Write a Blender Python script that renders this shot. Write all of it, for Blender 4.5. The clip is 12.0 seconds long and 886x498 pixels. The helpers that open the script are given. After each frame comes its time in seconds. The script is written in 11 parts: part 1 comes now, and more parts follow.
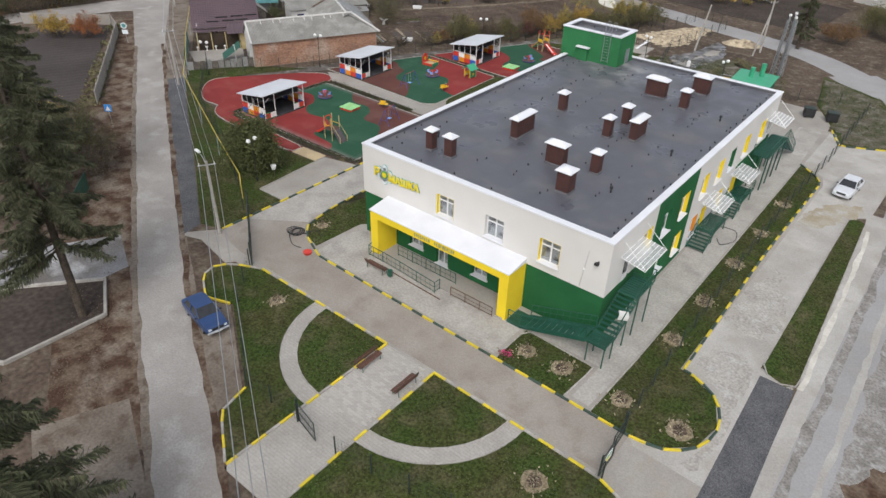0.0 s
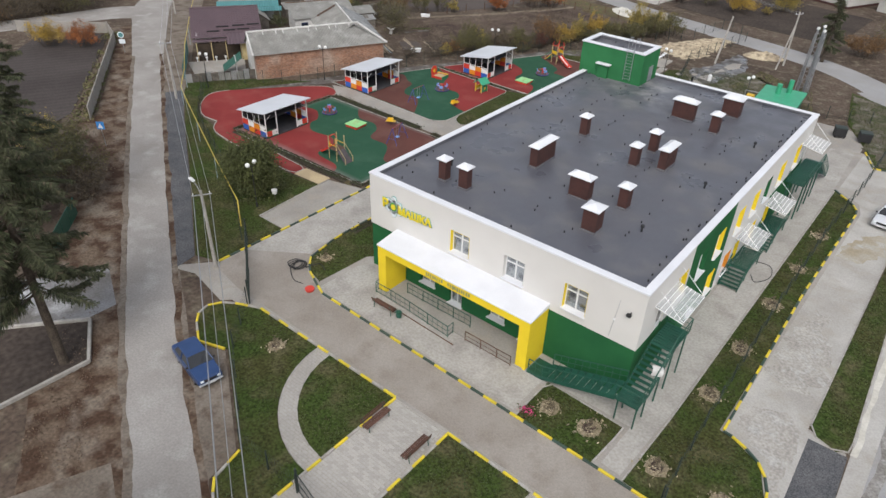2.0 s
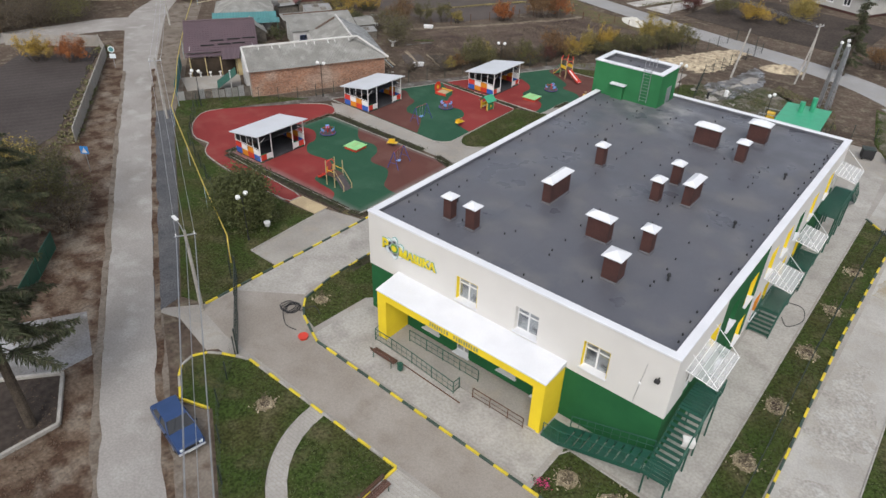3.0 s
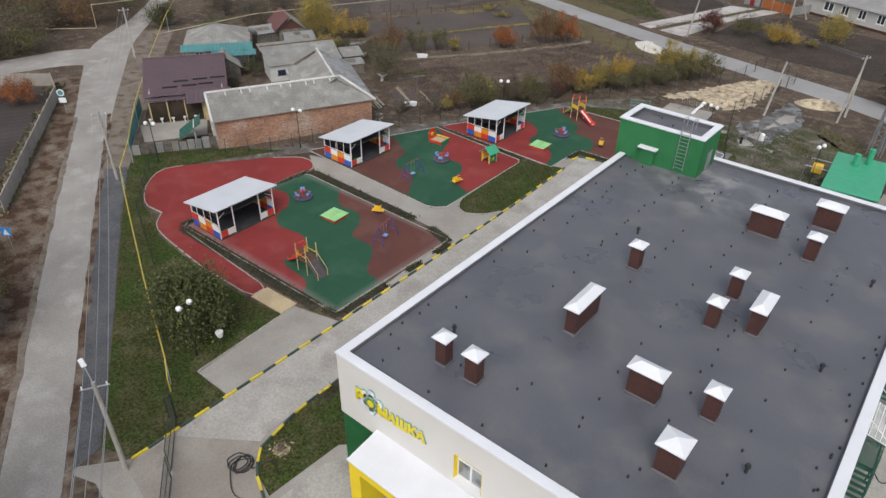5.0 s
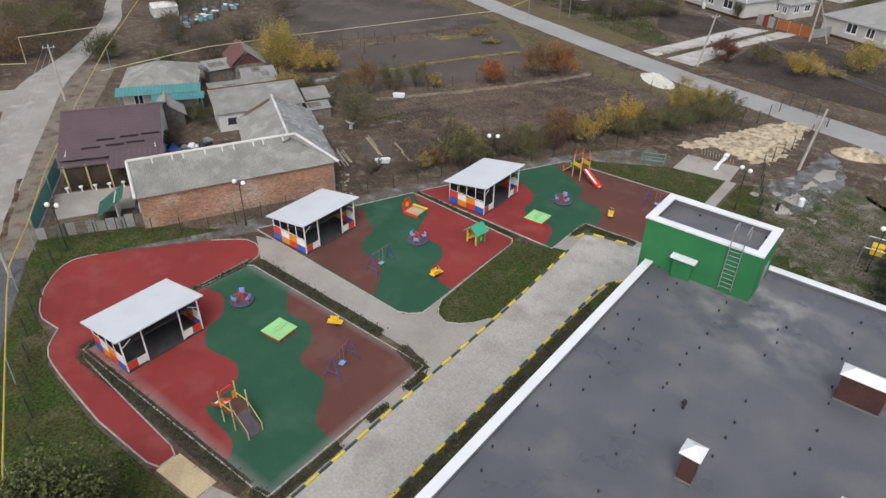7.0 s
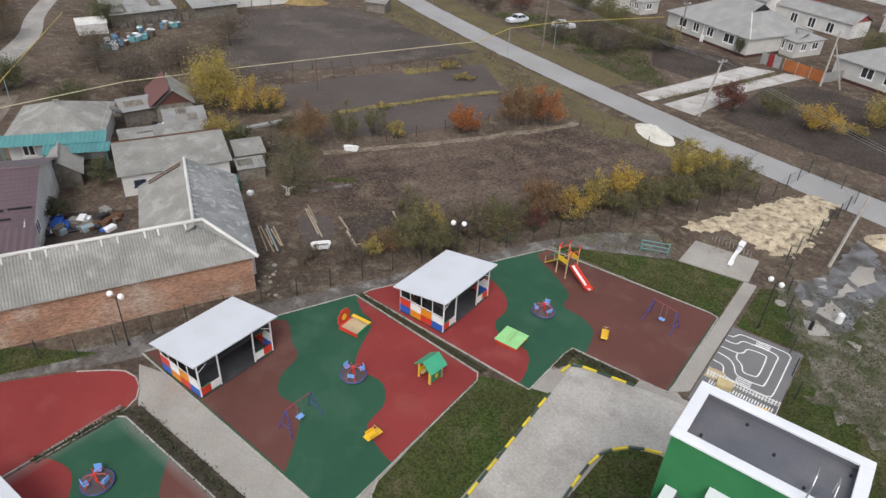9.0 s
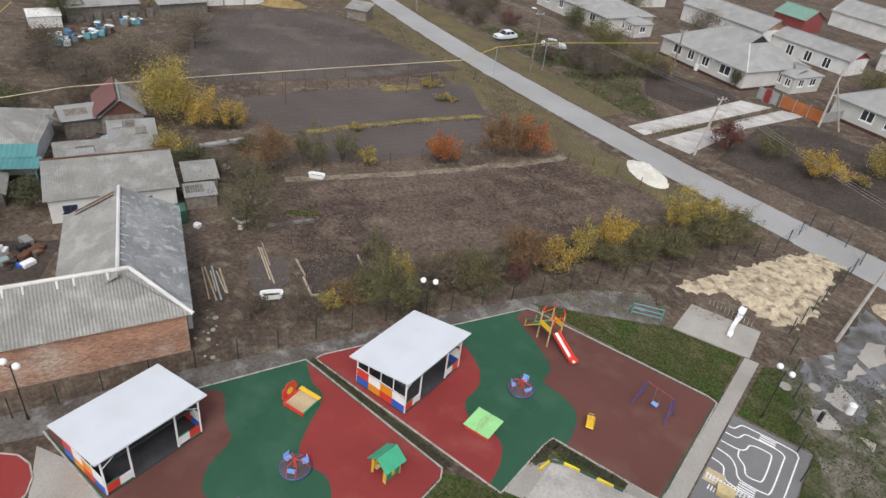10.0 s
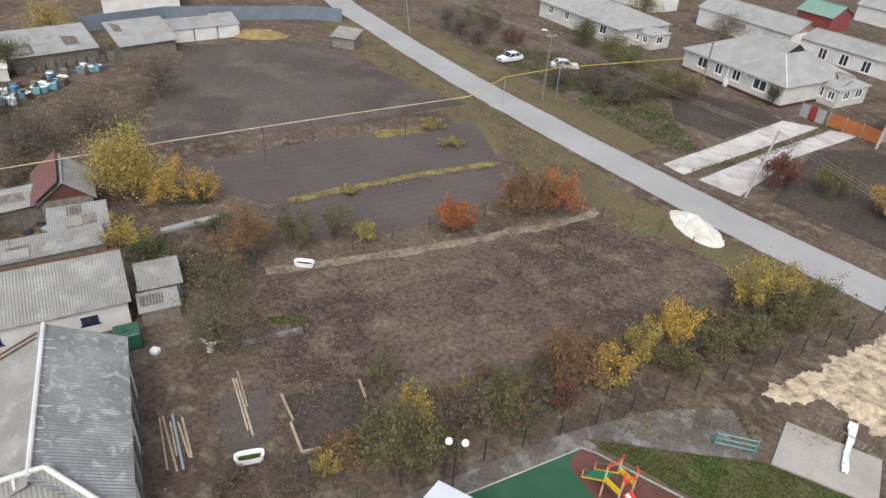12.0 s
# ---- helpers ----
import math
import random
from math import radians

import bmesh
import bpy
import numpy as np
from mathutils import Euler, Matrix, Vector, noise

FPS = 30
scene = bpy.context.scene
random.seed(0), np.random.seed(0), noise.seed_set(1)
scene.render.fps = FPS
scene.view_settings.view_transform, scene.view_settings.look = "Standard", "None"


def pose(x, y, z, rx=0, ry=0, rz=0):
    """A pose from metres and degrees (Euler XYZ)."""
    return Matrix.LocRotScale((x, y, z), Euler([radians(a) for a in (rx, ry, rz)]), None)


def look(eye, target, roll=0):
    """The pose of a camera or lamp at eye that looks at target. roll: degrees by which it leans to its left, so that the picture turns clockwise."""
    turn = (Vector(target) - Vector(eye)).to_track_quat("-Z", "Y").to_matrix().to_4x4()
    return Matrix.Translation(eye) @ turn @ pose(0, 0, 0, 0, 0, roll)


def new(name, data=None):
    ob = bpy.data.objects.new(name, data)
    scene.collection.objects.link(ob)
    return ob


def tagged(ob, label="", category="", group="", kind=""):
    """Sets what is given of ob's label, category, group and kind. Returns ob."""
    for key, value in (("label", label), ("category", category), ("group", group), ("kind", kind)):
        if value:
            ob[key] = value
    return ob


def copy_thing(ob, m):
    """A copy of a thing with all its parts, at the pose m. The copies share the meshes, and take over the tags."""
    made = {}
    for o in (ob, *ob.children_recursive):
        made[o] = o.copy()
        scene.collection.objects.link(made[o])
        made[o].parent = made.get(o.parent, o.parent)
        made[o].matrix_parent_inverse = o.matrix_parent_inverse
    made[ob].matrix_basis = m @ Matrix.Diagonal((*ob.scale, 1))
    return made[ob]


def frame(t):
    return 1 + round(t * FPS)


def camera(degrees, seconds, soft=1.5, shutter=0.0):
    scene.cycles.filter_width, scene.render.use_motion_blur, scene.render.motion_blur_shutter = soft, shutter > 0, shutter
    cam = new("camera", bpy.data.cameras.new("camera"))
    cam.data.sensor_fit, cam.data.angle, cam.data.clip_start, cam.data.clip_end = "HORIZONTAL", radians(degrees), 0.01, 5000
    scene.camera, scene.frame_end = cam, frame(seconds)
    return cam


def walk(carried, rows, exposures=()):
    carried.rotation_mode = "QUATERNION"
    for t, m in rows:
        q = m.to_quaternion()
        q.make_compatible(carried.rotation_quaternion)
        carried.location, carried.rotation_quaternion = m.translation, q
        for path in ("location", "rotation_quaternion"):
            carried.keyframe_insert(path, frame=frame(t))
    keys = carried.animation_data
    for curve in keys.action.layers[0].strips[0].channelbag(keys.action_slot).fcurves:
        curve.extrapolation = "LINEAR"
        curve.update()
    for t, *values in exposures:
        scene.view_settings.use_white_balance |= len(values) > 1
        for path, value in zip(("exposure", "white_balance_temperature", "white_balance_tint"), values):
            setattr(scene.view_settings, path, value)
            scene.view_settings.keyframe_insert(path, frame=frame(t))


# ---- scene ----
cam = camera(67.6, 12.0)
PATH = [
    (0, (12.666, -33.028, 30.159), (11.642, -31.725, 29.039), 1.7),
    (0.5, (12.218, -32.662, 30.088), (11.194, -31.36, 28.967), 1.9),
    (1, (11.504, -32.014, 30.114), (10.478, -30.715, 28.992), 1.8),
    (1.5, (10.44, -31.112, 30.111), (9.411, -29.813, 28.991), 1.9),
    (2, (9.067, -29.796, 30.168), (8.035, -28.498, 29.05), 1.9),
    (2.5, (7.524, -28.129, 30.248), (6.489, -26.832, 29.132), 1.9),
    (3, (5.854, -26.151, 30.326), (4.813, -24.856, 29.212), 1.7),
    (5, (-2.107, -15.847, 30.696), (-3.151, -14.551, 29.587), 1.1),
    (5.5, (-4.261, -12.883, 30.769), (-5.303, -11.585, 29.66), 1.0),
    (6, (-6.416, -9.747, 30.788), (-7.455, -8.446, 29.68), 0.9),
    (6.5, (-8.6, -6.596, 30.839), (-9.632, -5.289, 29.731), 0.9),
    (7, (-10.774, -3.356, 30.784), (-11.799, -2.042, 29.679), 0.9),
    (9, (-19.172, 10.526, 30.898), (-20.146, 11.882, 29.796), 3.3),
    (9.5, (-21.295, 13.786, 30.927), (-22.232, 15.169, 29.828), 6.2),
    (10, (-23.432, 16.85, 30.813), (-24.352, 18.25, 29.719), 7.3),
    (10.5, (-25.678, 19.729, 30.785), (-26.586, 21.138, 29.694), 7.8),
    (11, (-27.976, 22.325, 30.715), (-28.876, 23.741, 29.627), 8.0),
    (11.5, (-30.4, 24.764, 30.714), (-31.293, 26.184, 29.625), 7.7),
    (12, (-32.623, 27.122, 30.85), (-33.544, 28.52, 29.755), 4.2),
]
walk(cam, [(t, look(eye, target, roll)) for t, eye, target, roll in PATH], exposures=[(0.0, 0.32), (3.0, 0.32), (5.5, 0.22), (7.0, 0.37), (9.5, 0.45), (12.0, 0.73)])

# ---- sky and light ----
SUN_EL, SUN_AZ = 50.0, 150.0
world = bpy.data.worlds.new("overcast")
scene.world = world
world.use_nodes = True
wn = world.node_tree
bg = wn.nodes["Background"]
sky = wn.nodes.new("ShaderNodeTexSky")
sky.sky_type, sky.sun_disc = "NISHITA", False
sky.sun_elevation, sky.sun_rotation = radians(SUN_EL), radians(SUN_AZ)
sky.air_density, sky.dust_density = 1.0, 3.0
calm = wn.nodes.new("ShaderNodeHueSaturation")
calm.inputs["Saturation"].default_value = 0.40
wn.links.new(sky.outputs[0], calm.inputs["Color"])
wn.links.new(calm.outputs[0], bg.inputs["Color"])
bg.inputs["Strength"].default_value = 0.15
sun = new("sun", bpy.data.lights.new("sun", "SUN"))
sun.data.energy, sun.data.angle, sun.data.color = 0.9, radians(25), (1.0, 0.98, 0.95)
sun.rotation_euler = (radians(90 - SUN_EL), 0, radians(180 - SUN_AZ))


# ---- helpers of this scene ----
def hexa(c):
    return (*c, 1.0) if len(c) == 3 else c


def mat(name, col, col2=None, rough=0.8, metal=0.0, big=0.4, fine=14.0, bump=0.2, var=0.18, rnd=0.0, edge=(0.38, 0.62), island=False, col3=None, mid=2.2):
    """A surface with blotches, middling stains and grain, all in metres."""
    m = bpy.data.materials.new(name)
    m.use_nodes = True
    nt = m.node_tree
    nd, ln = nt.nodes, nt.links
    bsdf = nd["Principled BSDF"]
    bsdf.inputs["Roughness"].default_value = rough
    bsdf.inputs["Metallic"].default_value = metal
    bsdf.inputs["Specular IOR Level"].default_value = 0.12 if rough > 0.84 else 0.5
    tc = nd.new("ShaderNodeTexCoord")

    def noise_at(scale, detail=5.0):
        n = nd.new("ShaderNodeTexNoise")
        n.inputs["Scale"].default_value, n.inputs["Detail"].default_value = scale, detail
        ln.new(tc.outputs["Object"], n.inputs["Vector"])
        return n.outputs["Fac"]

    def ramp(fac, a, b, lo, hi):
        r = nd.new("ShaderNodeMapRange")
        r.inputs["From Min"].default_value, r.inputs["From Max"].default_value = lo, hi
        r.inputs["To Min"].default_value, r.inputs["To Max"].default_value = a, b
        ln.new(fac, r.inputs["Value"])
        return r.outputs["Result"]

    def mixed(fac, a, b, mode="MIX"):
        x = nd.new("ShaderNodeMix")
        x.data_type, x.blend_type = "RGBA", mode
        for sock, val in ((x.inputs["Factor"], fac), (x.inputs["A"], a), (x.inputs["B"], b)):
            if hasattr(val, "node"):
                ln.new(val, sock)
            else:
                sock.default_value = val if isinstance(val, float) else hexa(val)
        return x.outputs["Result"]

    out = mixed(ramp(noise_at(big), 0.0, 1.0, *edge), col, col2 or tuple(v * 0.82 for v in col))
    if col3:
        out = mixed(ramp(noise_at(mid, 6.0), 0.0, 1.0, 0.5, 0.68), out, col3)
    grain = noise_at(fine, 4.0)
    hsv = nd.new("ShaderNodeHueSaturation")
    ln.new(out, hsv.inputs["Color"])
    val = ramp(grain, 1.0 - var, 1.0 + var, 0.3, 0.7)
    if rnd:
        if island:
            src = nd.new("ShaderNodeNewGeometry").outputs["Random Per Island"]
        else:
            src = nd.new("ShaderNodeObjectInfo").outputs["Random"]
        mul = nd.new("ShaderNodeMath")
        mul.operation = "MULTIPLY"
        ln.new(val, mul.inputs[0])
        ln.new(ramp(src, 1.0 - rnd, 1.0 + rnd, 0.0, 1.0), mul.inputs[1])
        val = mul.outputs[0]
    ln.new(val, hsv.inputs["Value"])
    ln.new(hsv.outputs[0], bsdf.inputs["Base Color"])
    if bump:
        b = nd.new("ShaderNodeBump")
        b.inputs["Strength"].default_value, b.inputs["Distance"].default_value = bump, 0.03
        ln.new(grain, b.inputs["Height"])
        ln.new(b.outputs[0], bsdf.inputs["Normal"])
    return m


def patchy_gloss(m, lo, hi, scale):
    """Damp patches: roughness that wanders between lo and hi."""
    nd, ln = m.node_tree.nodes, m.node_tree.links
    tc, n, r = nd.new("ShaderNodeTexCoord"), nd.new("ShaderNodeTexNoise"), nd.new("ShaderNodeMapRange")
    n.inputs["Scale"].default_value, n.inputs["Detail"].default_value = scale, 6.0
    r.inputs["From Min"].default_value, r.inputs["From Max"].default_value = 0.36, 0.64
    r.inputs["To Min"].default_value, r.inputs["To Max"].default_value = lo, hi
    ln.new(tc.outputs["Object"], n.inputs["Vector"])
    ln.new(n.outputs["Fac"], r.inputs["Value"])
    ln.new(r.outputs["Result"], nd["Principled BSDF"].inputs["Roughness"])
    return m


def thing(name, m, label, category, group="", kind=""):
    ob = new(name)
    ob.empty_display_size = 0.3
    ob.matrix_world = m
    return tagged(ob, label, category, group, kind)


def part(name, bm, material, parent=None, label="", smooth=False):
    me = bpy.data.meshes.new(name)
    bm.to_mesh(me)
    bm.free()
    me.materials.append(material)
    if smooth:
        me.polygons.foreach_set("use_smooth", [True] * len(me.polygons))
    ob = new(name, me)
    ob.parent = parent
    if label:
        ob["label"] = label
    return ob


def solo(name, bm, material, label, category, kind="", group=""):
    return tagged(part(name, bm, material), label, category, group, kind)


def box(x0, x1, y0, y1, z0, z1, bm=None, bev=0.0):
    bm = bm or bmesh.new()
    v = [bm.verts.new((x, y, z)) for x in (x0, x1) for y in (y0, y1) for z in (z0, z1)]
    fs = [bm.faces.new([v[i] for i in q]) for q in ((0, 1, 3, 2), (4, 6, 7, 5), (0, 4, 5, 1), (2, 3, 7, 6), (0, 2, 6, 4), (1, 5, 7, 3))]
    if bev:
        bmesh.ops.bevel(bm, geom=list({e for f in fs for e in f.edges}), offset=bev, segments=1, affect="EDGES")
    return bm


def tube(p, q, r, r2=None, n=8, bm=None):
    """A round bar from p to q."""
    bm = bm or bmesh.new()
    p, q = Vector(p), Vector(q)
    d = (q - p).normalized()
    a = d.orthogonal().normalized()
    b = d.cross(a)
    r2 = r if r2 is None else r2
    lo, hi = [], []
    for i in range(n):
        t = 2 * math.pi * i / n
        w = a * math.cos(t) + b * math.sin(t)
        lo.append(bm.verts.new(p + w * r))
        hi.append(bm.verts.new(q + w * r2))
    for i in range(n):
        j = (i + 1) % n
        bm.faces.new((lo[i], lo[j], hi[j], hi[i]))
    bm.faces.new(lo[::-1])
    bm.faces.new(hi)
    return bm


def bent(points, r, n=6, bm=None):
    """A round bar along a line of points."""
    bm = bm or bmesh.new()
    for p, q in zip(points, points[1:]):
        tube(p, q, r, n=n, bm=bm)
    return bm


def prism(pts, z0, z1, bm=None):
    """An upright prism over an outline."""
    bm = bm or bmesh.new()
    area = sum(a[0] * b[1] - b[0] * a[1] for a, b in zip(pts, pts[1:] + pts[:1]))
    if area < 0:
        pts = pts[::-1]
    lo = [bm.verts.new((x, y, z0)) for x, y in pts]
    hi = [bm.verts.new((x, y, z1)) for x, y in pts]
    n = len(pts)
    for i in range(n):
        j = (i + 1) % n
        bm.faces.new((lo[i], lo[j], hi[j], hi[i]))
    top = bm.faces.new(hi)
    bot = bm.faces.new(lo[::-1])
    top.normal_update()
    bot.normal_update()
    bmesh.ops.triangulate(bm, faces=[top, bot])
    return bm


def ball(c, r, bm=None, seg=12, squash=1.0):
    bm = bm or bmesh.new()
    bmesh.ops.create_uvsphere(bm, u_segments=seg, v_segments=max(6, seg * 2 // 3), radius=r, matrix=Matrix.Translation(c) @ Matrix.Diagonal((1, 1, squash, 1)))
    return bm


def smooth_line(pts, step=5, closed=False):
    """Catmull-Rom through the points."""
    out, n = [], len(pts)
    rng = range(n if closed else n - 1)
    for i in rng:
        p1, p2 = pts[i], pts[(i + 1) % n]
        p0 = pts[i - 1] if closed or i else p1
        p3 = pts[(i + 2) % n] if closed or i + 2 < n else p2
        for k in range(step):
            t = k / step
            out.append(tuple(0.5 * (2 * b + (c - a) * t + (2 * a - 5 * b + 4 * c - d) * t * t + (3 * b - a - 3 * c + d) * t ** 3) for a, b, c, d in zip(p0, p1, p2, p3)))
    if not closed:
        out.append(pts[-1])
    return out


def arc(cx, cy, r, a0, a1, n=14):
    return [(cx + r * math.cos(radians(a0 + (a1 - a0) * i / n)), cy + r * math.sin(radians(a0 + (a1 - a0) * i / n))) for i in range(n + 1)]


def ribbon(line, half, z0, z1):
    """A flat strip along a line; half: half its width, or one for each point."""
    bm = bmesh.new()
    hs = half if isinstance(half, (list, tuple)) else [half] * len(line)
    rows = []
    for i, p in enumerate(line):
        a, b = Vector(line[max(i - 1, 0)]), Vector(line[min(i + 1, len(line) - 1)])
        d = (b - a).normalized()
        s = Vector((-d.y, d.x)) * hs[i]
        rows.append([bm.verts.new((p[0] + s.x * k, p[1] + s.y * k, z)) for k, z in ((1, z0), (1, z1), (-1, z1), (-1, z0))])
    for r, q in zip(rows, rows[1:]):
        for k in range(3):
            bm.faces.new((r[k], q[k], q[k + 1], r[k + 1]))
    bmesh.ops.recalc_face_normals(bm, faces=bm.faces)
    return bm


def quads_mesh(name, verts, material, parent, label="", tris=False):
    """One mesh of loose quads (or triangles) from an array n x 4 x 3."""
    k = 3 if tris else 4
    n = len(verts)
    me = bpy.data.meshes.new(name)
    me.from_pydata(np.asarray(verts).reshape(-1, 3).tolist(), [], np.arange(n * k).reshape(n, k).tolist())
    me.materials.append(material)
    ob = new(name, me)
    ob.parent = parent
    if label:
        ob["label"] = label
    if name in ("straw", "brushwood", "blooms", "leaves"):
        tagged(ob, kind="stuff")
    return ob


# ---- materials ----
M_EARTH = mat("trodden_earth", (0.118, 0.089, 0.069), (0.074, 0.055, 0.043), rough=0.95, big=0.16, fine=3.0, bump=0.5, var=0.36, col3=(0.155, 0.131, 0.096), mid=0.8)
M_SOIL = mat("dark_dug_soil", (0.070, 0.050, 0.042), (0.116, 0.087, 0.071), rough=0.98, big=0.11, fine=2.6, bump=1.0, var=0.42, col3=(0.142, 0.11, 0.084), mid=0.42)
M_TILLED = mat("tilled_soil", (0.104, 0.088, 0.080), (0.086, 0.072, 0.066), rough=0.98, big=0.12, fine=5.0, bump=0.5, var=0.14)
M_TILLEDDARK = mat("dark_tilled_soil", (0.078, 0.067, 0.063), (0.060, 0.051, 0.048), rough=0.98, big=0.12, fine=5.0, bump=0.5, var=0.14)
M_FARSOIL = mat("grey_brown_field_soil", (0.098, 0.083, 0.075), (0.072, 0.060, 0.054), rough=0.98, big=0.07, fine=3.0, bump=0.6, var=0.2, col3=(0.118, 0.101, 0.088), mid=0.2)
M_GREYDIRT = mat("grey_builders_dirt", (0.135, 0.122, 0.112), (0.088, 0.076, 0.067), rough=0.97, big=0.35, fine=5.0, bump=0.5, var=0.25, col3=(0.215, 0.205, 0.195), mid=0.8)
M_VERGE = mat("dry_verge_grass", (0.138, 0.108, 0.060), (0.100, 0.078, 0.050), rough=0.95, big=0.3, fine=4.0, bump=0.6, var=0.35, col3=(0.10, 0.11, 0.045), mid=1.1)
M_LAWN = mat("short_lawn", (0.040, 0.062, 0.015), (0.054, 0.056, 0.020), rough=0.95, big=0.28, fine=6.0, bump=0.8, var=0.55, col3=(0.085, 0.080, 0.040), mid=0.55)
M_ASPHALT_OLD = mat("worn_asphalt", (0.325, 0.295, 0.262), (0.265, 0.235, 0.205), rough=0.9, big=0.18, fine=10.0, bump=0.15, var=0.10, col3=(0.26, 0.23, 0.20), mid=0.7)
M_CONCRETE = mat("pale_concrete", (0.36, 0.34, 0.31), (0.29, 0.27, 0.245), rough=0.9, big=0.25, fine=9.0, bump=0.15, var=0.10, col3=(0.33, 0.30, 0.26), mid=0.9)
M_LANE = mat("pale_lane_asphalt", (0.335, 0.315, 0.295), (0.275, 0.255, 0.235), rough=0.9, big=0.18, fine=8.0, bump=0.2, var=0.12, col3=(0.37, 0.355, 0.335), mid=0.5)
M_SLABS = mat("bleached_concrete", (0.45, 0.435, 0.41), (0.35, 0.332, 0.305), rough=0.9, big=0.22, fine=9.0, bump=0.15, var=0.10, col3=(0.36, 0.335, 0.295), mid=0.5)
M_STREET = mat("pale_street_asphalt", (0.335, 0.33, 0.33), (0.29, 0.285, 0.28), rough=0.9, big=0.16, fine=8.0, bump=0.15, var=0.08, col3=(0.31, 0.30, 0.285), mid=0.5)
M_DUST = mat("pale_dusty_earth", (0.215, 0.185, 0.155), (0.165, 0.138, 0.112), rough=0.97, big=0.35, fine=6.0, bump=0.3, var=0.2, col3=(0.12, 0.092, 0.07), mid=0.9)
M_GRAVEL = mat("dark_gravel", (0.090, 0.092, 0.098), (0.12, 0.12, 0.125), rough=0.95, big=0.5, fine=16.0, bump=1.0, var=0.5)
M_KERBGREY = mat("kerb_concrete", (0.42, 0.40, 0.37), (0.33, 0.31, 0.28), rough=0.9, big=1.5, rnd=0.1)
M_YELLOW = mat("yellow_road_paint", (0.72, 0.56, 0.03), (0.60, 0.47, 0.04), rough=0.6, big=1.2, fine=20, var=0.10, rnd=0.08, bump=0.1)
M_DKGREEN = mat("dark_green_paint", (0.030, 0.060, 0.045), (0.05, 0.075, 0.06), rough=0.6, big=1.2, fine=20, var=0.2, rnd=0.15, bump=0.1)
M_WALLWHITE = mat("pale_render", (0.67, 0.652, 0.625), (0.63, 0.612, 0.585), rough=0.9, big=0.25, fine=30, bump=0.12, var=0.03)
M_WALLGREEN = mat("green_render", (0.024, 0.120, 0.045), (0.019, 0.100, 0.038), rough=0.85, big=0.4, fine=30, bump=0.12, var=0.06)
M_PENTGREEN = mat("bright_green_render", (0.040, 0.185, 0.072), (0.032, 0.155, 0.06), rough=0.85, big=0.5, fine=30, bump=0.12, var=0.06)
M_WALLYELLOW = mat("yellow_render", (0.84, 0.63, 0.02), (0.78, 0.57, 0.02), rough=0.8, big=0.5, fine=30, bump=0.1, var=0.04)
M_ROOF = mat("bitumen_roofing", (0.094, 0.097, 0.114), (0.113, 0.115, 0.131), rough=0.62, big=0.3, fine=18, bump=0.2, var=0.10, col3=(0.138, 0.136, 0.142), mid=0.4)


def dried_puddle(m, centre, radius, col):
    """A pale dried stain of frayed shape round one spot."""
    nd, ln = m.node_tree.nodes, m.node_tree.links
    base = nd["Principled BSDF"].inputs["Base Color"]
    src = base.links[0].from_socket
    tc = nd.new("ShaderNodeTexCoord")
    dist = nd.new("ShaderNodeVectorMath")
    dist.operation = "DISTANCE"
    dist.inputs[1].default_value = centre
    ln.new(tc.outputs["Object"], dist.inputs[0])
    ns = nd.new("ShaderNodeTexNoise")
    ns.inputs["Scale"].default_value, ns.inputs["Detail"].default_value = 0.7, 7.0
    ln.new(tc.outputs["Object"], ns.inputs["Vector"])
    fall = nd.new("ShaderNodeMapRange")
    fall.inputs["From Min"].default_value, fall.inputs["From Max"].default_value = radius, 0.0
    ln.new(dist.outputs["Value"], fall.inputs["Value"])
    blot = nd.new("ShaderNodeMapRange")
    blot.inputs["From Min"].default_value, blot.inputs["From Max"].default_value = 0.42, 0.68
    ln.new(ns.outputs["Fac"], blot.inputs["Value"])
    fac = nd.new("ShaderNodeMath")
    fac.operation = "MULTIPLY"
    ln.new(fall.outputs["Result"], fac.inputs[0])
    ln.new(blot.outputs["Result"], fac.inputs[1])
    mx = nd.new("ShaderNodeMix")
    mx.data_type = "RGBA"
    ln.new(fac.outputs["Value"], mx.inputs["Factor"])
    ln.new(src, mx.inputs["A"])
    mx.inputs["B"].default_value = (*col, 1.0)
    ln.new(mx.outputs["Result"], base)


dried_puddle(M_ROOF, (-14.6, 30.0, 7.78), 5.4, (0.36, 0.35, 0.335))
patchy_gloss(M_ROOF, 0.26, 0.72, 0.3)
M_WHITEMETAL = mat("white_sheet_metal", (0.74, 0.75, 0.78), (0.69, 0.70, 0.73), rough=0.5, big=0.6, fine=20, bump=0.03, var=0.03)
M_GREYMETAL = mat("galvanised_steel", (0.42, 0.43, 0.45), (0.36, 0.37, 0.39), rough=0.4, metal=0.7, big=0.8, var=0.06, bump=0.03)
M_STEELGREEN = mat("green_painted_steel", (0.016, 0.088, 0.060), (0.013, 0.072, 0.048), rough=0.45, big=1.2, fine=22, var=0.12, bump=0.05)
M_BRICKBROWN = mat("brown_chimney_cladding", (0.070, 0.027, 0.022), (0.052, 0.021, 0.018), rough=0.8, big=1.2, fine=12, var=0.2, bump=0.2)
M_UPVC = mat("white_window_plastic", (0.80, 0.80, 0.80), (0.76, 0.76, 0.76), rough=0.4, big=1.0, var=0.03, bump=0.0)
# black plastic; also stands in for deep shade at the porch and gablet
M_BLACK = mat("black_plastic_and_shade", (0.02, 0.02, 0.022), rough=0.6, big=1.0)
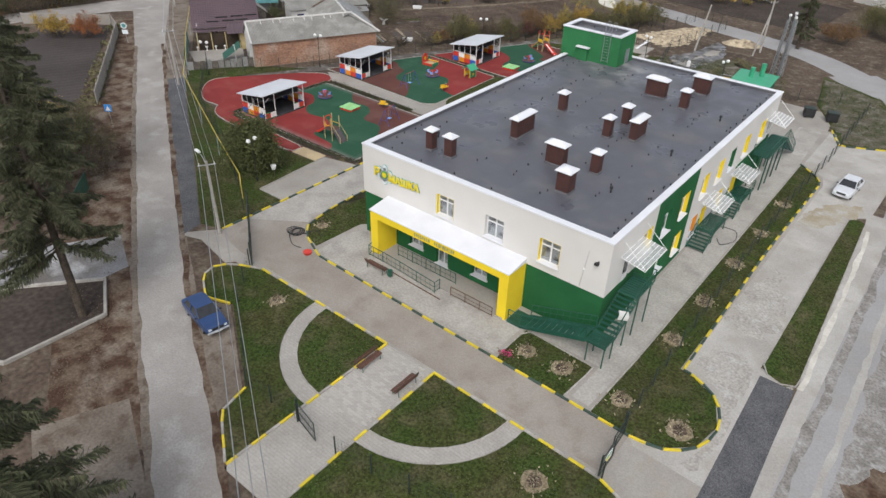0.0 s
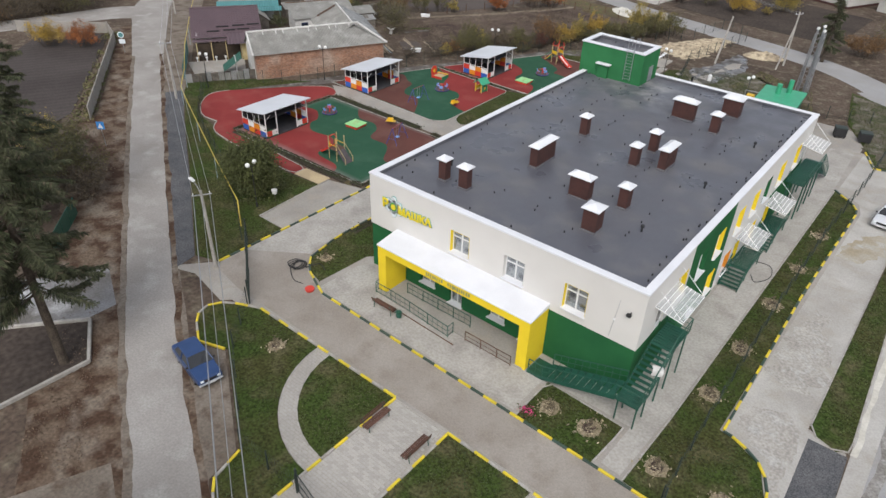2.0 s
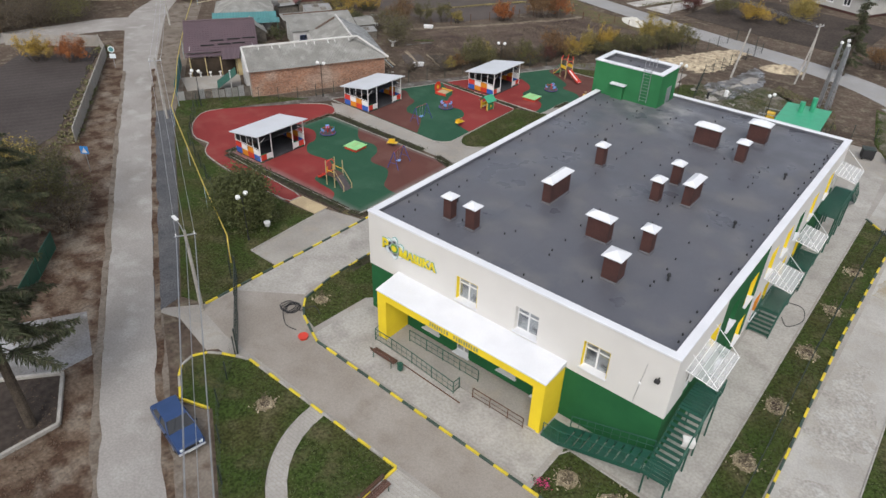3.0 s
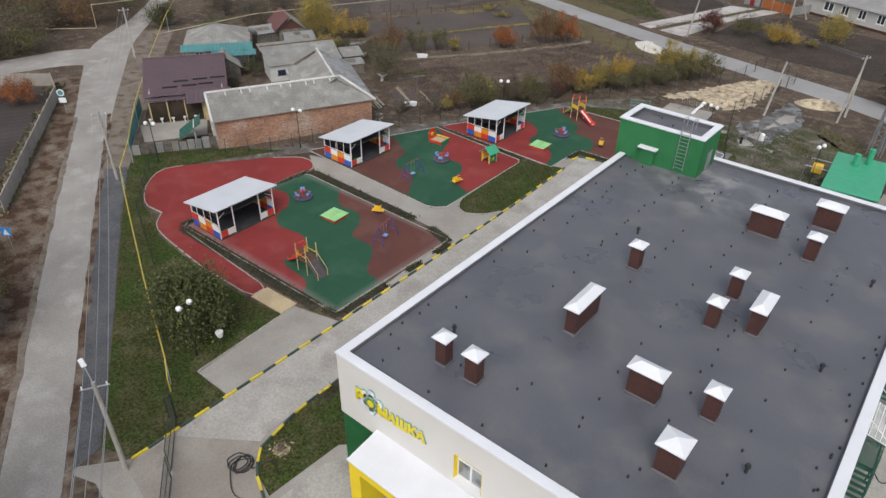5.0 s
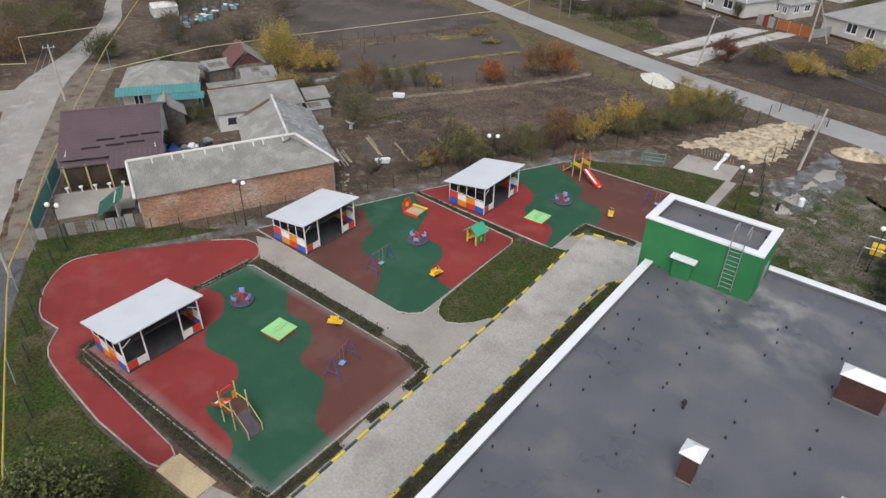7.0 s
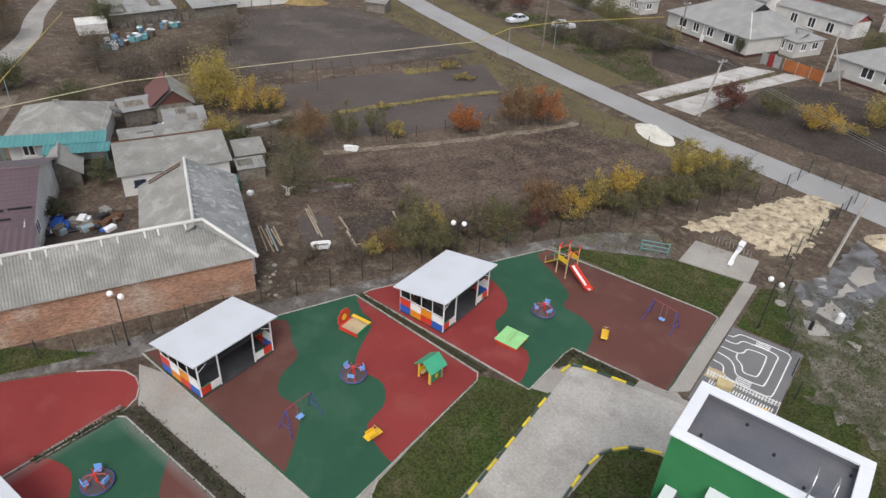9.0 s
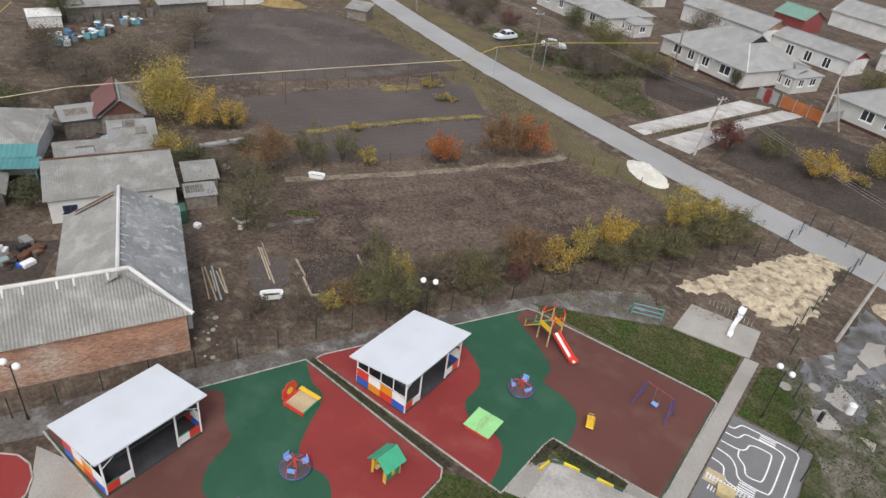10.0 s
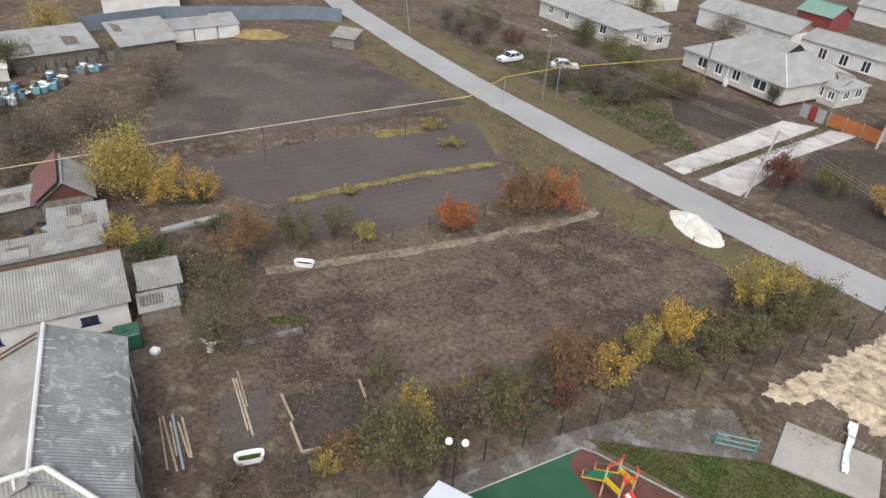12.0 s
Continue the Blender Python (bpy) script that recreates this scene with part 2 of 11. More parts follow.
M_DARKPOST = mat("dark_green_post_paint", (0.022, 0.035, 0.030), (0.03, 0.04, 0.035), rough=0.6, big=1.0)
M_RUST = mat("rusty_pipe", (0.14, 0.07, 0.04), (0.09, 0.05, 0.035), rough=0.9, big=2.0)
M_RED = mat("red_rubber_crumb", (0.250, 0.043, 0.041), (0.215, 0.038, 0.036), rough=0.95, big=0.18, fine=25, var=0.10, bump=0.3, col3=(0.255, 0.062, 0.055), mid=0.35)
M_BROWN = mat("brown_rubber_crumb", (0.130, 0.055, 0.046), (0.112, 0.050, 0.042), rough=0.95, big=0.18, fine=25, var=0.10, bump=0.3, col3=(0.145, 0.072, 0.06), mid=0.35)
M_GREENRUB = mat("green_rubber_crumb", (0.033, 0.095, 0.056), (0.028, 0.082, 0.050), rough=0.95, big=0.18, fine=25, var=0.10, bump=0.3, col3=(0.045, 0.108, 0.068), mid=0.35)


def dusty_rim(m, x0, x1, y0, y1, reach, col):
    """A bleached film of dust along the rim of one rectangular court."""
    nd, ln = m.node_tree.nodes, m.node_tree.links
    base = nd["Principled BSDF"].inputs["Base Color"]
    src = base.links[0].from_socket
    tc, sep, ns = nd.new("ShaderNodeTexCoord"), nd.new("ShaderNodeSeparateXYZ"), nd.new("ShaderNodeTexNoise")
    ns.inputs["Scale"].default_value, ns.inputs["Detail"].default_value = 0.55, 7.0
    ln.new(tc.outputs["Object"], sep.inputs[0])
    ln.new(tc.outputs["Object"], ns.inputs["Vector"])

    def op(kind, a, b):
        n = nd.new("ShaderNodeMath")
        n.operation = kind
        for sock, val in zip(n.inputs, (a, b)):
            if isinstance(val, float):
                sock.default_value = val
            else:
                ln.new(val, sock)
        return n.outputs[0]

    x, y = sep.outputs["X"], sep.outputs["Y"]
    d = op("MINIMUM", op("MINIMUM", op("SUBTRACT", x, x0), op("SUBTRACT", x1, x)), op("MINIMUM", op("SUBTRACT", y, y0), op("SUBTRACT", y1, y)))
    inside = op("GREATER_THAN", d, -0.3)
    fade = nd.new("ShaderNodeMapRange")
    fade.inputs["From Min"].default_value, fade.inputs["From Max"].default_value = reach, 0.0
    fade.inputs["To Max"].default_value = 0.95
    ln.new(d, fade.inputs["Value"])
    fac = op("MULTIPLY", op("MULTIPLY", fade.outputs["Result"], ns.outputs["Fac"]), inside)
    mx = nd.new("ShaderNodeMix")
    mx.data_type = "RGBA"
    ln.new(fac, mx.inputs["Factor"])
    ln.new(src, mx.inputs["A"])
    mx.inputs["B"].default_value = (*col, 1.0)
    ln.new(mx.outputs["Result"], base)


for m_ in (M_RED, M_BROWN, M_GREENRUB):
    dusty_rim(m_, -50.4, -31.5, 8.4, 21.6, 0.8, (0.26, 0.245, 0.23))
M_SAND = mat("pale_sand", (0.50, 0.40, 0.25), (0.42, 0.33, 0.21), rough=0.98, big=0.7, fine=12, var=0.15, bump=0.4)
M_WHITEWASH = mat("whitewashed_wall", (0.62, 0.61, 0.59), (0.52, 0.51, 0.49), rough=0.9, big=0.5, var=0.08)
M_SLATE = mat("weathered_fibre_cement", (0.245, 0.24, 0.222), (0.20, 0.195, 0.18), rough=0.8, big=0.5, fine=5, var=0.10, bump=0.2, col3=(0.30, 0.295, 0.275), mid=0.7)
M_SLATELIGHT = mat("pale_fibre_cement", (0.285, 0.285, 0.28), (0.245, 0.245, 0.24), rough=0.85, big=0.4, fine=6, var=0.08, bump=0.2, col3=(0.31, 0.305, 0.295), mid=0.6)
M_PURPLE = mat("plum_metal_tiles", (0.105, 0.070, 0.080), (0.092, 0.062, 0.071), rough=0.5, big=0.4, fine=8, var=0.06, bump=0.05)
M_TEAL = mat("teal_painted_metal", (0.075, 0.225, 0.23), (0.062, 0.19, 0.195), rough=0.5, big=0.6, var=0.06)
M_BRICKRED = mat("old_red_brick", (0.40, 0.225, 0.15), (0.32, 0.18, 0.125), rough=0.95, big=0.5, fine=6, var=0.2, rnd=0.25, col3=(0.45, 0.34, 0.27), mid=0.35)
M_MORTAR = mat("lime_mortar", (0.36, 0.29, 0.24), (0.29, 0.23, 0.19), rough=0.95, big=1.0)
M_WOODGREY = mat("weathered_boards", (0.19, 0.17, 0.145), (0.13, 0.115, 0.10), rough=0.95, big=2.0, fine=9, var=0.2, rnd=0.2)
M_WOODBROWN = mat("brown_stained_wood", (0.12, 0.058, 0.040), (0.085, 0.042, 0.03), rough=0.7, big=2.0, fine=12, var=0.2, rnd=0.2)
M_ASPHALT_NEW = mat("dark_fresh_asphalt", (0.165, 0.163, 0.165), (0.19, 0.187, 0.185), rough=0.9, big=0.4, fine=16, var=0.15)
M_BARK = mat("grey_bark", (0.10, 0.082, 0.065), (0.07, 0.056, 0.045), rough=0.95, big=2.5, fine=12, var=0.3, bump=0.7)


def glass(name, tint=(0.03, 0.035, 0.04)):
    m = bpy.data.materials.new(name)
    m.use_nodes = True
    b = m.node_tree.nodes["Principled BSDF"]
    b.inputs["Base Color"].default_value = hexa(tint)
    b.inputs["Roughness"].default_value = 0.06
    b.inputs["IOR"].default_value = 1.5
    b.inputs["Specular IOR Level"].default_value = 0.8
    return m


M_GLASS = glass("window_glass", (0.035, 0.04, 0.045))
M_CARGLASS = glass("car_glass", (0.02, 0.022, 0.025))


def paint(name, col, rough=0.45):
    return mat(name, col, tuple(v * 0.9 for v in col), rough=rough, big=1.5, fine=20, var=0.04, bump=0.0)


P_RED, P_BLUE, P_ORANGE, P_WHITE = paint("red_panel", (0.62, 0.05, 0.03)), paint("blue_panel", (0.03, 0.11, 0.45)), paint("orange_panel", (0.75, 0.27, 0.02)), paint("white_panel", (0.78, 0.78, 0.77))
P_YELLOW, P_GREEN, P_LIGHTBLUE, P_LIME = paint("yellow_panel", (0.80, 0.50, 0.03)), paint("green_panel", (0.02, 0.22, 0.10)), paint("light_blue_panel", (0.20, 0.38, 0.75)), paint("light_green_panel", (0.32, 0.66, 0.27))
P_VIOLET, P_TIMBER = paint("violet_blue_tube", (0.06, 0.07, 0.28)), mat("pale_timber", (0.52, 0.42, 0.22), (0.44, 0.35, 0.18), rough=0.8, big=2, fine=12, var=0.12)
P_ROOFGREEN = paint("leaf_green_roof", (0.05, 0.36, 0.20))
M_WHITEBRICK = mat("pale_silicate_brick", (0.50, 0.49, 0.46), (0.44, 0.43, 0.41), rough=0.9, big=0.5, fine=8, var=0.08)
M_RUSTGATE = mat("rusty_orange_paint", (0.36, 0.12, 0.03), (0.28, 0.09, 0.03), rough=0.8, big=0.8, var=0.15)
M_BRICKISLE = mat("old_red_brick_courses", (0.40, 0.225, 0.15), (0.32, 0.18, 0.125), rough=0.95, big=0.5, fine=6, var=0.2, rnd=0.3, island=True, col3=(0.45, 0.34, 0.27), mid=0.35)
M_SANDPALE = mat("pale_yellow_sand", (0.52, 0.44, 0.315), (0.40, 0.33, 0.235), rough=0.98, big=0.9, fine=6, var=0.22, bump=1.0, col3=(0.17, 0.135, 0.10), mid=1.5)
P_TURQ = paint("turquoise_tube", (0.10, 0.30, 0.30))


def pavers(name, col, col2, w=0.2, h=0.1):
    """Small laid blocks with sunk joints."""
    m = mat(name, col, col2, rough=0.9, big=0.3, fine=9, var=0.08, bump=0.0)
    nd, ln = m.node_tree.nodes, m.node_tree.links
    b = nd["Principled BSDF"]
    tc, br = nd.new("ShaderNodeTexCoord"), nd.new("ShaderNodeTexBrick")
    br.inputs["Scale"].default_value = 1.0
    br.inputs["Brick Width"].default_value, br.inputs["Row Height"].default_value, br.inputs["Mortar Size"].default_value = w, h, 0.012
    br.inputs["Color1"].default_value, br.inputs["Color2"].default_value, br.inputs["Mortar"].default_value = (1, 1, 1, 1), (0.93, 0.93, 0.93, 1), (0.80, 0.78, 0.75, 1)
    ln.new(tc.outputs["Object"], br.inputs["Vector"])
    src = b.inputs["Base Color"].links[0].from_socket
    x = nd.new("ShaderNodeMix")
    x.data_type, x.blend_type = "RGBA", "MULTIPLY"
    x.inputs["Factor"].default_value = 1.0
    ln.new(src, x.inputs["A"])
    ln.new(br.outputs["Color"], x.inputs["B"])
    ln.new(x.outputs["Result"], b.inputs["Base Color"])
    bp_ = nd.new("ShaderNodeBump")
    bp_.inputs["Strength"].default_value, bp_.inputs["Distance"].default_value = 0.5, 0.02
    ln.new(br.outputs["Fac"], bp_.inputs["Height"])
    bp_.invert = True
    ln.new(bp_.outputs[0], b.inputs["Normal"])
    return m


M_PAVERS = pavers("grey_pavers", (0.42, 0.40, 0.37), (0.36, 0.34, 0.31), 0.4, 0.2)

# light grey-blue concrete whose shadows are painted in as darker blotches
M_GREYCONC = mat("shadow_mottled_grey_concrete", (0.25, 0.25, 0.255), (0.15, 0.14, 0.13), rough=0.9, big=0.3, fine=7.0, bump=0.3, var=0.2, col3=(0.42, 0.42, 0.42), mid=0.35)
M_GRITPALE = mat("pale_gritty_dust", (0.40, 0.38, 0.35), (0.33, 0.31, 0.28), rough=0.95, big=0.6, fine=6.0, bump=0.4, var=0.22, col3=(0.43, 0.42, 0.40), mid=1.2)
M_GRIT = mat("gritty_road_dust", (0.275, 0.262, 0.245), (0.20, 0.188, 0.172), rough=0.95, big=0.5, fine=7.0, bump=0.5, var=0.28, col3=(0.34, 0.33, 0.315), mid=1.4)
M_DAMP = mat("ochre_clay_smear", (0.33, 0.285, 0.205), (0.39, 0.36, 0.30), rough=0.9, big=0.5, fine=8.0, bump=0.2, var=0.12, col3=(0.42, 0.405, 0.375), mid=0.9)
M_SOILDARK = mat("black_garden_soil", (0.054, 0.044, 0.038), (0.072, 0.058, 0.049), rough=0.98, big=0.25, fine=2.6, bump=0.9, var=0.3)
M_LIME = mat("crushed_limestone", (0.50, 0.48, 0.46), (0.40, 0.38, 0.36), rough=0.95, big=0.35, fine=5.0, bump=0.4, var=0.15, col3=(0.33, 0.30, 0.26), mid=0.6)

M_LITTERED = mat("littered_brown_verge", (0.150, 0.112, 0.082), (0.072, 0.044, 0.030), rough=0.97, big=0.6, fine=5.0, bump=0.5, var=0.3, col3=(0.215, 0.18, 0.145), mid=0.45, edge=(0.42, 0.56))
M_PAVROOF = mat("pale_roof_sheet", (0.60, 0.62, 0.655), (0.56, 0.58, 0.61), rough=0.5, big=0.5, fine=20, bump=0.03, var=0.03)


def clear_pane(name):
    """Thin window glass: clear, with some gloss."""
    m = bpy.data.materials.new(name)
    m.use_nodes = True
    nd, ln = m.node_tree.nodes, m.node_tree.links
    tr, gl, mx = nd.new("ShaderNodeBsdfTransparent"), nd.new("ShaderNodeBsdfGlossy"), nd.new("ShaderNodeMixShader")
    tr.inputs["Color"].default_value = (0.90, 0.92, 0.93, 1)
    gl.inputs["Roughness"].default_value = 0.04
    mx.inputs[0].default_value = 0.14
    ln.new(tr.outputs[0], mx.inputs[1])
    ln.new(gl.outputs[0], mx.inputs[2])
    ln.new(mx.outputs[0], nd["Material Output"].inputs["Surface"])
    return m


M_WINGLASS = clear_pane("clear_window_glass")


def streaked(name, base, dark, pale, scale, warp, lo, hi):
    """Weathering that runs in curling streaks."""
    m = mat(name, base, dark, rough=0.8, big=0.5, fine=5, var=0.12, bump=0.2)
    nd, ln = m.node_tree.nodes, m.node_tree.links
    bsdf = nd["Principled BSDF"]
    src = bsdf.inputs["Base Color"].links[0].from_socket
    tc, n, r, x = nd.new("ShaderNodeTexCoord"), nd.new("ShaderNodeTexNoise"), nd.new("ShaderNodeMapRange"), nd.new("ShaderNodeMix")
    n.inputs["Scale"].default_value, n.inputs["Detail"].default_value, n.inputs["Distortion"].default_value = scale, 7.0, warp
    r.inputs["From Min"].default_value, r.inputs["From Max"].default_value = lo, hi
    x.data_type = "RGBA"
    x.inputs["B"].default_value = hexa(pale)
    ln.new(tc.outputs["Object"], n.inputs["Vector"])
    ln.new(n.outputs["Fac"], r.inputs["Value"])
    ln.new(r.outputs["Result"], x.inputs["Factor"])
    ln.new(src, x.inputs["A"])
    ln.new(x.outputs["Result"], bsdf.inputs["Base Color"])
    return m


def furrowed(m, turn, pitch, depth):
    """Rows left by a plough, run at the given turn in degrees."""
    nd, ln = m.node_tree.nodes, m.node_tree.links
    bsdf = nd["Principled BSDF"]
    tc, mp, w, mul, x = nd.new("ShaderNodeTexCoord"), nd.new("ShaderNodeMapping"), nd.new("ShaderNodeTexWave"), nd.new("ShaderNodeMapRange"), nd.new("ShaderNodeMix")
    mp.inputs["Rotation"].default_value = (0, 0, radians(turn))
    w.bands_direction = "X"
    w.inputs["Scale"].default_value, w.inputs["Distortion"].default_value, w.inputs["Detail"].default_value, w.inputs["Detail Scale"].default_value = 0.314 / pitch, 3.5, 4.0, 0.6
    mul.inputs["To Min"].default_value, mul.inputs["To Max"].default_value = 1.0 - depth, 1.0 + depth
    x.data_type, x.blend_type = "RGBA", "MULTIPLY"
    x.inputs["Factor"].default_value = 1.0
    src = bsdf.inputs["Base Color"].links[0].from_socket
    ln.new(tc.outputs["Object"], mp.inputs["Vector"])
    ln.new(mp.outputs[0], w.inputs["Vector"])
    ln.new(w.outputs["Fac"], mul.inputs["Value"])
    ln.new(src, x.inputs["A"])
    ln.new(mul.outputs["Result"], x.inputs["B"])
    ln.new(x.outputs["Result"], bsdf.inputs["Base Color"])
    return m


M_STREAK = streaked("streaked_fibre_cement", (0.235, 0.24, 0.24), (0.165, 0.17, 0.17), (0.40, 0.41, 0.41), 1.15, 1.5, 0.53, 0.74)
furrowed(M_TILLED, 26.0, 1.1, 0.035)
furrowed(M_TILLEDDARK, 26.0, 1.1, 0.06)
furrowed(M_SOIL, 28.0, 2.2, 0.09)
M_MUD = streaked("wet_grey_mud", (0.105, 0.097, 0.090), (0.070, 0.062, 0.054), (0.17, 0.172, 0.18), 0.35, 1.4, 0.45, 0.62)
patchy_gloss(M_MUD, 0.12, 0.9, 0.5)
M_COURT = mat("dusty_pale_paving", (0.42, 0.40, 0.37), (0.36, 0.342, 0.312), rough=0.92, big=0.3, fine=6.0, bump=0.2, var=0.14, col3=(0.31, 0.29, 0.265), mid=0.45)
M_PAVERBLOCK = mat("paver_block", (0.42, 0.40, 0.37), (0.35, 0.33, 0.30), rough=0.9, big=0.3, fine=9, var=0.1, rnd=0.1)

# ---- ground, roads, paving ----
def sheet(name, pts, z, material, label, category, kind="structure"):
    return solo(name, prism(list(pts), -0.06, z), material, label, category, kind)


g = bmesh.new()
bmesh.ops.create_grid(g, x_segments=40, y_segments=40, size=400, matrix=Matrix.Translation((-40, 60, 0)))
solo("ground", g, M_EARTH, "trodden brown earth with dry autumn grass", "ground", "structure")

ROAD_W = [(-165, 80, 1.3), (-140.4, 60.5, 1.4), (-127.2, 52.4, 1.6), (-113.6, 39.9, 1.9), (-104.2, 30.2, 2.9), (-93.0, 22.9, 2.6), (-80.0, 15.0, 2.05), (-60.2, 3.3, 1.7), (-34.4, -11.5, 1.65), (-24.2, -17.2, 1.7), (-12.2, -23.4, 1.9), (8, -35, 2.0), (40, -52, 2.0)]
lane = smooth_line(ROAD_W)
solo("road", ribbon([p[:2] for p in lane], [p[2] for p in lane], -0.05, 0.02), M_LANE, "worn grey asphalt village lane with dusty edges", "road", "structure")
side_lane = smooth_line([(-98.5, 28.0, 3.6), (-103.0, 23.5, 3.8), (-105.0, 17.0, 3.3), (-107.5, 8, 3.0), (-112, -10, 3.0), (-120, -40, 3.0)])
solo("road", ribbon([p[:2] for p in side_lane], [p[2] for p in side_lane], -0.05, 0.016), M_LANE, "worn grey asphalt side lane", "road", "structure")
ROAD_N = [(-161.77, 147.61), (-125.45, 124.33), (-110.02, 116.57), (-96.36, 110.17), (-85.39, 105.34), (-77.32, 102.02), (-69.11, 98.91), (-60.76, 95.76), (-49.39, 91.78), (-36.77, 87.57), (-24.87, 84.25), (-14.91, 81.55), (-3.99, 76.74), (5.95, 66.87), (12.46, 53.2)]
ROAD_E = [(0.97, 72.59), (5.95, 66.87), (12.46, 53.2), (15.3, 36), (15.6, 12), (15.6, -20), (15.6, -70)]
solo("road", ribbon(smooth_line(ROAD_N), 2.6, -0.05, 0.024), M_STREET, "worn pale asphalt street bending round the site", "road", "structure")
solo("road", ribbon(smooth_line(ROAD_E), 3.6, -0.05, 0.029), M_STREET, "worn pale asphalt side road along the parking strip", "road", "structure")

sheet("pavement", [(-30.68, -9.92), (-26.5, -10.6), (-26, -10), (6.8, -10), (7.5, -22.5), (10, -22.5), (11.9, -6), (11.7, 4.4), (9.4, 5), (9.6, 30), (11, 31), (11.49, 43.44), (9.2, 49.38), (3.05, 49.63), (2.83, 55.49), (-18.82, 55.58), (-18.84, 45.32), (-24.15, 44.92), (-25.05, 45.48), (-31.23, 44.49), (-33.32, 38.3), (-35.8, 27.34), (-51.27, 25.1), (-53.01, 24.58), (-49.81, 22.54), (-31.87, 21.92), (-30.74, 7.91), (-34.43, 7), (-33.8, -1.39), (-30.91, -1.4), (-30.77, -7.93), (-33.11, -10.79)], 0.028, M_CONCRETE, "pale grey concrete paving round the building", "pavement")
DRIVE = [(-30.47, -8.3), (-26.8, -8.9), (5.4, -9.2), (5.4, -5.9), (-21.5, -5.4), (-24.6, -4.1), (-26.4, -1.5), (-26.6, 34.8), (-22, 36), (-21.85, 44.81), (-27.05, 43.93), (-31.13, 42.91), (-30.56, 29.49), (-30.5, -0.38)]
sheet("pavement", DRIVE, 0.034, M_ASPHALT_OLD, "smooth grey-brown driveway between painted kerbs", "driveway")
sheet("pavement", [(-30.5, -5.5), (-26.2, -2.4), (-26.45, -1.5), (-26.62, 34.8), (-26.4, 37.8), (-25.1, 39.3), (-23.6, 39.9), (-21.9, 40.0), (-21.85, 44.81), (-27.05, 43.93), (-31.13, 42.91), (-30.56, 29.49), (-30.5, -0.38)], 0.0385, M_COURT, "pale dusty paved drive beside the playgrounds", "pavement")
entrance_walk = sheet("pavement", [(-10.5, -22.2), (-10.5, -9.25), (-6.45, -9.3), (-6.4, -22.2)], 0.036, M_PAVERS, "grey paved entrance walk with benches", "pavement")
sheet("road", [(10.6, 32), (10.9, 29.4), (11.9, 4.4), (12.1, -6), (12.0, -24), (13, -24), (13, 32)], 0.0315, M_SLABS, "pale dusty shoulder of the side road", "road")
sheet("road", [(9.7, 4.2), (11.8, 4.2), (12.2, -5.5), (11.9, -14), (9.2, -14), (10.0, -7.2)], 0.036, M_GRAVEL, "strip of loose dark gravel", "gravel")
sheet("road", [(-65.67, 8.92), (-64.63, 10.71), (-56.6, 5.7), (-43.94, -1.77), (-32.78, -8.59), (-32.31, -10.87), (-43.99, -4.24), (-56.68, 3.24)], 0.03, M_GRAVEL, "strip of loose dark gravel beside the lane", "gravel")
sheet("road", [(-23.7, -14.4), (-21.8, -13.5), (-14.6, -17.9), (-14.1, -20), (-10.8, -22.2), (-12, -24), (-25, -16.6)], 0.0165, M_DUST, "dusty parking bay of bare earth", "earth")
for pts in ([(-25.03, 55.1), (-25.02, 60.98), (-24.02, 61.11), (-24.05, 45.91), (-25.05, 44.89)], [(-30.32, 60.43), (-30.33, 64.59), (-24.93, 65.05), (-24.72, 61.19)]):
    sheet("pavement", pts, 0.09, M_CONCRETE, "pale poured concrete slab", "pavement")
sheet("pavement", [(-50.31, 6.57), (-37.5, 7.54), (-32.13, 7.65), (-32.13, 9.04), (-50.45, 9.16), (-51.64, 8.34)], 0.03, M_VERGE, "narrow strip of bare planting earth", "earth")

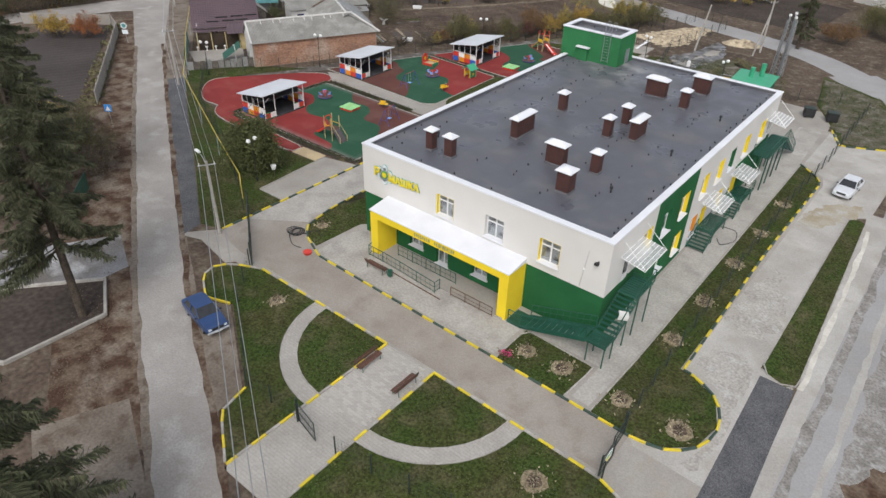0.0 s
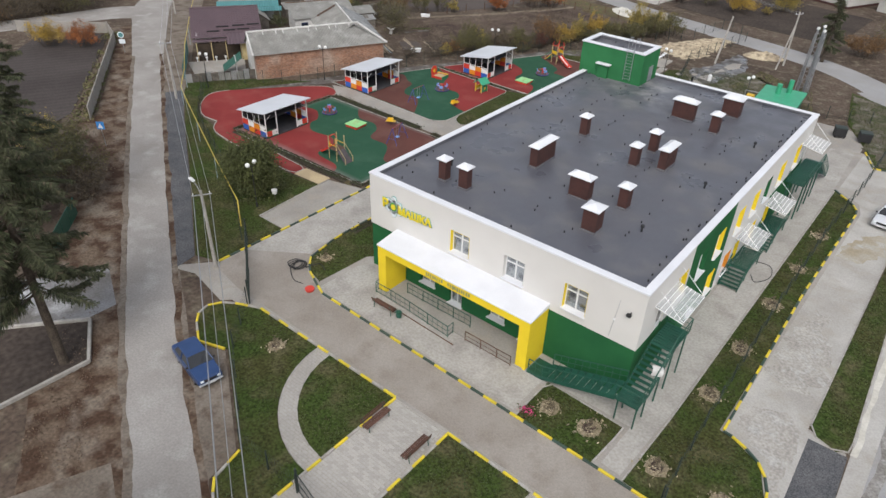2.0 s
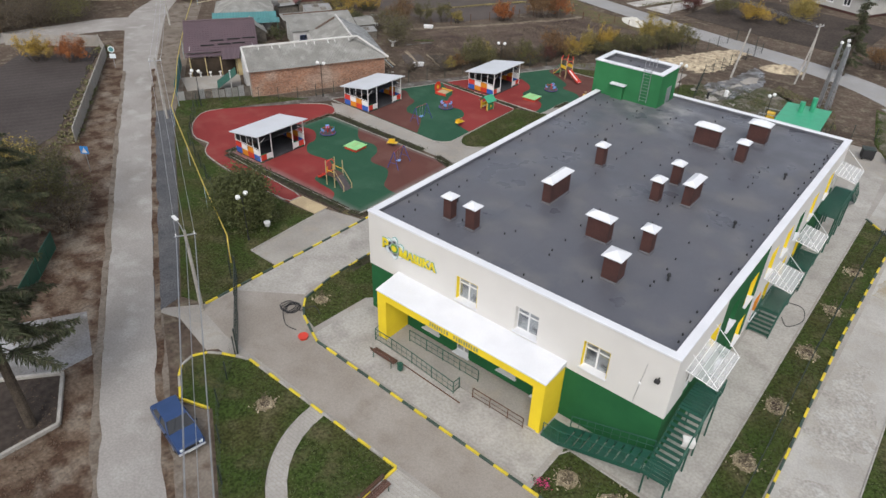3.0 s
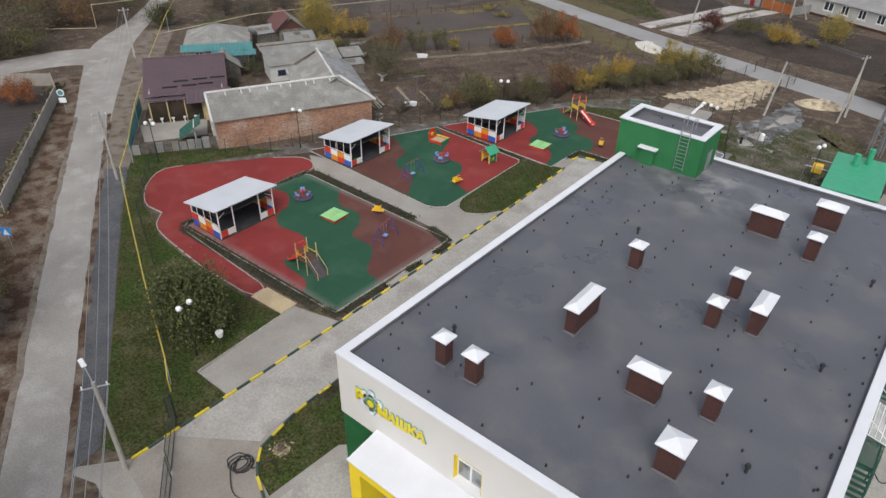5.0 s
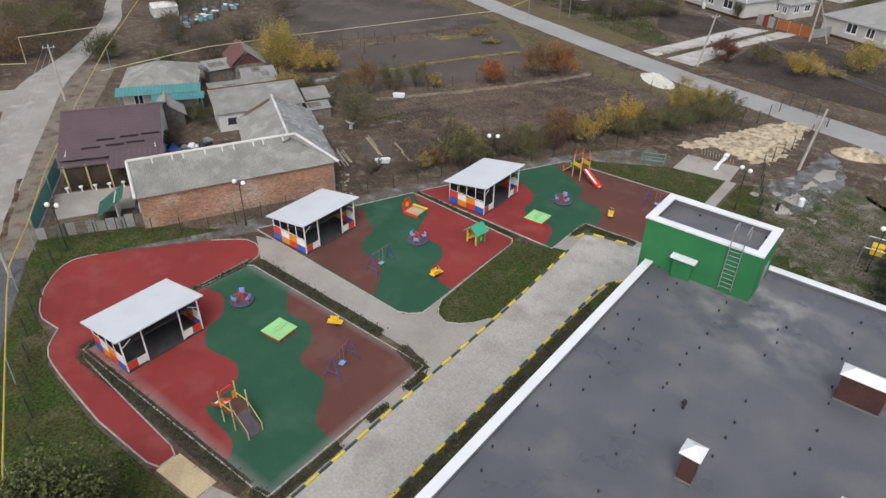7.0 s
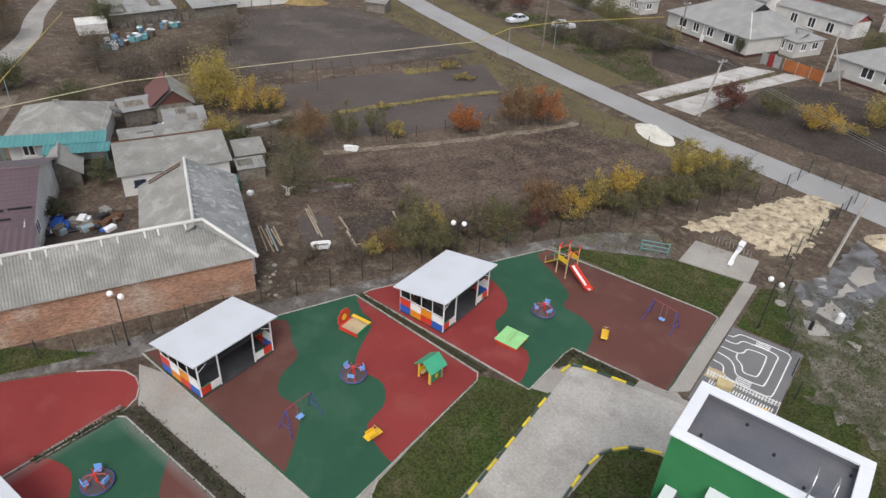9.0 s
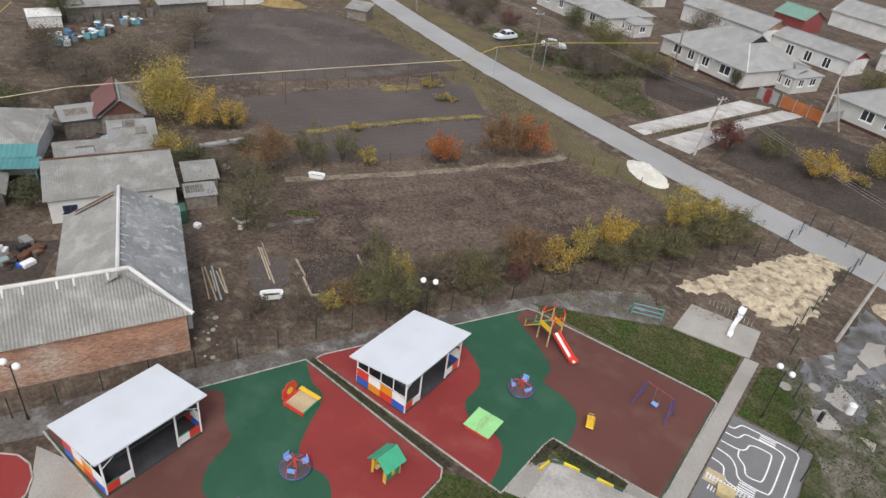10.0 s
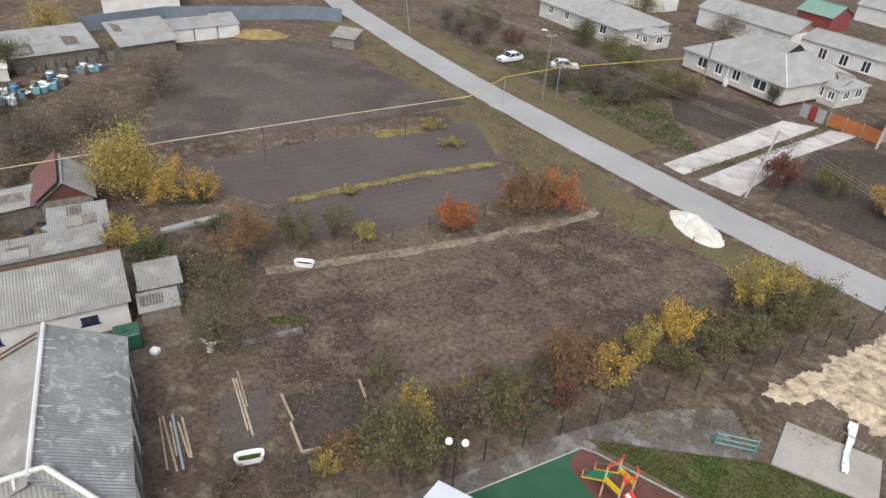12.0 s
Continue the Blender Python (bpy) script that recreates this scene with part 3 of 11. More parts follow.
# lawns
CW, CE = (-10.5, -9.35), (-6.45, -9.4)
LAWNS = [
    [(-30.82, -7.83), (-32.78, -8.49), (-43.94, -1.68), (-56.6, 5.8), (-64.53, 10.81), (-67.08, 12.84), (-61, 19.95), (-55.81, 23.55), (-61.65, 12.95), (-59.43, 9.32), (-56.25, 7.58), (-53.23, 7.13), (-50.72, 5.77), (-43.64, 5.16), (-37.81, 5.35), (-34.33, 5.71), (-33.9, -1.49), (-30.76, -1.59)],
    [(-26.2, -12.8), (-26.7, -11.7), (-26.0, -10.5), (-23.6, -9.35), (-17.55, -9.35)] + arc(*CW, 7.0, 180, 270)[1:] + [(-10.6, -22), (-13.9, -19.9), (-14.4, -17.8), (-21.8, -13.3), (-23.8, -14.1)],
    [CW] + arc(*CW, 5.85, 180, 270),
    [CE] + arc(*CE, 5.85, 270, 360),
    arc(*CE, 7.0, 270, 360) + [(5.4, -9.5), (6.7, -10), (7.4, -22), (-6.4, -22)],
    [(-4.2, -5.65), (-4.2, -2.0), (1.1, -2.2), (0.85, -5.65)],
    [(-23.52, 39.57), (-24.94, 39.02), (-26.1, 37.7), (-26.3, 34.5), (-26.3, 0.0), (-25.7, -2.7), (-24.6, -3.9), (-22.9, -4.4), (-22.6, 0.3), (-21.9, 1), (-21.82, 39.6)],
    [(2.8, -5.65), (3.0, 0.4), (3.2, 38.3), (5.1, 36.5), (5.7, 35.2), (5.5, 1.4), (6.4, 1.2), (8.2, 0.3), (9.1, -1.9), (8.7, -4.1), (7.3, -5.4), (5.4, -5.75)],
    arc(10.25, 29.4, 0.6, 0, 180, 6) + [(9.55, 5.2), (10.1, 4.5), (11.2, 4.2), (11.8, 4.7)],
    [(-35.01, 27.75), (-34.42, 26.37), (-33.24, 25.9), (-31.85, 26.72), (-30.86, 28.46), (-31.04, 39.66), (-32.23, 39.32), (-35.4, 38.14)],
    [(-39.95, 55.18), (-36.79, 56.85), (-30.52, 60.32), (-25.22, 60.88), (-25.13, 55.2)],
    [(-18.94, 42.73), (-18.92, 54.98), (-23.73, 54.84), (-23.72, 60.92), (-16.83, 65.55), (-5.93, 59.69), (-5.83, 42.99)],
    [(3.65, 50.09), (5.25, 46.21), (9, 48.01), (11.97, 51.26), (5.96, 64.94), (-2.01, 69.29), (0.03, 57.55)],
    [(-31.83, 42.1), (-32.02, 44.47), (-27.04, 44.62), (-27.05, 44.03), (-31.13, 43.3)],
]
for pts in LAWNS:
    sheet("lawn", pts, 0.055, M_LAWN, "dark green mown lawn with brown autumn patches", "lawn")
for c, a in ((CW, 180), (CE, 270)):
    sheet("pavement", arc(*c, 6.95, a, a + 90, 18) + arc(*c, 5.9, a + 90, a, 18), 0.045, M_PAVERS, "curved path of small grey pavers", "path")

# builders' dirt between the playgrounds and the fence
sheet("ground", [(-62.5, 15.6), (-60.2, 18.6), (-56.6, 23.6), (-52.2, 33.4), (-47.4, 42.4), (-41.0, 54.9), (-37.2, 60.4), (-33.4, 63.4), (-30.8, 60.4), (-39.0, 55.2), (-46.2, 40.8), (-53.0, 26.0), (-54.6, 23.2), (-59.4, 16.4)], 0.0495, M_GREYDIRT, "strip of trodden grey builders' dirt along the fence", "ground")

# gardens and fields
FIELDS = [
    ("field", [(-66.2, 54.14), (-61.62, 63.9), (-51.74, 79.26), (-39.72, 79.92), (-38.36, 70.73), (-43.68, 57.31), (-49.53, 50.78), (-56.3, 45.24), (-62.02, 44.62)], M_SOIL, "dug garden plot of dark clods with dead stalks"),
    ("field", [(-73.9, 61.0), (-73.3, 65.0), (-70.5, 70.8), (-66.9, 78.0), (-63.4, 83.8), (-59.4, 78.1), (-61.1, 71.3), (-64.4, 64.0), (-67.1, 60.9)], M_TILLED, "smooth tilled strip of dark soil"),
    ("field", [(-84.9, 59.7), (-86.2, 64.4), (-81.7, 75.1), (-78.6, 79.5), (-72.3, 92.1), (-64.1, 84.7), (-67.4, 78.4), (-71.0, 71.2), (-73.8, 65.4), (-75.4, 61.9)], M_TILLED, "smooth tilled strip of dark soil"),
    ("field", [(-119.02, 86.8), (-108.08, 101.06), (-81.9, 96.21), (-76.01, 96.17), (-83.35, 80.04), (-93.95, 62.57), (-108.38, 73.5)], M_FARSOIL, "wide dug field of dark soil"),
    ("field", [(-58.72, 123.28), (-53.61, 110.58), (-46.94, 108.77), (-42.77, 120.92), (-45.94, 123.47)], M_SOILDARK, "dark garden plot before a house"),
    ("field", [(-38.24, 96), (-37.25, 113.39), (-31.86, 118.63), (-8, 113.55), (-9.01, 90.88), (-27.87, 93.23)], M_SOILDARK, "wide dark garden plot beside the street"),
    ("field", [(-99.01, 8.62), (-92.88, 16.27), (-67.38, -1.62), (-60.52, -14.6), (-82.9, -8.72)], M_TILLEDDARK, "dark tilled garden behind a concrete fence"),
    ("field", [(-31.2, -17.75), (-27.4, -19.9), (-27.5, -26.4), (-32.2, -28.6), (-40.2, -29.2), (-35.8, -23.4)], M_SOILDARK, "dark planted bed framed by pale kerbs"),
    ("field", [(-56.39, 46.21), (-53.78, 50.27), (-49.93, 47.73), (-52.26, 44.05)], M_SOILDARK, "small dug bed framed by old boards"),
    ("field", [(-59.27, 43.91), (-57.64, 45.98), (-56.2, 45.24), (-54.67, 44), (-54.58, 42.63), (-55.45, 41.35), (-57.46, 42.38)], M_TILLED, "smooth grey dug strip beside boards"),
    ("field", [(-62.65, 50.3), (-62.83, 50.97), (-61.88, 51.97), (-60.83, 52.87), (-60.27, 52.4), (-61.22, 51.31)], M_LAWN, "small green patch of winter crop"),
]
for i, (name, pts, m, label) in enumerate(FIELDS):
    sheet(name, pts, 0.022 + 0.005 * i, m, label, "soil")
sheet("ground", [(-43.5, -24.8), (-38.2, -17.2), (-36.2, -13.8), (-31.6, -15.7), (-31.6, -17.6), (-36.0, -23.4), (-40.5, -29.0)], 0.02, M_GREYCONC, "blue-grey concrete apron beside the bed with shadows painted as dark blotches", "concrete")
for pts in ([(-50.04, 96.61), (-47.36, 95.55), (-42.6, 109.12), (-38.31, 121.91), (-42.58, 121.04), (-46.46, 107.85)], [(-45.72, 95.48), (-41.17, 94.64), (-38.71, 109.44), (-33.63, 122.81), (-36.95, 122.03), (-42.12, 107.24)]):
    sheet("driveway", pts, 0.028, M_LIME, "pale crushed limestone driveway to a gate", "driveway")
M_STRAWGRASS = mat("straw_yellow_grass", (0.22, 0.175, 0.065), (0.13, 0.105, 0.05), rough=0.97, big=0.9, fine=4.0, bump=0.6, var=0.35)
M_STRAWEDGE = mat("bleached_weeds", (0.24, 0.20, 0.155), (0.15, 0.12, 0.09), rough=0.97, big=0.8, fine=4.0, bump=0.6, var=0.35)
VERGES = [
    ([(-57.04, 85.65), (-49.42, 84.48), (-41.67, 83.2), (-33.82, 81.31)], 2.4, M_VERGE), ([(-113.91, 112.2), (-101.2, 106.14), (-90.76, 101.98), (-80.09, 97.27), (-71, 93.25), (-62.67, 89.57), (-54.19, 85.92)], 3.6, M_VERGE),
    ([(-110.36, 121.43), (-93.23, 114.53), (-77.27, 107.21), (-64.45, 102.64), (-53.19, 98.29)], 3.2, M_VERGE), ([(-95.56, 18.63), (-82.45, 14.13), (-65.55, 3.45), (-60.76, 0.37)], 2.6, M_LITTERED),
    ([(-63.7, 1.13), (-48.1, -7.99), (-38.17, -13.66), (-30.12, -18.3), (-22, -22.4), (-16, -26)], 3.4, M_LITTERED), ([(-63.9, 6.99), (-45.98, -3.66), (-33.61, -11), (-26.5, -14.8), (-16.5, -20.6), (-10.5, -23.8)], 1.3, M_DUST),
    ([(-106.81, 39.07), (-99.89, 33.69), (-89.31, 25.47), (-74.69, 15.15), (-65.29, 8.73)], 2.7, M_DUST), ([(-20, -25.2), (-12, -28.6), (0, -34)], 2.6, M_DUST),
   
]
for i, (line, half, m) in enumerate(VERGES):
    solo("verge", ribbon(smooth_line(line), half, -0.05, 0.006 + 0.0016 * i), m, "rough verge of dry yellow grass" if m == M_VERGE else "dusty shoulder of bare trodden earth with fallen leaves", "verge", "structure")
sheet("pavement", [(5.9, -6.4), (11.2, -6.6), (11.6, 3.8), (9.5, 4.8), (9.5, 30), (11, 31.2), (11.39, 43.45), (9, 48.8), (3.45, 49.02), (3.33, 38.87), (5.6, 36.9), (6.1, 35), (5.7, 1.5), (6.4, 1.35), (8.2, 0.35), (9.15, -1.9), (8.75, -4.1), (7.35, -5.45), (5.5, -5.9)], 0.033, M_SLABS, "bleached concrete of the side road", "pavement")
sheet("pavement", [(-22.4, -5.0), (-4.6, -5.3), (-4.6, -1.8), (1.4, -1.9), (1.3, -5.3), (2.5, -5.4), (2.8, 0.4), (3.02, 38.58), (2.66, 48.67), (0.28, 48.76), (0.2, 0), (-21.4, 0), (-22.2, -1)], 0.033, M_COURT, "worn grey-beige paving along the building", "pavement")


def ragged_strip(line, off, half, z, seed, amp=0.5):
    """A strip along a line, both edges frayed by noise."""
    bm = bmesh.new()
    pts = [Vector((p[0], p[1], 0)) for p in smooth_line(line)]
    fine = []
    for a, b in zip(pts, pts[1:]):
        k = max(1, int((b - a).length / 0.35))
        fine += [a.lerp(b, i / k) for i in range(k)]
    prev, run = None, 0.0
    for a, b in zip(fine, fine[1:]):
        d = (b - a).normalized()
        s_ = Vector((-d.y, d.x, 0))
        run += (b - a).length
        n0 = noise.noise(Vector((run * 0.30, seed, 0))) + 0.45 * noise.noise(Vector((run * 0.9, seed, 4)))
        n1 = noise.noise(Vector((run * 0.30, seed, 9))) + 0.45 * noise.noise(Vector((run * 0.9, seed, 14)))
        row = [bm.verts.new(a + s_ * (off + sg * max(0.03, half + amp * nn)) + Vector((0, 0, z))) for sg, nn in ((-1, n0), (1, n1))]
        if prev:
            bm.faces.new((prev[0], row[0], row[1], prev[1]))
        prev = row
    bmesh.ops.recalc_face_normals(bm, faces=bm.faces)
    if sum(f.normal.z for f in bm.faces) < 0:
        bmesh.ops.reverse_faces(bm, faces=bm.faces)
    return bm


LANE = [(-80.0, 15.0), (-60.2, 3.3), (-34.4, -11.5), (-24.2, -17.2), (-12.2, -23.4), (8, -35)]
for off, m, z, seed in ((1.8, M_LITTERED, 0.036, 1), (-1.85, M_DUST, 0.037, 2)):
    solo("verge", ragged_strip(LANE, off, 0.22, z, seed, 0.22), m, "frayed edge of dust and leaves along the lane", "verge", "structure")
NSTREET = [(-110.02, 116.57), (-96.36, 110.17), (-85.39, 105.34), (-77.32, 102.02), (-69.11, 98.91), (-60.76, 95.76), (-49.39, 91.78), (-36.77, 87.57), (-24.87, 84.25)]
for off, seed in ((2.7, 3), (-2.7, 4)):
    solo("verge", ragged_strip(NSTREET, off, 0.18, 0.042, seed, 0.22), M_EARTH, "frayed earth edge of the street", "verge", "structure")

solo("path", ragged_strip([(-67.2, 54.6), (-64.7, 58.1), (-60.7, 63.9), (-56.5, 70.8), (-52.1, 78.6), (-51.0, 82.6)], 0.0, 0.5, 0.078, 11, 0.35), M_STRAWEDGE, "ragged strip of bleached weeds between two garden plots", "path", "structure")
solo("verge", ragged_strip([(-74.2, 63.6), (-70.8, 71.1), (-67.2, 78.3), (-63.6, 84.5)], 0.0, 0.5, 0.078, 12, 0.3), M_STRAWGRASS, "strip of dry yellow grass between tilled plots", "verge", "structure")
solo("verge", ragged_strip([(-78.2, 80.6), (-76.6, 83.0), (-75.0, 86.2)], 0.0, 0.9, 0.078, 13, 0.6), M_STRAWGRASS, "patch of dry yellow grass at the edge of a plot", "verge", "structure")
solo("path", ragged_strip([(-62.0, 48.0), (-60.9, 50.0), (-59.4, 52.2)], 0.0, 0.32, 0.078, 14, 0.25), M_GREYDIRT, "trodden pale strip beside the winter crop", "path", "structure")

# ---- the kindergarten building ----
BX0, BX1, BY0, BY1, TOP, ROOFZ, SPLIT = -21.6, 0.0, 0.0, 34.9, 8.06, 7.78, 3.85
WT = 0.4


def slab_with_holes(axis, at, thick, a0, a1, z0, z1, holes, bm=None):
    """A wall across one axis: its outer face at 'at', growing inwards by thick (signed), with openings (a, b, lo, hi)."""
    bm = bm or bmesh.new()
    aa = sorted({a0, a1, *[min(max(v, a0), a1) for h in holes for v in h[:2]]})
    zz = sorted({z0, z1, *[min(max(v, z0), z1) for h in holes for v in h[2:]]})
    lo, hi = sorted((at, at + thick))
    for p, q in zip(aa, aa[1:]):
        run = None
        for u, v in zip(zz, zz[1:]):
            solid = not any(h[0] - 1e-6 <= p and q <= h[1] + 1e-6 and h[2] - 1e-6 <= u and v <= h[3] + 1e-6 for h in holes)
            if solid:
                run = (run[0], v) if run else (u, v)
            if run and (not solid or v == zz[-1]):
                if axis == "y":
                    box(p, q, lo, hi, *run, bm)
                else:
                    box(lo, hi, p, q, *run, bm)
                run = None
    return bm


FRONT_WIN = [(-14.0, -12.4, 4.65, 6.38), (-9.6, -8.0, 4.6, 6.35), (-5.1, -3.5, 4.5, 6.35)]
FRONT_LOW = [(-16.7, -15.3, 0.75, 2.4), (-14.0, -12.8, 0.2, 2.4), (-10.5, -9.1, 0.75, 2.4), (-7.9, -6.9, 0.2, 2.4)]
SIDE_UP = [(5.0, 6.5, 4.55, 6.35, "y"), (8.4, 9.9, 4.4, 6.35, "g"), (11.6, 13.1, 4.4, 6.35, "y"), (15.7, 17.2, 4.4, 6.35, "y"), (19.1, 20.6, 4.4, 6.35, "y"), (22.1, 23.4, 4.4, 6.35, "g"), (25.7, 27.2, 4.4, 6.35, "y"), (30.2, 31.7, 4.4, 6.35, "y")]
SIDE_LOW = [(8.9, 10.2, 0.9, 2.7, "g"), (12.0, 13.4, 0.9, 2.7, "y"), (15.4, 16.8, 0.9, 2.7, "o"), (17.6, 18.8, 0.5, 2.7, "y"), (21.4, 22.6, 0.9, 2.7, "y"), (24.8, 26.2, 0.5, 2.7, "y")]
SIDE_DOOR = [(2.4, 3.6, 3.55, 5.75, "g"), (33.0, 34.2, 3.55, 5.75, "g")]

tagged(part("wall_south", slab_with_holes("y", BY0, WT, BX0, BX1, SPLIT, TOP - 0.12, FRONT_WIN), M_WALLWHITE), "cream rendered upper front wall", "wall", kind="structure")
tagged(part("wall_south", slab_with_holes("y", BY0 + 0.06, WT, BX0 + 0.06, BX1 - 0.06, 0, SPLIT, FRONT_LOW), M_WALLGREEN), "dark green rendered lower front wall", "wall", kind="structure")
GB = (6.9, 14.3)
side = [h[:4] for h in SIDE_UP + SIDE_LOW + SIDE_DOOR]
up = bmesh.new()
for a0, a1, z0, z1 in ((BY0 + WT, GB[0], SPLIT, TOP - 0.12), (GB[1], 25.0, 0, TOP - 0.12), (25.0, BY1, SPLIT, TOP - 0.12)):
    slab_with_holes("x", BX1, -WT, a0, a1, z0, z1, [h for h in side if h[1] > a0 and h[0] < a1], up)
tagged(part("wall_east", up, M_WALLWHITE), "cream rendered side wall with many windows", "wall", kind="structure")
lo = bmesh.new()
for a0, a1, z0, z1 in ((BY0 + WT + 0.06, GB[0], 0, SPLIT), (GB[0], GB[1], 0, TOP - 0.12), (25.0, BY1, 0, SPLIT)):
    slab_with_holes("x", BX1 - (0.0 if z1 > SPLIT else 0.06), -WT, a0, a1, z0, z1, [h for h in side if h[1] > a0 and h[0] < a1], lo)
tagged(part("wall_east", lo, M_WALLGREEN), "green rendered fields of the side wall", "wall", kind="structure")
tagged(part("wall_west", box(BX0, BX0 + WT, BY0 + WT, BY1, 0, TOP - 0.12), M_WALLWHITE), "cream rendered back side wall", "wall", kind="structure")
tagged(part("wall_north", box(BX0 + WT, BX1 - WT, BY1 - WT, BY1, 0, TOP - 0.12), M_WALLWHITE), "cream rendered rear wall", "wall", kind="structure")
tagged(part("floor", box(BX0 + WT, BX1 - WT, BY0 + WT + 0.1, BY1 - WT, 3.3, 3.5), M_CONCRETE), "concrete floor between the storeys", "floor", kind="structure")

# roof: bitumen sheets, upstand, white coping
roof = thing("roof", Matrix.Identity(4), "flat dark grey bitumen roof with white metal coping", "roof", kind="structure")
part("deck", box(BX0 + 0.3, BX1 - 0.3, BY0 + 0.3, BY1 - 0.3, ROOFZ - 0.25, ROOFZ), M_ROOF, roof)
for i in range(21):
    x0 = BX0 + 0.5 + i * 1.0
    part("roofing_sheet", box(x0, x0 + 1.03, BY0 + 0.45, BY1 - 0.45, ROOFZ - 0.02, ROOFZ + 0.006 + 0.005 * (i % 2)), M_ROOF, roof)
for a in ((BX0 + 0.36, BX1 - 0.36, BY0 + 0.36, BY0 + 0.5), (BX0 + 0.36, BX1 - 0.36, BY1 - 0.5, BY1 - 0.36), (BX0 + 0.36, BX0 + 0.5, BY0 + 0.5, BY1 - 0.5), (BX1 - 0.5, BX1 - 0.36, BY0 + 0.5, BY1 - 0.5)):
    part("upstand", box(*a, ROOFZ, TOP - 0.05, bev=0.03), M_ROOF, roof)
CO = 0.05
for a in ((BX0 - CO, BX1 + CO, BY0 - CO, BY0 + 0.46), (BX0 - CO, BX1 + CO, BY1 - 0.46, BY1 + CO), (BX0 - CO, BX0 + 0.46, BY0 + 0.46, BY1 - 0.46), (BX1 - 0.46, BX1 + CO, BY0 + 0.46, BY1 - 0.46)):
    part("coping", box(*a, TOP - 0.12, TOP, bev=0.015), M_WHITEMETAL, roof, "white sheet metal coping")

# roof vents in rows, and small cowls
rng = random.Random(4)
M_RUBBER = mat("vent_rubber", (0.025, 0.025, 0.028), rough=0.7, big=2.0)
vb = tube((0, 0, 0), (0, 0, 0.10), 0.055, 0.035, 7)
tube((0, 0, 0.10), (0, 0, 0.13), 0.06, 0.05, 7, vb)
vent_me = bpy.data.meshes.new("roof_vent")
vb.to_mesh(vent_me)
vb.free()
vent_me.materials.append(M_RUBBER)
vents = [(BX0 + 2.2 + i * 3.1, BY0 + 1.3 + j * 1.15) for i in range(7) for j in range(29)]
vents += [(BX0 + 1.0, 1.2 + 1.3 * j) for j in range(24)] + [(BX1 - 1.0, 1.0 + 1.25 * j) for j in range(27)]
for x, y in vents:
    if rng.random() < 0.62:
        o = tagged(new("roof_vent", vent_me), "small black rubber roof vent plug", "roof vent", "vents on the flat roof")
        o.location = (x + rng.uniform(-0.18, 0.18), y + rng.uniform(-0.4, 0.4), ROOFZ + 0.005)
for x, y in ((-18.2, 5.2), (-15.2, 20.6), (-3.4, 6.2), (-2.6, 14.7), (-2.2, 24.2)):
    c = thing("roof_cowl", Matrix.Translation((x, y, ROOFZ)), "short black plastic vent pipe with a cap", "vent pipe", "vent pipes on the roof")
    part("pipe", tube((0, 0, 0), (0, 0, 0.4), 0.07, n=10), M_RUBBER, c)
    part("cap", tube((0, 0, 0.36), (0, 0, 0.52), 0.13, 0.10, 10), M_RUBBER, c)

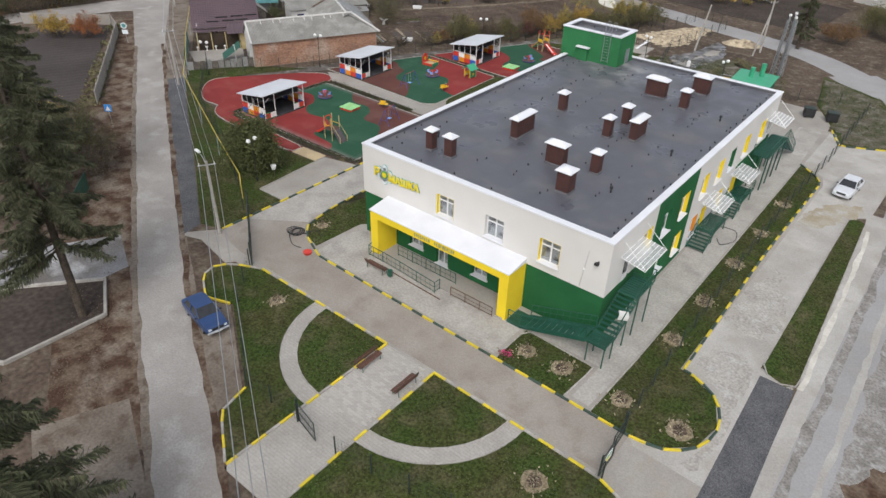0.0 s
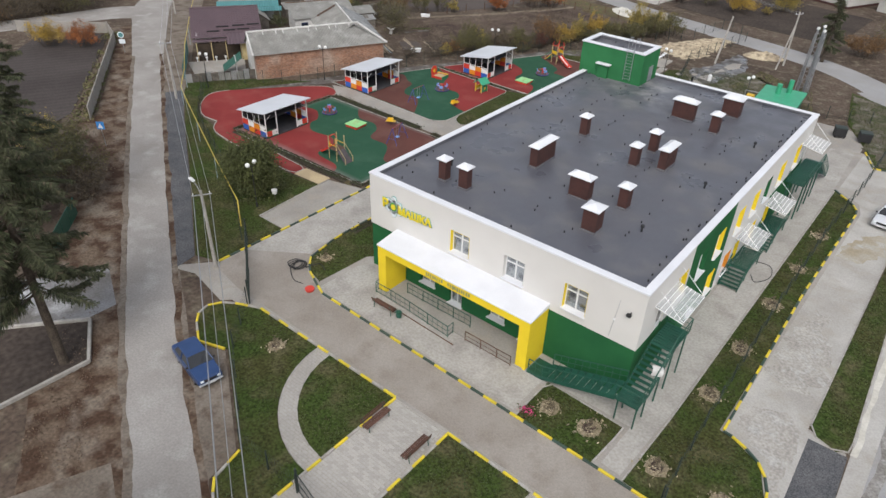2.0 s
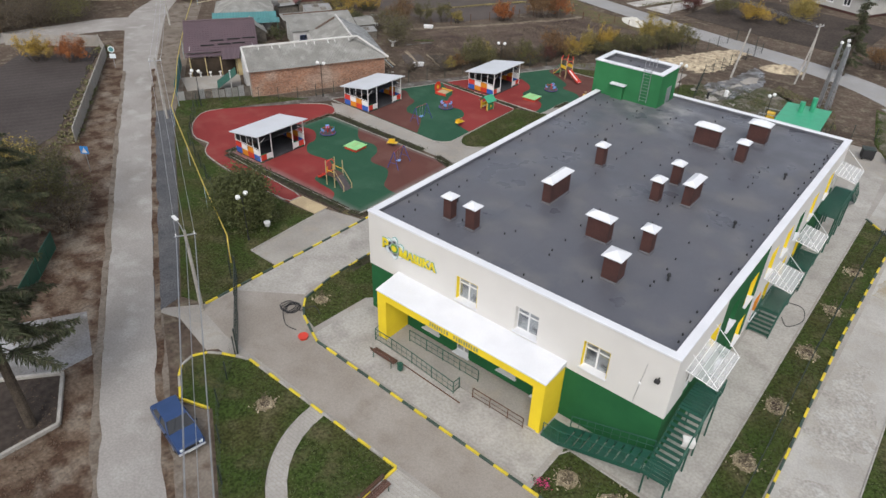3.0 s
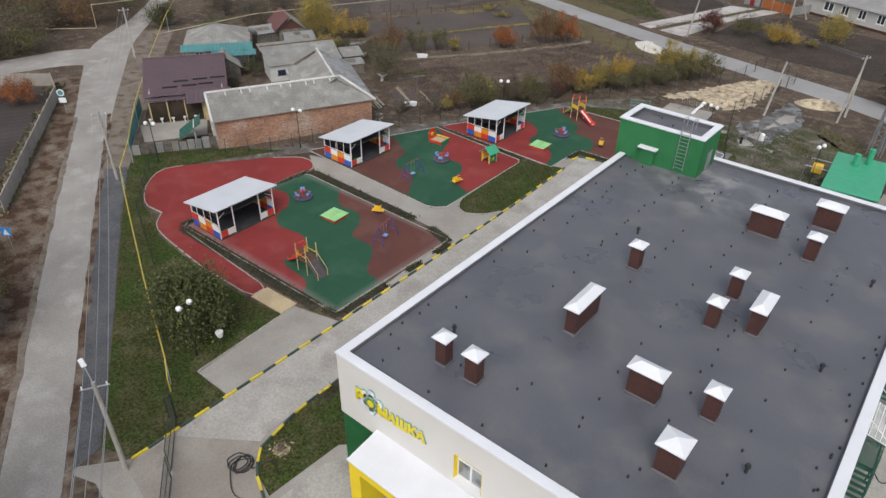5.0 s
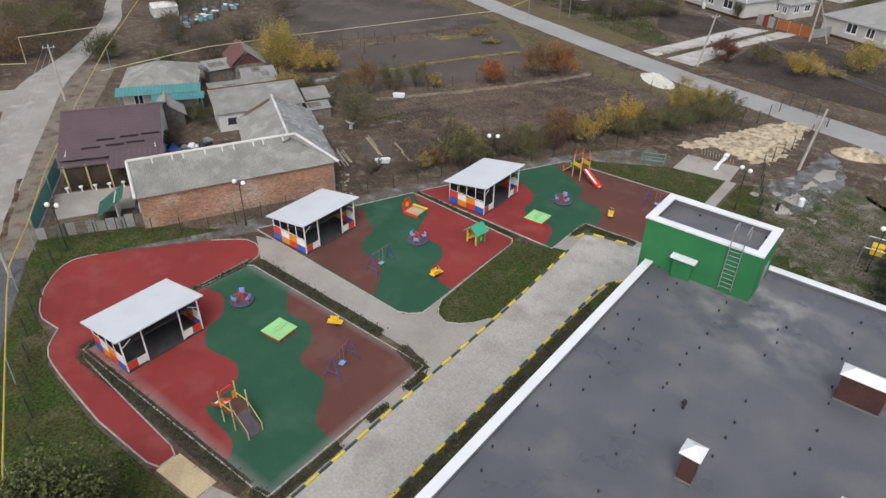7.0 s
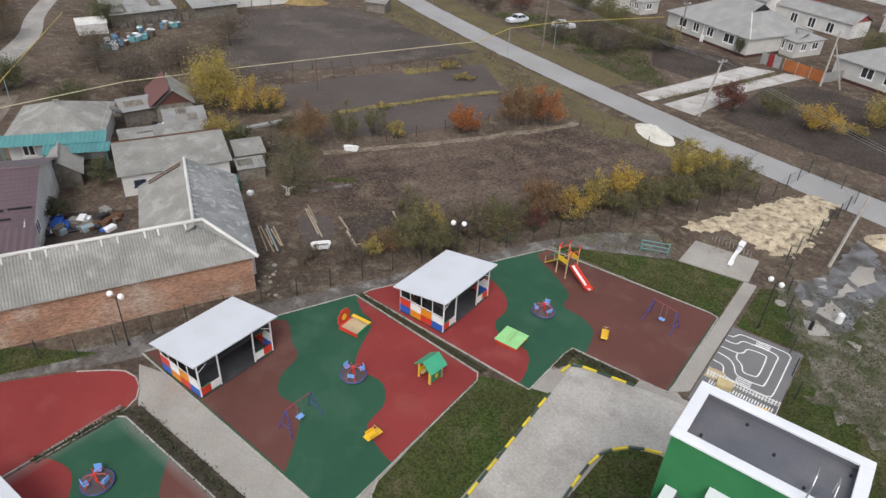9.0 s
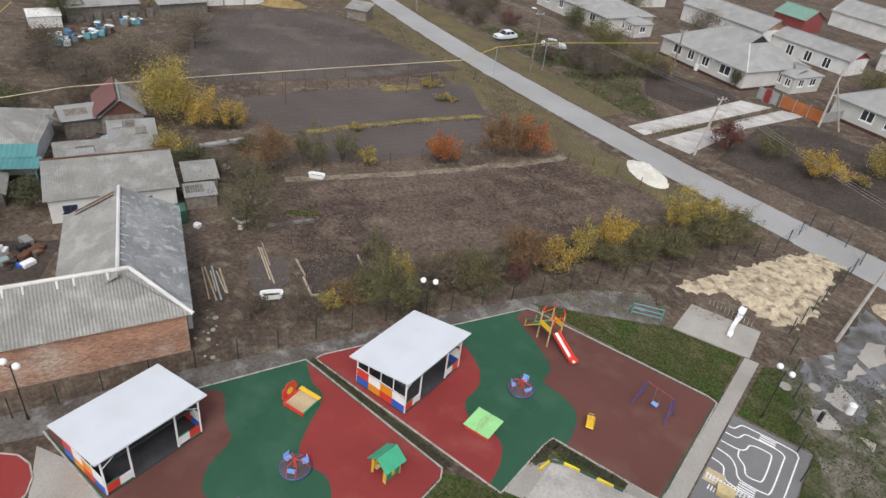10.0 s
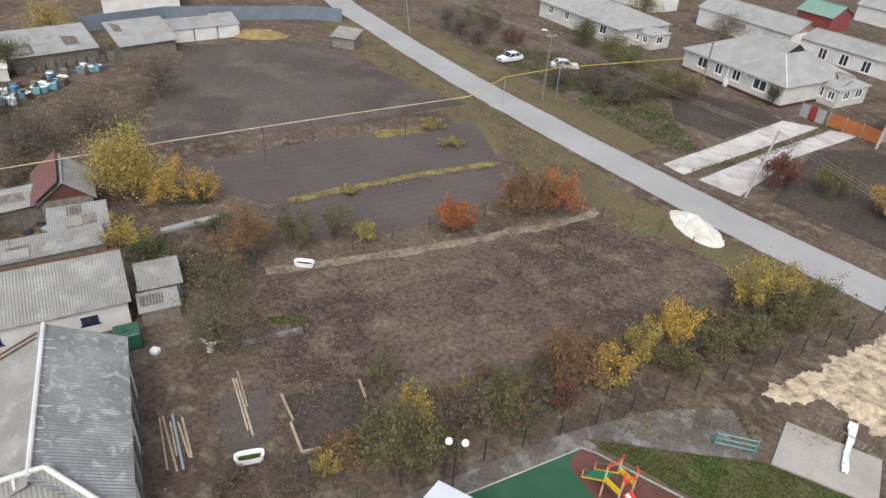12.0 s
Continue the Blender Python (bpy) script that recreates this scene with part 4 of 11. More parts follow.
# chimney shafts
CHIMNEYS = [(-17.22, 3.16, 0.62, 0.62), (-15.35, 3.14, 0.72, 0.62), (-13.54, 10.32, 0.62, 2.6), (-13.66, 16.96, 0.62, 0.66), (-8.65, 7.5, 1.5, 0.7), (-5.98, 4.29, 1.0, 1.0), (-5.72, 8.26, 0.66, 0.7), (-8.09, 14.63, 0.62, 0.7), (-8.06, 17.94, 0.62, 0.66), (-6.15, 16.11, 0.62, 1.9), (-8.96, 26.02, 1.9, 0.7), (-5.79, 24.88, 0.7, 0.7), (-6.04, 29.62, 1.5, 0.9)]
for x, y, w, d in CHIMNEYS:
    c = thing("chimney", Matrix.Translation((x, y, ROOFZ)), "brown clad chimney shaft with a white metal cap" + (", wide" if max(w, d) > 1.2 else ", narrow"), "chimney", "chimneys on the flat roof")
    part("shaft", box(-w / 2, w / 2, -d / 2, d / 2, 0, 1.55, bev=0.012), M_BRICKBROWN, c)
    part("flashing", box(-w / 2 - 0.06, w / 2 + 0.06, -d / 2 - 0.06, d / 2 + 0.06, 0, 0.14, bev=0.02), M_ROOF, c)
    for k in range(int(max(w, d) / 0.35)):
        if w >= d:
            part("seam", box(-w / 2 + 0.18 + 0.35 * k, -w / 2 + 0.2 + 0.35 * k, -d / 2 - 0.012, d / 2 + 0.012, 0.14, 1.54), M_BRICKBROWN, c)
        else:
            part("seam", box(-w / 2 - 0.012, w / 2 + 0.012, -d / 2 + 0.18 + 0.35 * k, -d / 2 + 0.2 + 0.35 * k, 0.14, 1.54), M_BRICKBROWN, c)
    cap = bmesh.new()
    o = 0.14
    a, b = w / 2 + o, d / 2 + o
    box(-a, a, -b, b, 1.62, 1.68, cap)
    ridge = max(a, b) - min(a, b)
    rx, ry = (ridge, 0.0) if a > b else (0.0, ridge)
    lo4 = [cap.verts.new(p) for p in ((-a, -b, 1.68), (a, -b, 1.68), (a, b, 1.68), (-a, b, 1.68))]
    t1, t2 = cap.verts.new((-rx, -ry, 1.97)), cap.verts.new((rx + 0.002, ry + 0.002, 1.97))
    if a > b:
        fs = [(lo4[0], lo4[1], t2, t1), (lo4[1], lo4[2], t2), (lo4[2], lo4[3], t1, t2), (lo4[3], lo4[0], t1)]
    else:
        fs = [(lo4[0], lo4[1], t1), (lo4[1], lo4[2], t2, t1), (lo4[2], lo4[3], t2), (lo4[3], lo4[0], t1, t2)]
    for f in fs:
        cap.faces.new(f)
    part("cap", cap, M_WHITEMETAL, c, "white folded metal cap")
    for sx in (-1, 1):
        for sy in (-1, 1):
            part("cap_strut", box(sx * (w / 2 - 0.03) - 0.02, sx * (w / 2 - 0.03) + 0.02, sy * (d / 2 - 0.03) - 0.02, sy * (d / 2 - 0.03) + 0.02, 1.54, 1.63), M_GREYMETAL, c)

# roof-top stair house
PX0, PX1, PY0, PY1, PT = -22.05, -15.4, 30.75, 34.35, 10.9
ph = thing("roof_stairhouse", Matrix.Translation((0, 0, 0)), "bright green rendered stair house with white coping on the roof", "stair house")
for a in ((PX0, PX1, PY0, PY0 + 0.3), (PX0, PX1, PY1 - 0.3, PY1), (PX0, PX0 + 0.3, PY0 + 0.3, PY1 - 0.3), (PX1 - 0.3, PX1, PY0 + 0.3, PY1 - 0.3)):
    part("wall", box(*a, 7.0 if a[0] > PX0 - 0.01 and a[1] > PX0 + 1 else 3.0, PT - 0.1), M_PENTGREEN, ph)
part("deck", box(PX0 + 0.3, PX1 - 0.3, PY0 + 0.3, PY1 - 0.3, PT - 0.6, PT - 0.42), M_ROOF, ph)
for a in ((PX0 - 0.08, PX1 + 0.08, PY0 - 0.08, PY0 + 0.42), (PX0 - 0.08, PX1 + 0.08, PY1 - 0.42, PY1 + 0.08), (PX0 - 0.08, PX0 + 0.42, PY0 + 0.42, PY1 - 0.42), (PX1 - 0.42, PX1 + 0.08, PY0 + 0.42, PY1 - 0.42)):
    part("coping", box(*a, PT - 0.1, PT + 0.02, bev=0.015), M_WHITEMETAL, ph)
for a in ((PX0 + 0.29, PX1 - 0.29, PY0 + 0.29, PY0 + 0.34), (PX0 + 0.29, PX1 - 0.29, PY1 - 0.34, PY1 - 0.29), (PX0 + 0.29, PX0 + 0.34, PY0 + 0.34, PY1 - 0.34), (PX1 - 0.34, PX1 - 0.29, PY0 + 0.34, PY1 - 0.34)):
    part("upstand", box(*a, PT - 0.43, PT - 0.105), M_ROOF, ph)
part("shaft", box(-19.9, -18.8, PY0 - 0.35, PY0 + 0.01, ROOFZ, 9.1), M_PENTGREEN, ph, "green boxed air shaft")
part("shaft_cap", box(-20.1, -18.6, PY0 - 0.55, PY0 + 0.01, 9.1, 9.22, bev=0.02), M_WHITEMETAL, ph)
part("door", box(PX1 - 0.01, PX1 + 0.05, 32.4, 33.3, ROOFZ + 0.1, 9.3, bev=0.01), M_GREYMETAL, ph, "grey steel door")
for i in range(0, 9, 2):
    part("roof_vent", tube((PX0 + 0.9 + i * 0.65, PY0 + 1.0 + 0.9 * (i % 3), PT - 0.43), (PX0 + 0.9 + i * 0.65, PY0 + 1.0 + 0.9 * (i % 3), PT - 0.31), 0.06, n=7), M_RUBBER, ph)
lad = thing("roof_ladder", Matrix.Translation((-16.8, PY0 - 0.12, ROOFZ)), "grey steel wall ladder with curved hand rails", "ladder")
for sx in (-0.35, 0.35):
    part("rail", bent([(sx, 0, 0.3), (sx, 0, 4.1), (sx, 0.35, 4.35), (sx, 0.9, 4.2), (sx, 0.9, 3.4)], 0.03), M_GREYMETAL, lad)
for i in range(11):
    part("rung", tube((-0.35, 0, 0.45 + 0.3 * i), (0.35, 0, 0.45 + 0.3 * i), 0.018, n=6), M_GREYMETAL, lad)


# windows
def window_unit(name, w, h, jamb, transom=True, mull=1):
    """A window looking along -y: its opening starts at (0, 0, 0)."""
    ob = thing(name, Matrix.Identity(4), "white plastic window with a coloured reveal", "window", kind="structure")
    f = bmesh.new()
    for a in ((0, w, 0, 0.07), (0, w, h - 0.07, h), (0, 0.07, 0.07, h - 0.07), (w - 0.07, w, 0.07, h - 0.07)):
        box(a[0], a[1], 0.27, 0.34, a[2], a[3], f)
    part("window_frame", f, M_UPVC, ob)
    zt = h * 0.68 if transom else h - 0.07
    xs = [0.07 + (w - 0.14) * i / (mull + 1) for i in range(mull + 2)]
    for x in xs[1:-1]:
        part("mullion", box(x - 0.05, x + 0.05, 0.26, 0.335, 0.07, h - 0.07, bev=0.008), M_UPVC, ob)
    if transom:
        part("transom", box(0.07, w - 0.07, 0.262, 0.337, zt - 0.045, zt + 0.045, bev=0.008), M_UPVC, ob)
    for i in range(mull + 1):
        for z0, z1 in (((0.07, zt), (zt, h - 0.07)) if transom else ((0.07, h - 0.07),)):
            part("pane", box(xs[i], xs[i + 1], 0.30, 0.31, z0, z1), M_WINGLASS, ob)
    part("blind", box(0.08, w - 0.08, 0.32, 0.33, 0.03, h - 0.05), M_CURTAIN, ob, "pale curtain behind the glass")
    part("window_sill", box(-0.06, w + 0.06, -0.17, 0.27, -0.05, 0.016, bev=0.005), M_WHITEMETAL, ob)
    for a, b in ((0, 0.02), (w - 0.02, w)):
        part("reveal", box(a, b, -0.012, 0.27, 0.016, h), jamb, ob, "painted window reveal")
    part("reveal", box(0.02, w - 0.02, -0.012, 0.27, h - 0.012, h), jamb, ob)
    return ob


M_CURTAIN = mat("grey_net_curtain", (0.44, 0.44, 0.45), (0.07, 0.075, 0.085), rough=0.9, big=0.9, edge=(0.46, 0.56))
JAMB = {"y": M_WALLYELLOW, "g": M_WALLGREEN, "o": P_ORANGE}
for i, (a, b, z0, z1) in enumerate(FRONT_WIN):
    window_unit("window_%d" % (i + 1), b - a, z1 - z0, M_WALLYELLOW if i != 1 else M_WALLWHITE).matrix_world = pose(a, BY0, z0)
for i, (a, b, z0, z1) in enumerate(FRONT_LOW):
    window_unit("window_%d" % (i + 11), b - a, z1 - z0, M_WALLGREEN, transom=z0 > 0.5).matrix_world = pose(a, BY0 + 0.06, z0)
for i, (a, b, z0, z1, j) in enumerate(SIDE_UP + SIDE_LOW):
    window_unit("window_%d" % (i + 21), b - a, z1 - z0, JAMB[j]).matrix_world = pose(BX1, a, z0, 0, 0, 90)
for i, (a, b, z0, z1, j) in enumerate(SIDE_DOOR):
    d = thing("door_%d" % (i + 1), pose(BX1, a, z0, 0, 0, 90), "white plastic door with glass onto the fire stair", "door", kind="structure")
    w, h = b - a, z1 - z0
    f = bmesh.new()
    for q in ((0, w, h - 0.1, h), (0, 0.1, 0, h - 0.1), (w - 0.1, w, 0, h - 0.1), (0.1, w - 0.1, 0, 0.5)):
        box(q[0], q[1], 0.12, 0.2, q[2], q[3], f)
    part("door_leaf", f, M_UPVC, d)
    part("pane", box(0.1, w - 0.1, 0.155, 0.165, 0.5, h - 0.1), M_GLASS, d)
    part("door_handle", box(w - 0.2, w - 0.1, 0.07, 0.12, 1.0, 1.04), M_GREYMETAL, d)

# entrance portal
EX0, EX1, EY = -18.9, -5.95, -2.1
po = thing("entrance_portal", Matrix.Identity(4), "bright yellow entrance portal with a white metal roof", "porch")
part("column", box(EX1 - 0.75, EX1, EY, 0.05, 0, 3.98, bev=0.01), M_WALLYELLOW, po)
part("column", box(EX0, EX0 + 0.75, EY, 0.05, 0, 3.98, bev=0.01), M_WALLYELLOW, po)
part("beam", box(EX0 + 0.75, EX1 - 0.75, EY, EY + 0.5, 3.38, 3.98, bev=0.01), M_WALLYELLOW, po)
part("soffit", box(EX0 + 0.75, EX1 - 0.75, EY + 0.5, 0.05, 3.6, 3.7), M_WALLWHITE, po)
rf = bmesh.new()
v = [rf.verts.new(p) for p in ((EX0 - 0.05, EY - 0.06, 4.06), (EX1 + 0.05, EY - 0.06, 4.06), (EX1 + 0.05, 0.0, 4.32), (EX0 - 0.05, 0.0, 4.32), (EX0 - 0.05, EY - 0.06, 3.98), (EX1 + 0.05, EY - 0.06, 3.98), (EX1 + 0.05, 0.0, 3.98), (EX0 - 0.05, 0.0, 3.98))]
for q in ((0, 1, 2, 3), (0, 4, 5, 1), (1, 5, 6, 2), (3, 2, 6, 7), (0, 3, 7, 4), (4, 7, 6, 5)):
    rf.faces.new([v[i] for i in q])
part("portal_roof", rf, M_WHITEMETAL, po, "white sheet metal lean-to roof")
part("step", box(EX0 + 0.2, EX1 - 0.2, EY - 0.1, 0.05, 0, 0.14, bev=0.02), M_CONCRETE, po)


def letters(name, text, size, depth, material, m, label, category, offset=0.0, width=None):
    cu = bpy.data.curves.new(name, "FONT")
    cu.body, cu.size, cu.extrude, cu.offset, cu.align_x, cu.align_y = text, size, depth, offset, "CENTER", "CENTER"
    tmp = bpy.data.objects.new(name, cu)
    scene.collection.objects.link(tmp)
    me = bpy.data.meshes.new_from_object(tmp.evaluated_get(bpy.context.evaluated_depsgraph_get()))
    bpy.data.objects.remove(tmp)
    me.materials.clear()
    me.materials.append(material)
    if width:
        xs = [q.co.x for q in me.vertices]
        me.transform(Matrix.Diagonal((width / (max(xs) - min(xs)), 1, 1, 1)))
    ob = new(name, me)
    ob.matrix_world = m
    return tagged(ob, label, category) if label else ob

# sign on the front: a daisy and letters
P_SIGNGREEN = paint("sign_green", (0.05, 0.26, 0.06))
# teal rims paint the shaded thickness of the letters and petals
P_SIGNSHADE = paint("sign_shaded_edge_teal", (0.16, 0.34, 0.32))
P_SIGNYELLOW = paint("sign_yellow", (0.82, 0.66, 0.03))
P_PETAL = paint("petal_white", (0.72, 0.78, 0.80))
sg = thing("wall_sign", pose(0, 0, 0), "daisy flower sign with yellow letters, their shaded edges painted as teal rims", "sign")


def petals(r, w, y0, y1, m, name):
    for k in range(6):
        t = radians(60 * k + 28)
        bm = bmesh.new()
        for d, q in ((0.0, 0.62), (0.42, 1.0), (0.75, 0.9)):
            tube((0, y0, 0), (0, y1, 0), w * q, n=14, bm=bm)
            bmesh.ops.translate(bm, verts=bm.verts[-28:], vec=(d * r * math.cos(t), 0, d * r * math.sin(t)))
        bm.transform(Matrix.Translation((-19.2, 0, 6.1)))
        part(name, bm, m, sg)


petals(0.82, 0.285, -0.05, 0.0, P_SIGNSHADE, "petal_edge")
petals(0.80, 0.25, -0.08, -0.052, P_PETAL, "petal")
part("flower_heart", tube((-19.2, -0.11, 6.1), (-19.2, -0.082, 6.1), 0.33, n=20), P_SIGNGREEN, sg)
part("flower_heart", tube((-19.2, -0.13, 6.1), (-19.2, -0.112, 6.1), 0.22, n=20), P_SIGNYELLOW, sg)
for ch, x, z, h in (("Р", -20.0, 6.12, 0.95), ("М", -18.42, 6.0, 0.8), ("А", -17.8, 5.98, 0.78), ("Ш", -17.15, 6.03, 0.78), ("К", -16.5, 6.08, 0.78), ("А", -15.95, 6.1, 0.78)):
    for off, y, m in ((0.06, -0.045, P_SIGNSHADE), (0.04, -0.085, P_SIGNYELLOW)):
        o = letters("letter", ch, h, 0.03, m, pose(x, y, z, 90), "", "", offset=off)
        o.parent = sg
ps = thing("lettering", Matrix.Identity(4), "thin raised grey-green lettering along the portal beam", "sign")
rl = random.Random(3)
M_LETTER = paint("grey_green_letters", (0.20, 0.24, 0.15))
for k in range(20):
    if k in (8, 9):
        continue
    x = -14.35 + k * 0.19
    part("letter_bar", box(x, x + rl.uniform(0.06, 0.13), EY - 0.03, EY, 3.52 + 0.05 * (k % 3 == 1), 3.82), M_LETTER, ps)

# floodlight camera, downpipe on the front
sc = thing("wall_lamp", pose(-0.75, -0.02, 6.35), "small dark floodlight on the wall", "wall lamp")
part("bracket", box(-0.04, 0.04, -0.2, 0.02, 0.0, 0.05), M_BLACK, sc)
part("head", box(-0.14, 0.14, -0.42, -0.18, -0.08, 0.1, bev=0.03), M_BLACK, sc)
cb = thing("wall_cable", pose(0, 0, 0), "grey cable with a junction box down the wall", "cable")
part("cable", tube((-1.8, -0.02, 4.0), (-1.5, -0.02, 6.9), 0.012, n=5), M_GREYMETAL, cb)
part("junction_box", box(-1.72, -1.58, -0.06, 0, 5.35, 5.5), M_UPVC, cb)


# green steel stairs
def railing(name, pts, m_at=None, h=1.0, gap=0.16, label="green painted steel railing", mesh=M_STEELGREEN, r=0.022):
    ob = thing(name, m_at or Matrix.Identity(4), label, "railing")
    fill_railing(ob, pts, h, gap, mesh, r)
    return ob


def fill_railing(ob, pts, h, gap, mesh, r):
    top = [(x, y, z + h) for x, y, z in pts]
    part("top_rail", bent(top, r * 1.3), mesh, ob)
    part("mid_rail", bent([(x, y, z + 0.12) for x, y, z in pts], r), mesh, ob)
    for p in pts:
        part("post", tube(p, (p[0], p[1], p[2] + h), r * 1.3, n=6), mesh, ob)
    part("mid_rail", bent([(x, y, z + h * 0.56) for x, y, z in pts], r * 0.7), mesh, ob)
    for p, q in zip(pts, pts[1:]):
        a, b = Vector(p), Vector(q)
        n = max(1, int((b - a).length / (gap * 2.4)))
        for k in range(1, n):
            c = a.lerp(b, k / n)
            part("baluster", tube(c + Vector((0, 0, 0.12)), c + Vector((0, 0, h)), r * 0.55, n=4), mesh, ob)


def flight(ob, x0, x1, y0, y1, z0, z1, along="x", n=18):
    """Steel treads and stringers from (x0, z0) up to (x1, z1)."""
    for k in range(n):
        t0, t1 = k / n, (k + 1) / n
        z = z0 + (z1 - z0) * t1
        if along == "x":
            a, b = sorted((x0 + (x1 - x0) * t0, x0 + (x1 - x0) * t1))
            part("tread", box(a + 0.0, b - 0.13, y0, y1, z - 0.03, z), M_STEELGREEN, ob)
        else:
            a, b = sorted((y0 + (y1 - y0) * t0, y0 + (y1 - y0) * t1))
            part("tread", box(x0, x1, a + 0.0, b - 0.07, z - 0.03, z), M_STEELGREEN, ob)
    for s in (0, 1):
        bm = bmesh.new()
        if along == "x":
            y = (y0, y1 - 0.05)[s]
            q = [(x0, y, z0 - 0.15), (x0, y, z0 + 0.12), (x1, y, z1 + 0.06), (x1, y, z1 - 0.22)]
            d = Vector((0, 0.05, 0))
        else:
            x = (x0, x1 - 0.05)[s]
            q = [(x, y0, z0 - 0.15), (x, y0, z0 + 0.12), (x, y1, z1 + 0.06), (x, y1, z1 - 0.22)]
            d = Vector((0.05, 0, 0))
        v = [bm.verts.new(p) for p in q] + [bm.verts.new(Vector(p) + d) for p in q]
        for f in ((0, 1, 2, 3), (7, 6, 5, 4), (0, 4, 5, 1), (1, 5, 6, 2), (2, 6, 7, 3), (3, 7, 4, 0)):
            bm.faces.new([v[i] for i in f])
        bmesh.ops.recalc_face_normals(bm, faces=bm.faces)
        part("stringer", bm, M_STEELGREEN, ob)


def grate(x0, x1, y0, y1, z):
    """Open landing floor of flat bars on an edge frame."""
    bm = bmesh.new()
    n = int((y1 - y0) / 0.13)
    for k in range(n):
        y = y0 + 0.06 + (y1 - y0 - 0.12) * (k + 0.25) / n
        box(x0 + 0.06, x1 - 0.06, y, y + 0.055, z - 0.035, z - 0.004, bm)
    for a in ((x0, x1, y0, y0 + 0.06), (x0, x1, y1 - 0.06, y1), (x0, x0 + 0.06, y0 + 0.06, y1 - 0.06), (x1 - 0.06, x1, y0 + 0.06, y1 - 0.06)):
        box(*a, z - 0.08, z, bm)
    return bm


s1 = thing("fire_stair", Matrix.Identity(4), "green steel fire stair wrapping the building corner", "staircase", "steel stairs along the side wall")
part("landing", box(-5.8, -4.6, -2.1, -0.6, 0.02, 0.2), M_STEELGREEN, s1)
flight(s1, -4.7, 0.15, -2.1, -0.65, 0.2, 1.85, n=10)
flight(s1, 0.15, 1.6, -0.65, 2.1, 1.85, 3.45, "y", 9)
for y0, y1, z in ((-2.1, -0.65, 1.85), (2.1, 4.4, 3.45)):
    n = int((y1 - y0) / 0.24)
    for k in range(n):
        part("landing_plank", box(0.15, 1.6, y0 + (y1 - y0) * k / n, y0 + (y1 - y0) * (k + 0.8) / n, z - 0.04, z), M_STEELGREEN, s1)
    for y in (y0 + 0.05, y1 - 0.11):
        part("joist", box(0.15, 1.6, y, y + 0.06, z - 0.18, z - 0.08), M_STEELGREEN, s1)
for x, y, z in ((0.3, -1.9, 1.8), (1.5, -1.95, 1.8), (0.3, -0.8, 1.8), (1.5, -0.75, 1.8), (1.5, 0.9, 2.65), (1.5, 2.3, 3.4), (1.5, 4.2, 3.4), (0.3, 4.2, 3.4)):
    part("column", tube((x, y, 0), (x, y, z), 0.05, n=8), M_STEELGREEN, s1)
fill_railing(s1, [(-5.7, -2.1, 0.2), (-4.7, -2.1, 0.2), (0.15, -2.1, 1.85), (1.6, -2.1, 1.85), (1.6, -0.65, 1.85), (1.6, 2.1, 3.45), (1.6, 4.4, 3.45), (0.1, 4.4, 3.45)], 1.0, 0.2, M_STEELGREEN, 0.028)
fill_railing(s1, [(-4.7, -0.65, 0.2), (0.15, -0.65, 1.85)], 1.0, 0.2, M_STEELGREEN, 0.028)
cl = bmesh.new()
bmesh.ops.create_grid(cl, x_segments=8, y_segments=8, size=0.3)
for q in cl.verts:
    q.co.z = 0.12 * math.sin(q.co.x * 7) + 0.1 * math.cos(q.co.y * 8)
solo("dust_sheet", cl, M_WHITEWASH, "greyish white cloth hung over the stair railing", "cloth").matrix_world = pose(1.5, 0.1, 3.15, 50, 15, 40)
for y0, y1, y2 in ((15.5, 17.3, 20.5), (22.6, 24.3, 27.3)):
    s = thing("side_stair", Matrix.Identity(4), "low green steel stair up to a side door", "staircase", "steel stairs along the side wall")
    flight(s, 0.1, 1.55, y0, y1, 0.1, 1.1, "y", 6)
    part("landing", grate(0.02, 1.55, y1, y2, 1.1), M_STEELGREEN, s, "open grating landing")
    for x, y in ((1.45, y1 + 0.1), (1.45, y2 - 0.1), (0.2, y1 + 0.1), (0.2, y2 - 0.1)):
        part("column", tube((x, y, 0), (x, y, 1.02), 0.04, n=6), M_STEELGREEN, s)
    fill_railing(s, [(1.55, y0, 0.15), (1.55, y1, 1.1), (1.55, y2, 1.1), (0.1, y2, 1.1)], 0.95, 0.18, M_STEELGREEN, 0.022)
    fill_railing(s, [(0.1, y0, 0.15), (0.1, y1, 1.1)], 0.95, 0.18, M_STEELGREEN, 0.022)
s4 = thing("fire_stair", Matrix.Identity(4), "green steel fire stair on tall posts at the rear corner", "staircase", "steel stairs along the side wall")
part("landing", grate(0.02, 1.6, 29.6, 35.6, 3.45), M_STEELGREEN, s4, "open grating landing")
flight(s4, 0.15, 1.6, 41.0, 35.6, 0.1, 3.45, "y", 18)
for y in (29.8, 31.6, 33.5, 35.4):
    part("column", tube((1.5, y, 0), (1.5, y, 3.37), 0.06, n=8), M_STEELGREEN, s4)
    part("column", tube((0.3, y, 0), (0.3, y, 3.37), 0.06, n=8), M_STEELGREEN, s4)
fill_railing(s4, [(0.1, 29.6, 3.45), (1.6, 29.6, 3.45), (1.6, 35.6, 3.45), (1.6, 41.0, 0.1)], 1.0, 0.2, M_STEELGREEN, 0.024)

